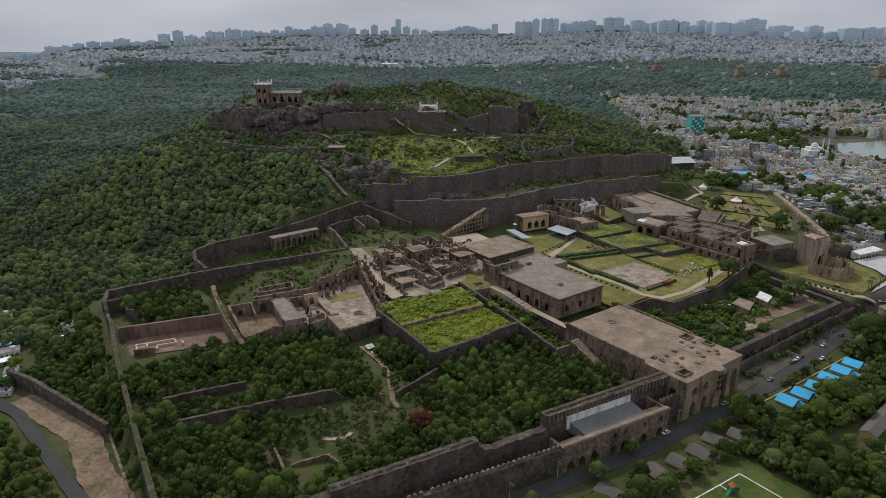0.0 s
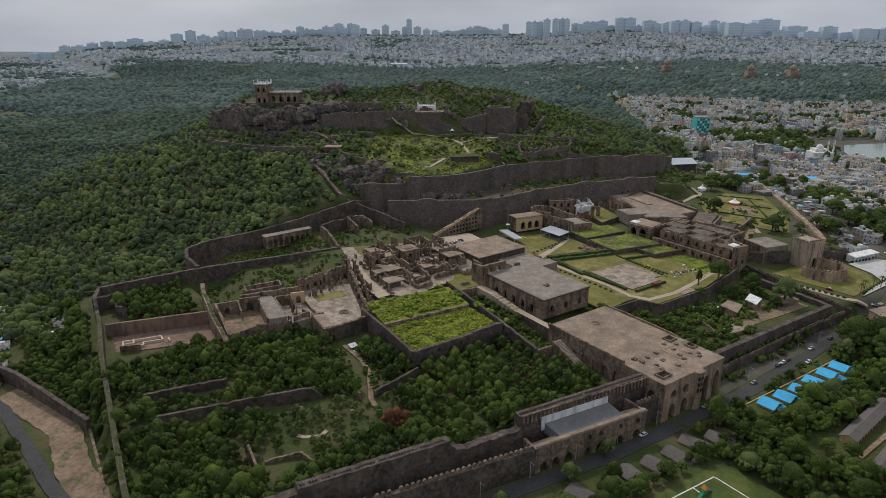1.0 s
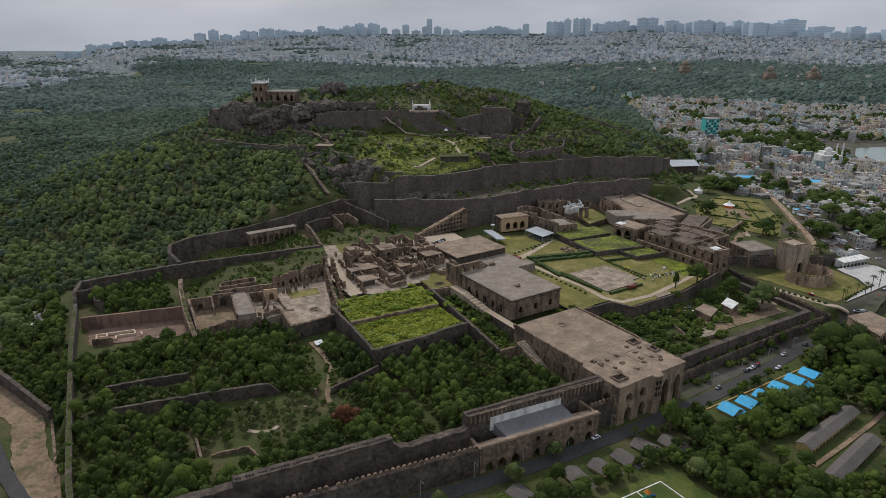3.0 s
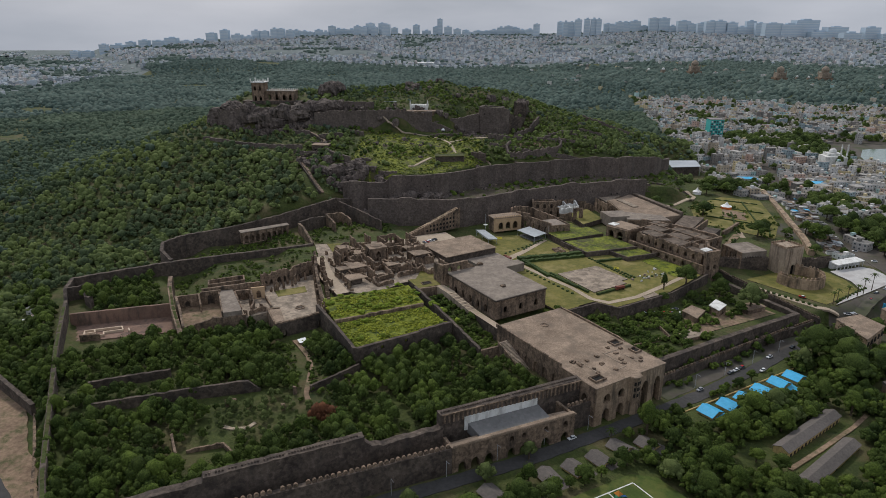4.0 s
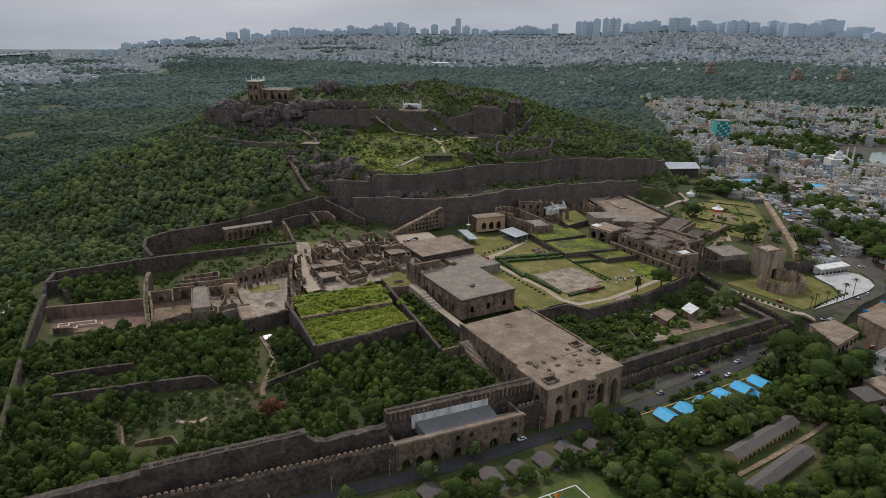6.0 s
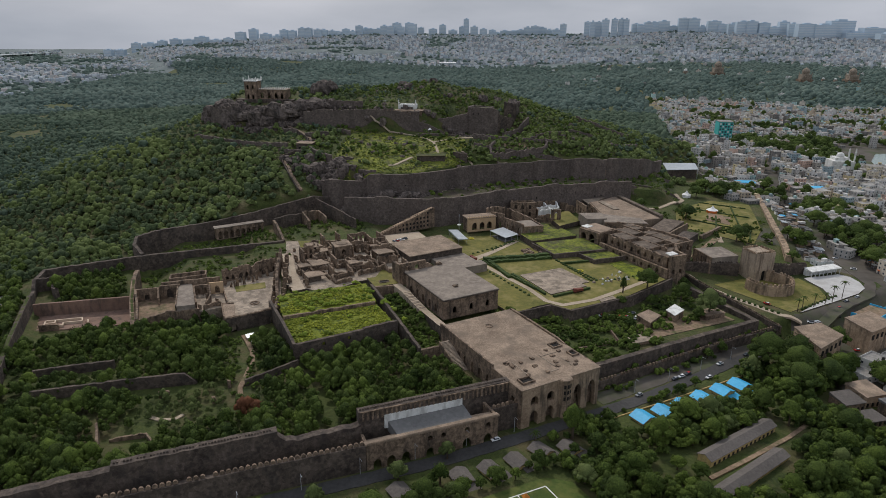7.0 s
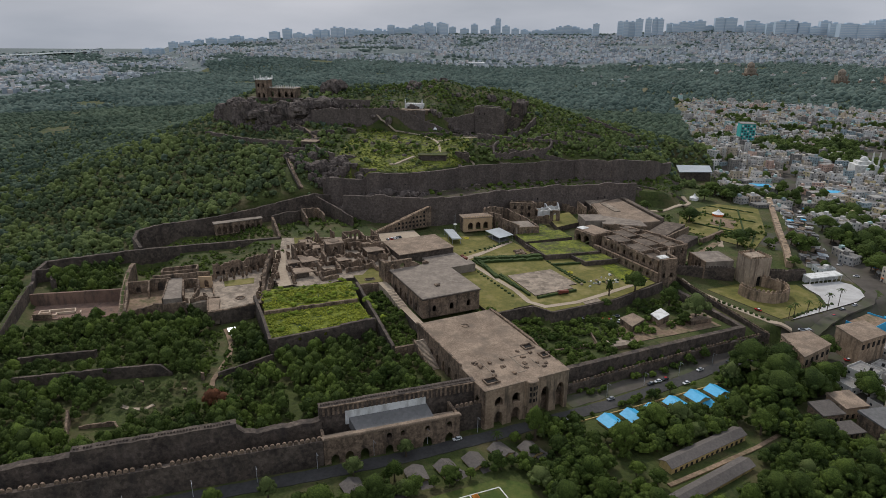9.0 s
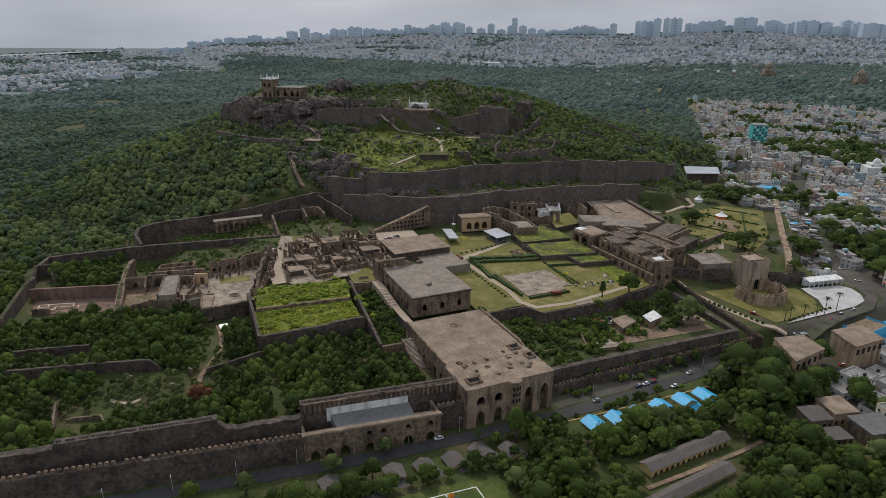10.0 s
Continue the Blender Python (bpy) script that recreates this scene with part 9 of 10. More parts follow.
# ---- trees ----
def crown_mesh(seed, lumps, cards, size, sub=1, flat=0.8, core=0.8):
    """A crown of leaf sprays round a few dense leafy lumps, ragged at the edge; radius about 1, standing on z = 0."""
    r = np.random.RandomState(seed)
    bm = bmesh.new()
    bmesh.ops.create_icosphere(bm, subdivisions=sub, radius=1.0)
    base = np.array([v.co[:] for v in bm.verts])
    tri = np.array([[v.index for v in f.verts] for f in bm.faces])
    bm.free()
    tri = tri[base[tri][:, :, 2].mean(1) > -0.55]
    V, T, n = [], [], 0
    centres = []
    for i in range(lumps):
        t, q = 2.4 * i + r.uniform(-0.5, 0.5), r.uniform(0.0, 1.0)
        d = 0.0 if i == 0 else 0.68 * np.sqrt((i + r.uniform(-0.4, 0.4)) / lumps)
        c = np.array([d * np.cos(t), d * np.sin(t), 0.36 + 0.36 * q + 0.30 * (1 - d) ** 1.5])
        s = (0.58 if i == 0 else r.uniform(0.5, 1.0) * 0.95 / np.sqrt(lumps ** 0.72))
        p = base * (1 + r.uniform(-0.26, 0.24, (len(base), 1))) * s * core * np.array([1, 1, flat]) + c
        p[:, 2] = np.maximum(p[:, 2], 0.02)
        V.append(p)
        T.append(tri + n)
        n += len(p)
        centres.append((c, s))
    w = np.array([s * s for c, s in centres])
    for i in range(cards):
        c, s = centres[r.choice(len(centres), p=w / w.sum())]
        v = r.normal(size=3)
        v[2] = abs(v[2]) * 0.9 - 0.12
        v /= np.linalg.norm(v)
        o = c + v * s * r.uniform(0.74, 1.14) * np.array([1, 1, flat])
        o[2] = max(o[2], 0.05)
        m = v + r.normal(size=3) * 0.5
        u = np.cross(m, r.normal(size=3))
        u /= np.linalg.norm(u)
        k = np.cross(m, u)
        k /= np.linalg.norm(k)
        a = size * r.uniform(0.55, 1.35)
        V.append(np.array([o + u * a, o - u * a * 0.6 + k * a * 0.7, o - u * a * 0.6 - k * a * 0.7]))
        T.append(np.array([[n, n + 1, n + 2]]))
        n += 3
    return np.concatenate(V), np.concatenate(T)


HI = [crown_mesh(i, 20, 340, 0.07, 1, 0.9, 0.95) for i in range(6)]
MID = [crown_mesh(20 + i, 5, 20, 0.14, 1, 0.8, 1.0) for i in range(4)]
MED = [crown_mesh(30 + i, 11, 90, 0.09, 1, 0.85, 0.95) for i in range(5)]
WOOD = [crown_mesh(40 + i, 5, 14, 0.15, 0, 0.9, 1.1) for i in range(8)]
TUFT = [crown_mesh(50 + i, 2, 12, 0.18, 0, 0.8, 1.1) for i in range(4)]
WOODLOW = [crown_mesh(90 + i, 3, 4, 0.2, 0, 0.9, 1.1) for i in range(6)]
LITE = [crown_mesh(100 + i, 5, 60, 0.12, 0, 0.8, 1.05) for i in range(5)]
LV = np.array([(0, 0, 1.0)] + [(0.9 * math.cos(k * 1.2566), 0.9 * math.sin(k * 1.2566), 0.45) for k in range(5)] + [(1.0 * math.cos(k * 1.2566 + 0.63), 1.0 * math.sin(k * 1.2566 + 0.63), -0.2) for k in range(5)])
LT = np.array([(0, 1 + k, 1 + (k + 1) % 5) for k in range(5)] + [(1 + k, 6 + k, 1 + (k + 1) % 5) for k in range(5)] + [(1 + k, 6 + (k + 4) % 5, 6 + k) for k in range(5)])
FARLOW = []
for i in range(7):
    r_ = np.random.RandomState(70 + i)
    FARLOW.append((LV * (1 + r_.uniform(-0.28, 0.28, (len(LV), 1))) + np.array([0, 0, 0.2]), LT))


def scatter(name, kinds, x, y, z, rad, high, mat, label, category="trees", seed=1):
    """Joins many crowns into one mesh."""
    r = np.random.RandomState(seed)
    pick, ang = r.randint(len(kinds), size=len(x)), r.uniform(0, 2 * np.pi, len(x))
    Vs, Ts, n = [], [], 0
    for k, (V, T) in enumerate(kinds):
        m = np.where(pick == k)[0]
        if not len(m):
            continue
        c, s = np.cos(ang[m])[:, None], np.sin(ang[m])[:, None]
        px = (V[None, :, 0] * c - V[None, :, 1] * s) * rad[m][:, None] + x[m][:, None]
        py = (V[None, :, 0] * s + V[None, :, 1] * c) * rad[m][:, None] + y[m][:, None]
        pz = V[None, :, 2] * high[m][:, None] + z[m][:, None]
        Vs.append(np.stack([px, py, pz], -1).reshape(-1, 3))
        Ts.append((T[None] + (np.arange(len(m)) * len(V))[:, None, None]).reshape(-1, 3) + n)
        n += len(m) * len(V)
    return numpy_mesh(name, np.concatenate(Vs), np.concatenate(Ts), mat, label, category, "stuff", None, True)


def jitter_grid(x0, x1, y0, y1, step, seed):
    r = np.random.RandomState(seed)
    x, y = np.meshgrid(np.arange(x0, x1, step), np.arange(y0, y1, step))
    x, y = x.ravel() + r.uniform(-0.48, 0.48, x.size) * step, y.ravel() + r.uniform(-0.48, 0.48, y.size) * step
    return x, y, r


def value(x, y, s, k):
    return np.array([noise.noise((p / s, q / s, k)) for p, q in zip(x, y)])


# thicket inside the west ward
A_, B_, r = jitter_grid(-213, 0, 20, 300, 4.5, 3)
dens = value(A_, B_, 22, 2.0)
keep = ((B_ > 26) & (B_ < 92) & (A_ < -80)) | ((B_ >= 92) & (B_ < 168) & (A_ < -104) & ((A_ < -112) | (B_ > 128))) | ((B_ >= 165) & (B_ < 178) & (A_ < -151)) | ((A_ > -76) & (A_ < -21) & (B_ > 22) & (B_ < 90)) | ((A_ > -21) & (A_ < -9) & (B_ > 26) & (B_ < 60))
keep |= (A_ > -104) & (A_ < -79) & (B_ > 92) & (B_ < 126) & (A_ > -92)
keep |= (A_ > -187) & (A_ < -148) & (B_ > 226) & (B_ < 274)
keep &= ~((A_ > -172) & (A_ < -148) & (B_ > 50) & (B_ < 70))
keep &= ~((abs(A_ + 110 - (B_ - 74) * 0.26) < 4.5) & (B_ > 70))
keep &= B_ > np.interp(A_, (-216, -106, -72, -2), (37.5, 22.2, 18.5, 10.3)) + 4.5
glade = ((A_ + 128) / 28) ** 2 + ((B_ - 74) / 20) ** 2 < 1
keep &= ~(glade & (r.rand(len(A_)) < 0.12)) & (dens > -0.85)
wallc = (B_ > 116 - (A_ + 196) * 0.29 - 9) & (B_ < 116 - (A_ + 196) * 0.29 + 2) & (A_ < -126)
walld = (B_ > 139 - (A_ + 196) * 0.22 - 9) & (B_ < 139 - (A_ + 196) * 0.22 + 2) & (A_ < -158)
walle = (A_ > -107) & (A_ < -77) & (B_ > 73 + 0.2 * (A_ + 106)) & (B_ < 89)
keep &= ~walle
keep &= ~wallc & ~walld
A_, B_, dens, glade = A_[keep], B_[keep], dens[keep], glade[keep]
x, y = W(A_, B_)
rad = (1.9 + 3.6 * r.rand(len(x)) ** 1.6) * (1 + 0.35 * dens) * np.where(glade, 0.55, 1)
dark = (r.rand(len(x)) < 0.45) | (dens < -0.1)
red = (((A_ + 106) / 8) ** 2 + ((B_ - 54) / 4.5) ** 2 < 1)
pale = glade & ~red
for nm, sel, mt, lab in (("ward_thicket", ~dark & ~red & ~pale, LEAF, "dense green thicket filling the walled ward"), ("ward_thicket_dark", dark & ~red & ~pale, LEAFDARK, "darker trees of the ward thicket"), ("red_bush", red, RUST, "rust-red withered bush in the thicket"), ("pale_scrub", pale, LEAFPALE, "paler low scrub in a glade")):
    scatter(nm, HI, x[sel], y[sel], ground(x[sel], y[sel]) + 0.3, rad[sel], rad[sel] * 1.15 + 0.8, mt, lab, "trees", 5)

# low scrub: berm, terraces, wall feet, hilltop
A_, B_, r = jitter_grid(-216, 352, -14, 330, 3.2, 8)
d2 = value(A_, B_, 9, 5.0)
low = (A_ < -18) & (B_ > 14 + np.where(A_ < -74, 5 - 0.09 * (A_ + 74), 3)) & (B_ < np.where(A_ < -74, 17 - 0.1 * (A_ + 74), 12)) & (d2 > 0.1)
low |= (A_ > 46) & (A_ < 170) & (B_ > 8.6) & (B_ < 10.2)
low |= (A_ > -76) & (A_ < -22) & (B_ > 95) & (B_ < 122) & (d2 > 0.30)
low |= (A_ > -70) & (A_ < -16) & (B_ > 128) & (B_ < 156) & (d2 > -0.05)
low |= (A_ > -130) & (A_ < -38) & (B_ > 281 - 0.14 * (A_ + 130)) & (B_ < 300) & (d2 > -0.5)
low |= (A_ > -138) & (A_ < -40) & (B_ > 218 + 0.04 * (A_ + 138)) & (B_ < 272 - 0.15 * (A_ + 138)) & (d2 > 0.05)
low |= (A_ > 84) & (A_ < 170) & (B_ > 46) & (B_ < 59) & (d2 > -0.1)
low |= (A_ > 40) & (A_ < 132) & (B_ < -12.4) & (B_ > -15) & (d2 > 0.0)
low |= (A_ > 44) & (A_ < 180) & (B_ < 5.5) & (B_ > 1.0) & (d2 > 0.05)
low |= (A_ > 278) & (A_ < 350) & (B_ > 84) & (B_ < 210) & (d2 > 0.22)
low |= (A_ > 196) & (A_ < 300) & (B_ > 96) & (B_ < 200) & (d2 > 0.35)
low |= (A_ > -114) & (A_ < -82) & (B_ > 74) & (B_ < 136) & (d2 > -0.35) & (abs(A_ + 110 - (B_ - 74) * 0.26) > 2.4)
low |= (A_ > 100) & (A_ < 170) & (B_ > 26) & (B_ < 50) & (d2 > 0.1)
low |= (A_ > -32) & (A_ < 34) & (B_ > 262) & (B_ < 312) & (d2 > 0.05)
low |= (A_ > -15) & (A_ < 0) & (B_ > 68) & (B_ < 139) & (d2 > -0.5)
low |= (A_ > 48) & (A_ < 110) & (B_ > 16) & (B_ < np.where(A_ < 74, 72, 59)) & (d2 > -0.15)
low |= (A_ > 128) & (A_ < 170) & (B_ > 48) & (B_ < 62) & (d2 > 0.0)
low |= (A_ > 44.5) & (A_ < 48) & (B_ > 74) & (B_ < 92)
A_, B_, d2 = A_[low], B_[low], d2[low]
x, y = W(A_, B_)
z = ground(x, y)
bed = (A_ > -77) & (A_ < -14) & (B_ > 92) & (B_ < 160)
z = np.where(bed, np.where(B_ < 126, -5.0, -3.2), z)
tall = ((A_ > -15) & (A_ < 0) & (B_ < 139) & (B_ > 66)) | ((A_ > 44) & (A_ < 180))
rad = r.uniform(0.9, 1.9, len(x)) * np.where(tall, 1.45, 1)
scatter("low_scrub", LITE, x[~bed], y[~bed], z[~bed], rad[~bed], rad[~bed] * 1.2, LEAF, "low green scrub along walls and terraces", "shrubs", 6)
scatter("garden_scrub", LITE, x[bed], y[bed], z[bed], rad[bed] * 1.3, rad[bed] * 1.05, material("bright_shrub_leaves", (0.060, 0.100, 0.010), (0.215, 0.265, 0.028), 0.25, island=0.4), "bright rank shrubs on the garden terraces", "shrubs", 7)

# rank grass tufts on the garden terraces
A_, B_, r = jitter_grid(-77, -16, 93, 158, 1.25, 71)
d4 = value(A_, B_, 6, 4.0)
sel = (A_ > -77 + 0.07 * (B_ - 92) + 1) & (A_ < -20 + 0.1 * (B_ - 124) * (B_ > 124)) & (abs(B_ - 126 + 0.09 * (A_ + 47)) > 2.2) & (B_ < 152) & (d4 > -0.25)
A_, B_, d4 = A_[sel], B_[sel], d4[sel]
x, y = W(A_, B_)
rad = r.uniform(0.45, 1.0, len(x)) * (1 + 0.5 * d4)
scatter("grass_tufts", TUFT, x, y, np.where(B_ < 125.5, -5.05, -3.25), rad, rad * r.uniform(0.5, 1.1, len(x)), material("rank_grass_tufts", (0.085, 0.115, 0.012), (0.30, 0.32, 0.032), 0.25, bump=0.3, patch=0.08, island=0.3), "bright rank grass tufts on the terraces", "grass", 72)

# trees west of the fort
A_, B_, r = jitter_grid(-350, -206, 10, 330, 5.2, 43)
outer = np.interp(B_, (40, 143, 204, 222, 330), (-222, -219.5, -243, -252, -262))
lane_a = np.interp(B_, (20, 60, 110, 140, 185, 230), (-215, -225, -238, -243, -251, -270))
keep = ((A_ > outer + 3) & (A_ < np.interp(B_, (38, 70, 104, 180, 232, 330), (-217.6, -217.2, -214.6, -209.4, -204, -204)))) | ((A_ < lane_a - 5.5) & (B_ < 232)) | ((A_ < outer - 3) & (B_ > 205))
keep &= ~((A_ < -240) & (A_ > -268) & (B_ > 205) & (B_ < 320) & (r.rand(len(A_)) < 0.8)) & ~(np.hypot(A_ + 219, B_ - 270) < 9) & ~((A_ < -262) & (A_ > -330) & (B_ > 205) & (B_ < 290) & (r.rand(len(A_)) < 0.5))
A_, B_ = A_[keep], B_[keep]
x, y = W(A_, B_)
rad = r.uniform(2.2, 4.4, len(x))
pick = r.rand(len(x)) < 0.5
for sel, mt in ((pick, LEAF), (~pick, LEAFDARK)):
    scatter("west_wood", LITE, x[sel], y[sel], ground(x, y)[sel], rad[sel], rad[sel] * 1.4, mt, "dense trees on the plain west of the fort", "trees", 44)

# undergrowth of the grove south of the road
occupied_huts = [(-68.6, -14, 9), (-43, -17.6, 9), (-30, -19.4, 9), (-17.4, -20.3, 9), (-4, -19, 9), (8, -24, 9), (-56, -30, 8)]
A_, B_, r = jitter_grid(-110, 200, -170, -14, 4.4, 33)
d3 = value(A_, B_, 26, 8.0)
free = ~((A_ > 44) & (A_ < 106) & (B_ < -50) & (B_ > -71)) & ~((A_ > 36) & (A_ < 90) & (B_ < -66) & (B_ > -80)) & ~((A_ > 38) & (A_ < 126) & (B_ > -33)) & ~((A_ > -53) & (A_ < -2) & (B_ < -28) & (B_ > -66)) & ~((A_ > -76) & (A_ < 14) & (B_ > -28) & ((d3 < 0.0) | (B_ > -12)))
for (p, q, w_) in occupied_huts:
    free &= np.hypot(A_ - p, B_ - q) > w_
free &= (d3 > -0.32) & ~((A_ > 138) & (B_ < -50) & (B_ > -92)) & ~((A_ > 166) & (B_ > -44)) & ~((A_ > 176) & (B_ > -110))
A_, B_, d3 = A_[free], B_[free], d3[free]
x, y = W(A_, B_)
rad = r.uniform(2.0, 4.6, len(x)) * (1 + 0.4 * d3)
pick = r.rand(len(x)) < 0.5
scatter("grove_undergrowth", MED, x[pick], y[pick], ground(x, y)[pick], rad[pick], rad[pick] * 1.3, LEAF, "dense green undergrowth of the grove", "shrubs", 34)
scatter("grove_undergrowth_dark", MED, x[~pick], y[~pick], ground(x, y)[~pick], rad[~pick], rad[~pick] * 1.3, LEAFDARK, "darker undergrowth of the grove", "shrubs", 35)

def along(x, y, pts, w):
    """Which points lie within w of a line of points."""
    hit = np.zeros(len(x), bool)
    for (x0, y0), (x1, y1) in zip(pts, pts[1:]):
        t = np.clip(((x - x0) * (x1 - x0) + (y - y0) * (y1 - y0)) / ((x1 - x0) ** 2 + (y1 - y0) ** 2), 0, 1)
        hit |= np.hypot(x - x0 - t * (x1 - x0), y - y0 - t * (y1 - y0)) < w
    return hit


# shrubs over the upper hill
x, y, r = jitter_grid(-110, 260, 545, 880, 4.6, 37)
n2, n1, hz, line = value(x, y, 11, 3.0), value(x, y, 34, 1.0), hill(x, y), wall_line(x)
mead = (x > -70) & (x < 56) & (y < 654)
keep = ((y > line + 4) | ((x < -20) & (y > line - 36) & (hz > 16)) | ((y > low_line(x) + 4) & (y < line - 5) & (n2 > -0.2))) & (hz > 14) & np.where(mead, 0.8 * n2 + 1.3 * n1 > 0.16, n2 + 0.6 * n1 > np.where(x > 90, -0.6, -0.3))
crag = 662 + 10 * np.sin(x / 23.0)
keep &= ~((x > -240) & (x < 95) & (abs(y - crag) < 8)) & ~((x > -28) & (x < -2) & (y > 668) & (y < 692)) & ~((x > -30) & (x < 6) & (y > 660) & (y < 678)) & ~((x > 44) & (x < 82) & (y > 676) & (y < 706)) & ~((abs(x - 24) < 16) & (abs(y - 581) < 10))
x, y, n1 = x[keep], y[keep], n1[keep]
rad = (0.8 + 2.2 * r.rand(len(x)) ** 1.7) * (1 + 0.5 * n1)
scatter("hill_scrub", TUFT, x, y, ground(x, y), rad, rad * 1.15, LEAF, "green scrub over the upper hill", "shrubs", 38)

# grass tufts on the hill meadow
x, y, r = jitter_grid(-66, 54, 540, 652, 2.3, 81)
n1, n2 = value(x, y, 16, 6.0), value(x, y, 5, 2.0)
keep = (y > wall_line(x) + 3) & (y < 650 - 0.12 * (x + 66)) & (n1 + 0.6 * n2 > -0.2) & ~along(x, y, [(-60, 660), (-44, 652), (-24, 648), (-2, 642), (12, 632), (21, 620), (26, 605), (28, 596)], 2.5) & ~((abs(x - 24) < 14) & (abs(y - 581) < 9)) & ~along(x, y, [(-12, 560), (-7, 562), (0, 573), (6, 582)], 3.0)
x, y, n1 = x[keep], y[keep], n1[keep]
rad = r.uniform(0.5, 1.4, len(x)) * (1 + 0.4 * n1)
scatter("slope_tufts", TUFT, x, y, ground(x, y) + 0.2, rad, rad * r.uniform(0.4, 1.0, len(x)), material("slope_grass_tufts", (0.045, 0.066, 0.012), (0.20, 0.22, 0.032), 0.15, bump=0.3, patch=0.05, island=0.35), "rank grass and weeds on the hill slope", "grass", 82)

# woods on the hill and the western plain
x, y, r = jitter_grid(-640, 342, 330, 960, 5.7, 12)
a, b = fort_ab(x, y)
hz = hill(x, y)
n1 = value(x, y, 40, 9.0)
n2 = value(x, y, 13, 4.0)
line = wall_line(x)
west = (a < -222) | (b > np.interp(a, (-137, -136, -118, -45, -10, 22), (288, 306, 313, 315, 321, 323))) & (x < np.where(y < 548, -42, -70))
up = (x >= -70) & (y > line + 4) & ((hz > 3) | (x > 200))
meadow_zone = (x > -72) & (x < 56) & (y > line) & (y < 654)
keep = (west & (n1 + 0.6 * n2 > -1.5)) | (up & ~meadow_zone & (n1 + n2 > np.where(x > 90, -0.9, -0.6))) | (meadow_zone & (n2 > 0.3) & (n1 > -0.05))
crag = 662 + 14 * smooth(-160, -250, x) + 10 * np.sin(x / 23.0)
keep &= ~((x > -240) & (x < 110) & (abs(y - crag) < 9))
keep &= ~((x > -208) & (x < -140) & (y > 680) & (y < 708)) & ~((x > -32) & (x < 2) & (y > 664) & (y < 692)) & ~((x > -30) & (x < 8) & (y > 652) & (y < 678)) & ~((x > 42) & (x < 84) & (y > 672) & (y < 706))
keep &= ~((x > -235) & (x < -118) & (abs(y - 627 + 0.30 * (x + 214)) < 4))
keep &= ~((x > -165) & (x < -72) & (abs(y - 668 + 1.9 * (x + 152) * 0.62) < 5))
keep &= ~along(x, y + 3.5, STAIRS, 6.0)
keep &= ~((a > -275) & (a < -215) & (b > 30) & (b < 232))
keep &= (hz > 1) | west | ((y > 700) & (x > 200) & (x < 316 + (y - 700) * 0.10))
keep &= ~((x > 195) & (y < 668)) & ~((abs(x - 302) < 30) & (y > 752) & (y < 836))
x, y, hz, n1, n2 = x[keep], y[keep], hz[keep], n1[keep], n2[keep]
small = (hz > 35) & (x > -75)
rad = (1.9 + 3.5 * r.rand(len(x)) ** 1.6) * np.where(small, np.where(x > 60, 0.85, 0.6), 1.0) * np.where((hz > 62), 0.75, 1.0) * (1 + 0.3 * n1)
dark = (n1 + 0.5 * r.normal(size=len(x)) * 0.6) < np.where(x > 60, -0.5, 0.0)
# Farther trees are likelier to get the leaves with painted haze.
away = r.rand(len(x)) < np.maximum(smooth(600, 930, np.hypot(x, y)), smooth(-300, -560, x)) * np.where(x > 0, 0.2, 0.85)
for nm, sel, mt, lab in (("hill_wood", ~dark & ~away, WOODLEAF, "green scrub forest on the hill flanks"), ("hill_wood_dark", dark & ~away, WOODDARK, "darker trees of the scrub forest"), ("plain_wood", away, WOODMID, "scrub forest at the hill's back, haze painted into its green")):
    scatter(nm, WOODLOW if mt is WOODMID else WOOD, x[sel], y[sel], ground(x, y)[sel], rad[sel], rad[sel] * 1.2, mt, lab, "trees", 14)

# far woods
# Both bands use leaf colours that hold painted distance haze.
for (step, r0, r1, s0, s1, sd, mt, lab) in ((9.0, 0, 1500, 2.6, 6.4, 21, WOODMID, "dark scrub forest stretching over the plain"), (12.4, 1500, 9e9, 3.8, 9.4, 25, LEAFFAR, "far scrub forest on the plain, blued by painted haze")):
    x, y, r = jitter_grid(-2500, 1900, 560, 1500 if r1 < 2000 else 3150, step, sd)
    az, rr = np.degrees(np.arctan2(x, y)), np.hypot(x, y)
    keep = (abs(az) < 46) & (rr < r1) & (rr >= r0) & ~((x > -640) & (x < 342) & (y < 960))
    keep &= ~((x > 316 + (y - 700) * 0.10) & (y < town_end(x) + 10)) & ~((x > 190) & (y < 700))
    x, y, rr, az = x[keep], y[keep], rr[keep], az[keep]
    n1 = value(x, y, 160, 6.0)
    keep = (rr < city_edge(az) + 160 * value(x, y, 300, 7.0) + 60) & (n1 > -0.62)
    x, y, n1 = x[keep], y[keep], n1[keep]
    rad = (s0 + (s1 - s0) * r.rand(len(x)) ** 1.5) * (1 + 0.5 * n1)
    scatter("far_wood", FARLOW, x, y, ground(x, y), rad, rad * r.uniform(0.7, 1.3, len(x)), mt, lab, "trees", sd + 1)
rc_ = np.random.RandomState(23)
x, y = rc_.uniform(-3500, 3400, 17000), rc_.uniform(1500, 4800, 17000)
rr, az = np.hypot(x, y), np.degrees(np.arctan2(x, y))
n1 = value(x, y, 240, 2.0)
keep = (abs(az) < 46) & (rr > city_edge(az)) & (rr < 4720) & ((n1 < 0.1) | (rr > 4520) | (az < -22))
x, y = x[keep], y[keep]
rad = rc_.uniform(6, 12, len(x))
# City trees take the same haze-painted leaf colour.
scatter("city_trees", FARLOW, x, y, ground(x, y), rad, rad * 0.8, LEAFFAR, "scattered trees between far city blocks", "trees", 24)
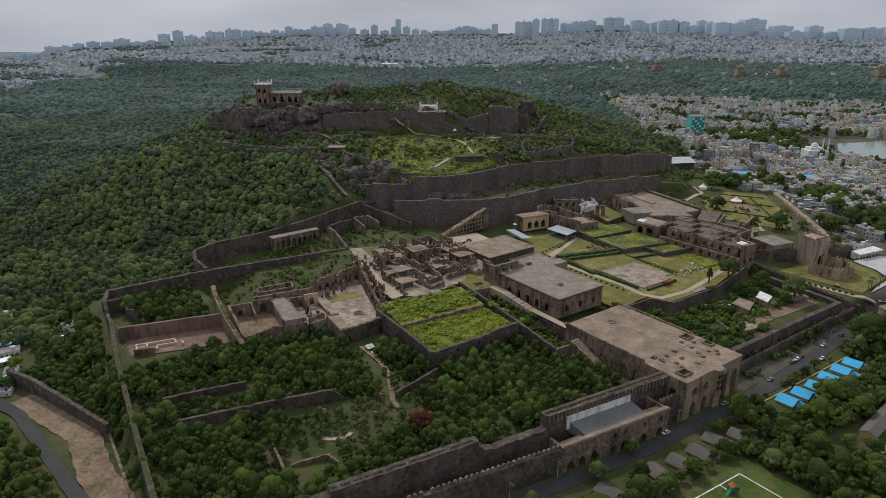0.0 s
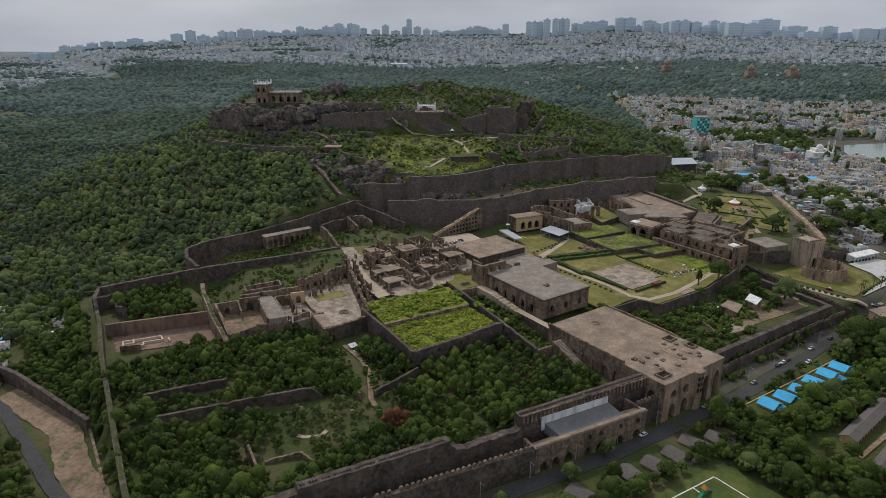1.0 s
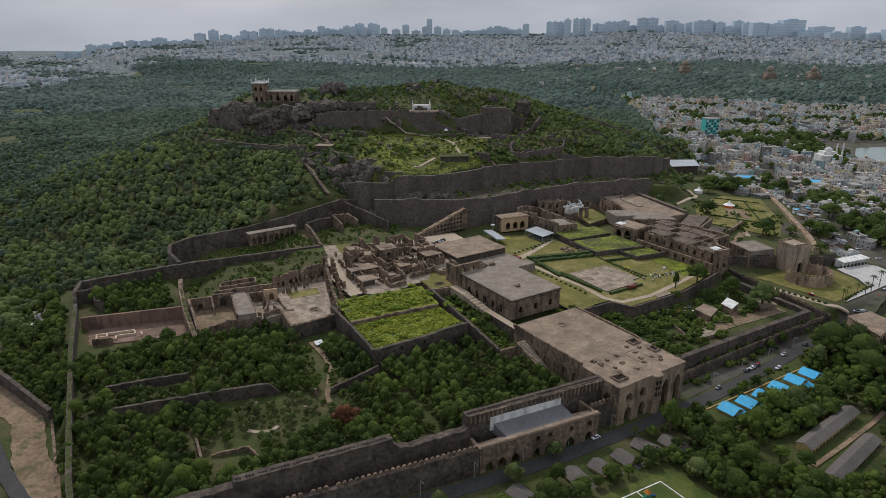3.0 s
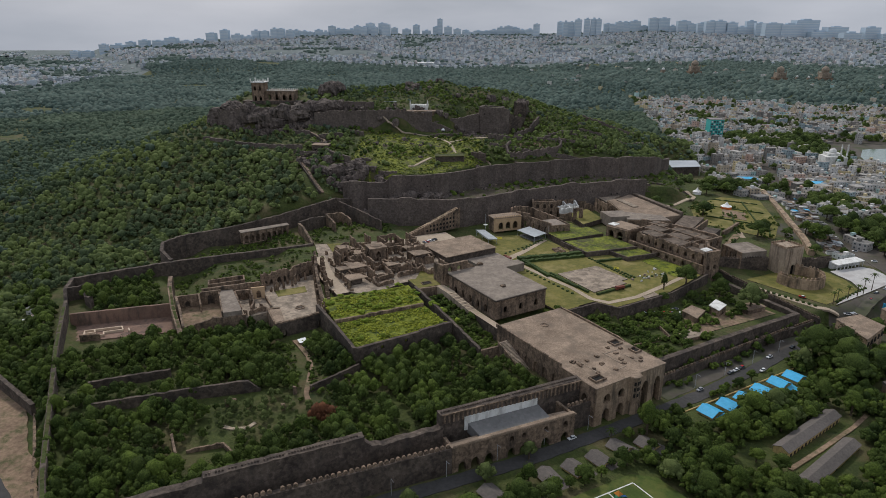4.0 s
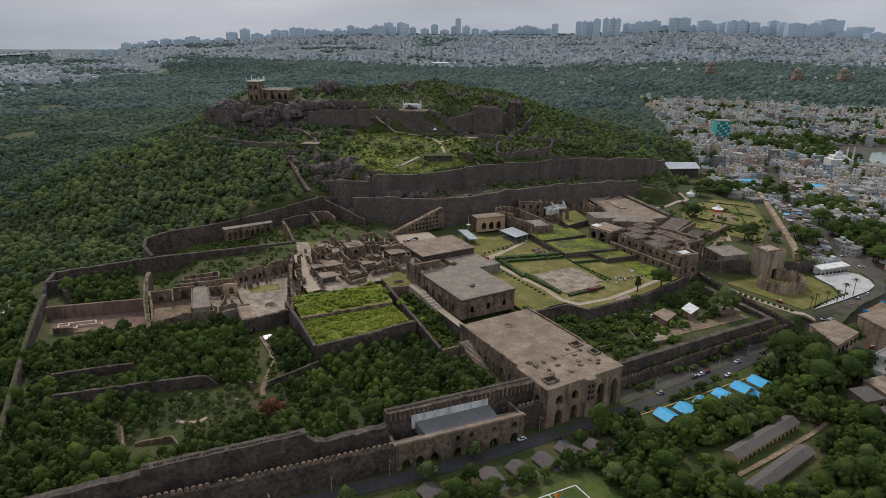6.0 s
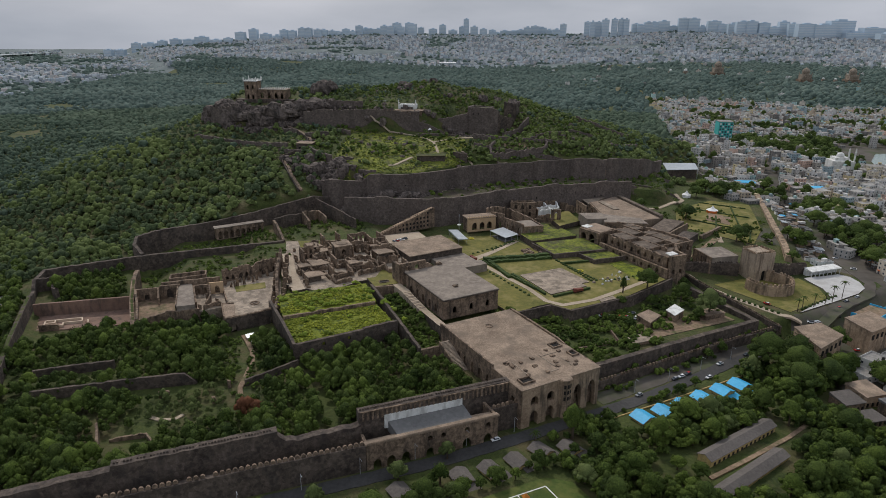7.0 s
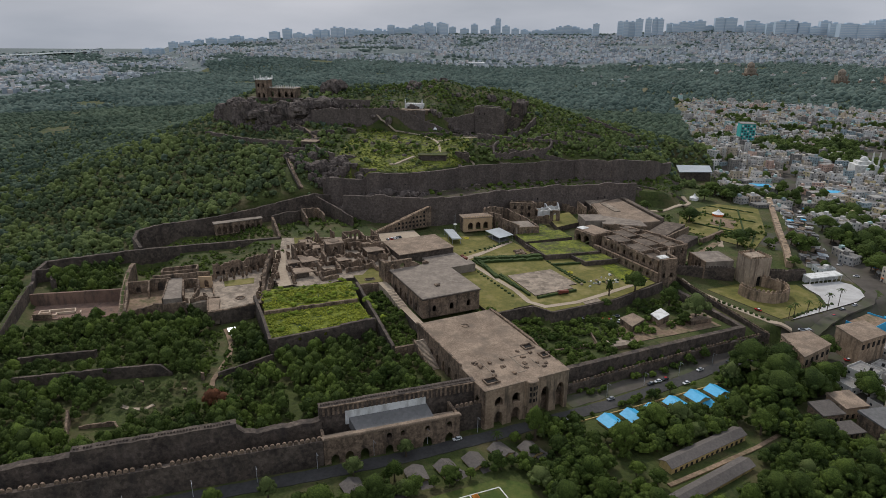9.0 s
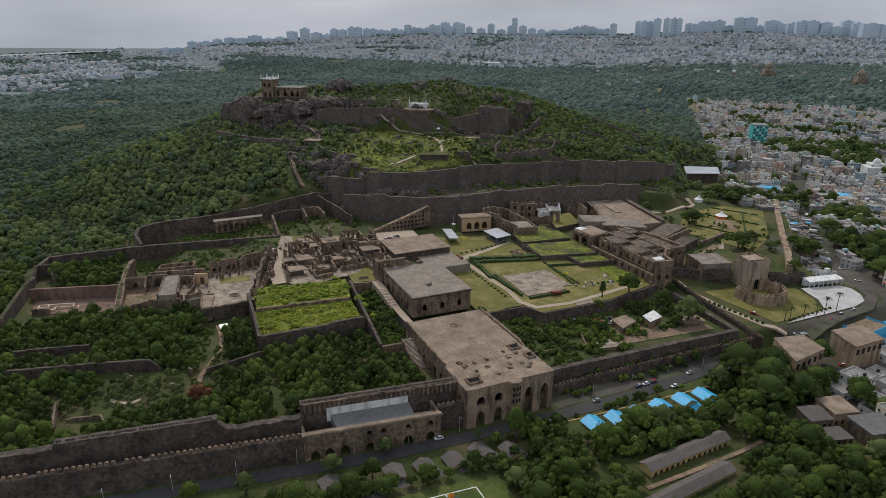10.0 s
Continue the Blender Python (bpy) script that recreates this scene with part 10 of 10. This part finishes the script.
x, y, r = jitter_grid(300, 1400, 640, 1950, 15, 26)
keep = np.array([(in_grove(p, q) or noise.noise((p / 90, q / 90, 3)) < -0.30 or (hash((int(p), int(q))) % 11 == 0)) and in_town(p, q) for p, q in zip(x, y)])
x, y = x[keep], y[keep]
rad = r.uniform(4.5, 9, len(x))
scatter("town_trees", MID, x, y, ground(x, y), rad, rad * 1.25, LEAFDARK, "dark trees among town houses", "trees", 27)
x, y, r = jitter_grid(430, 600, 910, 1130, 10, 28)
keep = np.array([in_grove(p, q) and not near_road(p, q, 8) for p, q in zip(x, y)])
x, y = x[keep], y[keep]
rad = r.uniform(6, 9.5, len(x))
scatter("grove_trees", MID, x, y, ground(x, y), rad, rad * 1.2, LEAFDARK, "dark dense grove between town houses and lake", "trees", 29)

# single trees
crowns, trunks = [], []
for i in range(4):
    V, T = crown_mesh(80 + i, 38, 800, 0.05, 1, 0.9, 0.95)
    me = bpy.data.meshes.new("crown")
    me.from_pydata(V.tolist(), [], T.tolist())
    me.polygons.foreach_set("use_smooth", [True] * len(me.polygons))
    crowns.append(me)
TREES = {}


def tree(x, y, z, rad, high, mat, label, group, kind_=None, rnd=random.Random(8)):
    """A tree with a tapered trunk, limbs and a leafy crown; alike trees share meshes."""
    k = kind_ if kind_ is not None else rnd.randrange(4)
    key = (k, mat.name)
    if key not in TREES:
        me = crowns[k].copy()
        me.materials.append(mat)
        tr = Shape()
        tr.round(0, 0, [(0.07, -0.08), (0.05, 0.12), (0.04, 0.4), (0.025, 0.75)], 7)
        for j in range(4):
            t = j * 1.57 + k
            c, s = math.cos(t), math.sin(t)
            tr.loft([[(0.03 * math.cos(q), 0.03 * math.sin(q), 0.28 + 0.04 * j) for q in (0, 2.1, 4.2)], [(0.42 * c + 0.012 * math.cos(q), 0.42 * s + 0.012 * math.sin(q), 0.68 + 0.03 * j) for q in (0, 2.1, 4.2)]])
        mt = bpy.data.meshes.new("trunk")
        mt.from_pydata(tr.v, [], tr.f)
        mt.materials.append(BARK)
        TREES[key] = (me, mt)
    me, mt = TREES[key]
    e = thing("tree", x, y, z, label, "tree", group, None, "", rnd.uniform(0, 360))
    o = new("trunk", mt)
    o.parent, o.matrix_basis = e, Matrix.Diagonal((high * 0.8, high * 0.8, high, 1))
    o = new("crown", me)
    o.parent, o.matrix_basis = e, pose(0, 0, high * 0.22) @ Matrix.Diagonal((rad, rad, high * 0.62, 1))


rs = random.Random(19)
# trees south of the road: pick free ground by the fort's plan
occupied = [(48, -24, 8), (61, -24, 8), (74, -25, 8), (88, -26, 8), (102, -26, 8), (117, -28, 8), (-68, -14, 7), (-43, -18, 7), (-30, -19, 7), (-17, -20, 7), (-4, -19, 7), (8, -24, 6)]
placed = []
for i in range(1300):
    a_, b_ = rs.uniform(-90, 235), rs.uniform(-150, -13)
    if any(math.hypot(a_ - p, b_ - q) < s for p, q, s in occupied) or (42 < a_ < 106 and -72 < b_ < -50) or (34 < a_ < 92 and -82 < b_ < -66) or (-54 < a_ < -1 and -66 < b_ < -28) or (a_ > 164 and b_ > -40) or (138 < a_ < 178 and -92 < b_ < -50):
        continue
    if a_ > 195 and b_ > -130 and b_ < -26:
        continue
    if any(math.hypot(a_ - p, b_ - q) < 0.62 * (s + 4.6) for p, q, s in placed):
        continue
    R = rs.choice((4.2, 5.2, 6.4, 7.6, 8.6)) * rs.uniform(0.9, 1.1)
    if b_ > -20 or (30 < a_ < 125 and b_ > -32):
        R = rs.uniform(2.4, 3.8)
    placed.append((a_, b_, R))
placed = placed[:200]
for a_, b_, R in placed:
    x, y = W(a_, b_)
    tree(x, y, gz(x, y), R, R * rs.uniform(1.3, 1.8), rs.choice((LEAF, LEAFDARK, LEAFDARK, LEAF, LEAFPALE if rs.random() < 0.3 else LEAF)), "leafy green tree in the grove outside the walls", "grove trees")
for (a_, b_, R, h, m, lab) in ((145, 67, 9, 14, LEAFDARK, "broad dark garden tree"), (158, 29, 11, 17, LEAFPALE, "large pale green tree by the curtain wall"), (160, 52, 8, 13, LEAFDARK, "broad dark tree below the palace"), (126, 69, 2.6, 12, LEAFDARK, "dark columnar cypress in the garden"), (60, 18, 4, 7, LEAF, "tree beside the gatehouse"), (148, -18, 14, 19, LEAFDARK, "huge dark spreading tree beside the road"), (152, -33, 14, 18, LEAFDARK, "huge dark spreading tree beside the road"), (140, -42, 12, 15, LEAFDARK, "huge dark spreading tree beside the road"), (164, -24, 12, 17, LEAFDARK, "huge dark spreading tree beside the road"), (160, -46, 11, 14, LEAFDARK, "large dark tree by the old block"), (178, -40, 9, 13, LEAFDARK, "large dark tree by the old block"), (205, -22, 9, 13, LEAFDARK, "large dark tree by the old block"), (131, -21, 6, 12, LEAFPALE, "yellow-green tree beside the cottages"), (168, -40, 8, 12, LEAFDARK, "large dark tree by the old block"), (140, 4, 4, 7, LEAF, "tree growing on the berm"), (128, 3.5, 4, 6, LEAF, "tree growing on the berm"), (-92, 122, 4, 6.5, LEAF, "round tree below the court wall"), (-84, 118, 4.5, 7, LEAFDARK, "dark tree below the terrace"), (-66, -6, 5.5, 9, LEAFPALE, "feathery pale tree beside the road"), (-52, -16, 5, 9, LEAF, "tree beside the huts"), (14, -18, 6.5, 16, LEAF, "tall bright tree beside the road"), (24, -12, 4, 8, LEAFDARK, "dark tree below the gatehouse"), (-100, -4, 5, 9, LEAFPALE, "pale tree beside the road"), (-120, 0, 5, 8, LEAF, "tree beside the road"), (-42, -4, 4.5, 9, LEAFPALE, "thin tree in front of the arcade"), (288, 215, 8.5, 11, LEAFDARK, "round dark tree beside the ruined terraces"), (299, 171, 11, 13, LEAFDARK, "broad dark garden tree"), (410, 224, 16, 15, LEAFDARK, "huge dark spreading tree behind the tents"), (396, 236, 12, 13.8, LEAFDARK, "broad dark tree behind the tents"), (424, 214, 12, 13.8, LEAFDARK, "broad dark tree behind the tents"), (372, 222, 10.4, 11.96, LEAFDARK, "broad dark tree behind the tents"), (471, 253, 10.4, 11.96, LEAFDARK, "broad dark tree below the shed"), (349, 237, 6.2, 7.13, LEAFDARK, "round dark tree below the great wall"), (285, 108, 12, 14, LEAFDARK, "broad dark garden tree"), (312, 120, 6.6, 7.59, LEAFDARK, "broad dark garden tree"), (305, 96, 6, 7, LEAFDARK, "broad dark garden tree"), (472, 212, 9.8, 11.27, LEAFDARK, "dark leafy street tree"), (321, 78, 7.2, 8.28, LEAFDARK, "dark leafy street tree"), (295, 66, 6.9, 7.935, LEAFDARK, "dark tree behind the forecourt"), (383, 106, 11.5, 13.225, LEAFDARK, "broad dark street tree"), (484, 163, 11.3, 12.995, LEAFDARK, "broad dark tree among houses"), (496, 150, 12.7, 14.605, LEAFDARK, "broad dark tree among houses"), (454, 124, 14.5, 15, LEAFDARK, "broad dark tree among houses"), (376, 68, 13.7, 15, LEAFDARK, "broad dark tree beside the market"), (336, 32, 12, 13.8, LEAFDARK, "broad dark tree beside the market"), (311, 53, 4.5, 7, LEAFDARK, "small tree beside the street"), (350, 52, 6, 7, LEAFDARK, "small tree beside the street"), (613, 298, 7, 8.05, LEAFDARK, "round tree beside the street"), (525, 257, 7.8, 8.97, LEAFDARK, "round tree beside the street"), (480, 239, 7.4, 8.51, LEAFDARK, "round tree beside the street"), (398, 72, 12, 13.8, LEAFDARK, "broad dark tree beside the market"), (366, 84, 11, 12.65, LEAFDARK, "broad dark tree beside the market"), (440, 100, 12, 13.8, LEAFDARK, "broad dark tree among houses"), (183, 71, 6, 7, LEAFDARK, "dark tree below the palace"), (186, -14, 10, 11.5, LEAFDARK, "huge dark spreading tree beside the road"), (172, -20, 11, 12.65, LEAFDARK, "huge dark spreading tree beside the road"), (150, 30, 5, 7, LEAFDARK, "leafy green tree standing in the yard"), (104, 40, 4.5, 7, LEAFDARK, "leafy green tree standing in the yard"), (140, 58, 5, 7, LEAFDARK, "leafy green tree standing in the yard"), (118, 62, 4.6, 7, LEAFDARK, "leafy green tree standing in the yard")):
    x, y = W(a_, b_)
    tree(x, y, gz(x, y), R, h, m, lab, "large trees")
for i in range(36):
    a_, b_ = rs.uniform(-330, -222), rs.uniform(40, 320)
    if (-262 < a_ < -222 and b_ < 215) or (a_ < -250 and 110 < b_ < 240 and rs.random() < 0.3):
        continue
    x, y = W(a_, b_)
    R = rs.uniform(3.4, 5.6)
    tree(x, y, gz(x, y), R, R * rs.uniform(1.4, 1.8), rs.choice((LEAF, LEAFDARK)), "leafy tree on the plain beside the fort", "plain trees")

for i in range(15):
    a_, b_ = -76 + 5.9 * i + rs.uniform(-1.5, 1.5), rs.uniform(-29, -25.5)
    R = rs.uniform(4.6, 6.4) if a_ < -42 else rs.uniform(2.6, 3.8)
    x, y = W(a_, b_)
    tree(x, y, gz(x, y), R, R * rs.uniform(1.4, 1.7), rs.choice((LEAF, LEAFDARK, LEAFDARK)), "leafy tree beside the roadside cottages", "cottage trees")
x, y, r = jitter_grid(300, 440, 470, 780, 11, 31)
for p, q in zip(x, y):
    if in_grove(p, q) and not near_road(p, q, 9):
        R = rs.uniform(6.5, 9.5)
        tree(p, q, gz(p, q), R, R * rs.uniform(1.3, 1.6), rs.choice((LEAFDARK, LEAFDARK, LEAF)), "broad dark tree shading the town street", "street trees")


# palms on the forecourt
pm = bpy.data.meshes.new("palm_leaf")
pv_, pf_ = [], []
for j in range(14):
    t = 2 * math.pi * j / 14
    up = 0.5 if j % 2 else 0.15
    for k in range(4):
        for e in (-1, 1):
            d, wv = 0.75 * (k + 0.02), 0.32 * (1 - k / 4.2)
            pv_.append((d * math.cos(t) - e * wv * math.sin(t), d * math.sin(t) + e * wv * math.cos(t), up * d - 0.28 * d * d))
    o = j * 8
    pf_ += [(o + 2 * k, o + 2 * k + 1, o + 2 * k + 3, o + 2 * k + 2) for k in range(3)]
pm.from_pydata(pv_, [], pf_)
pm.materials.append(LEAFDARK)
for (a_, b_, h) in ((257, 6.4, 12), (246, 6.2, 11), (228, 7, 9), (217.5, 8, 9), (213, 8, 8), (238, 6, 8), (-2, -12, 5), (150, -40, 7)):
    x, y = W(a_, b_)
    e = thing("palm_tree", x, y, gz(x, y), "slender palm with drooping fronds", "palm tree", "palms", None)
    Shape().round(0, 0, [(0.3, -0.5), (0.2, h * 0.5), (0.17, h)], 7).make("trunk", BARK, e)
    o = new("fronds", pm)
    o.parent, o.matrix_basis = e, pose(0, 0, h, 0, 0, a_ * 7) @ Matrix.Scale(1.35, 4)
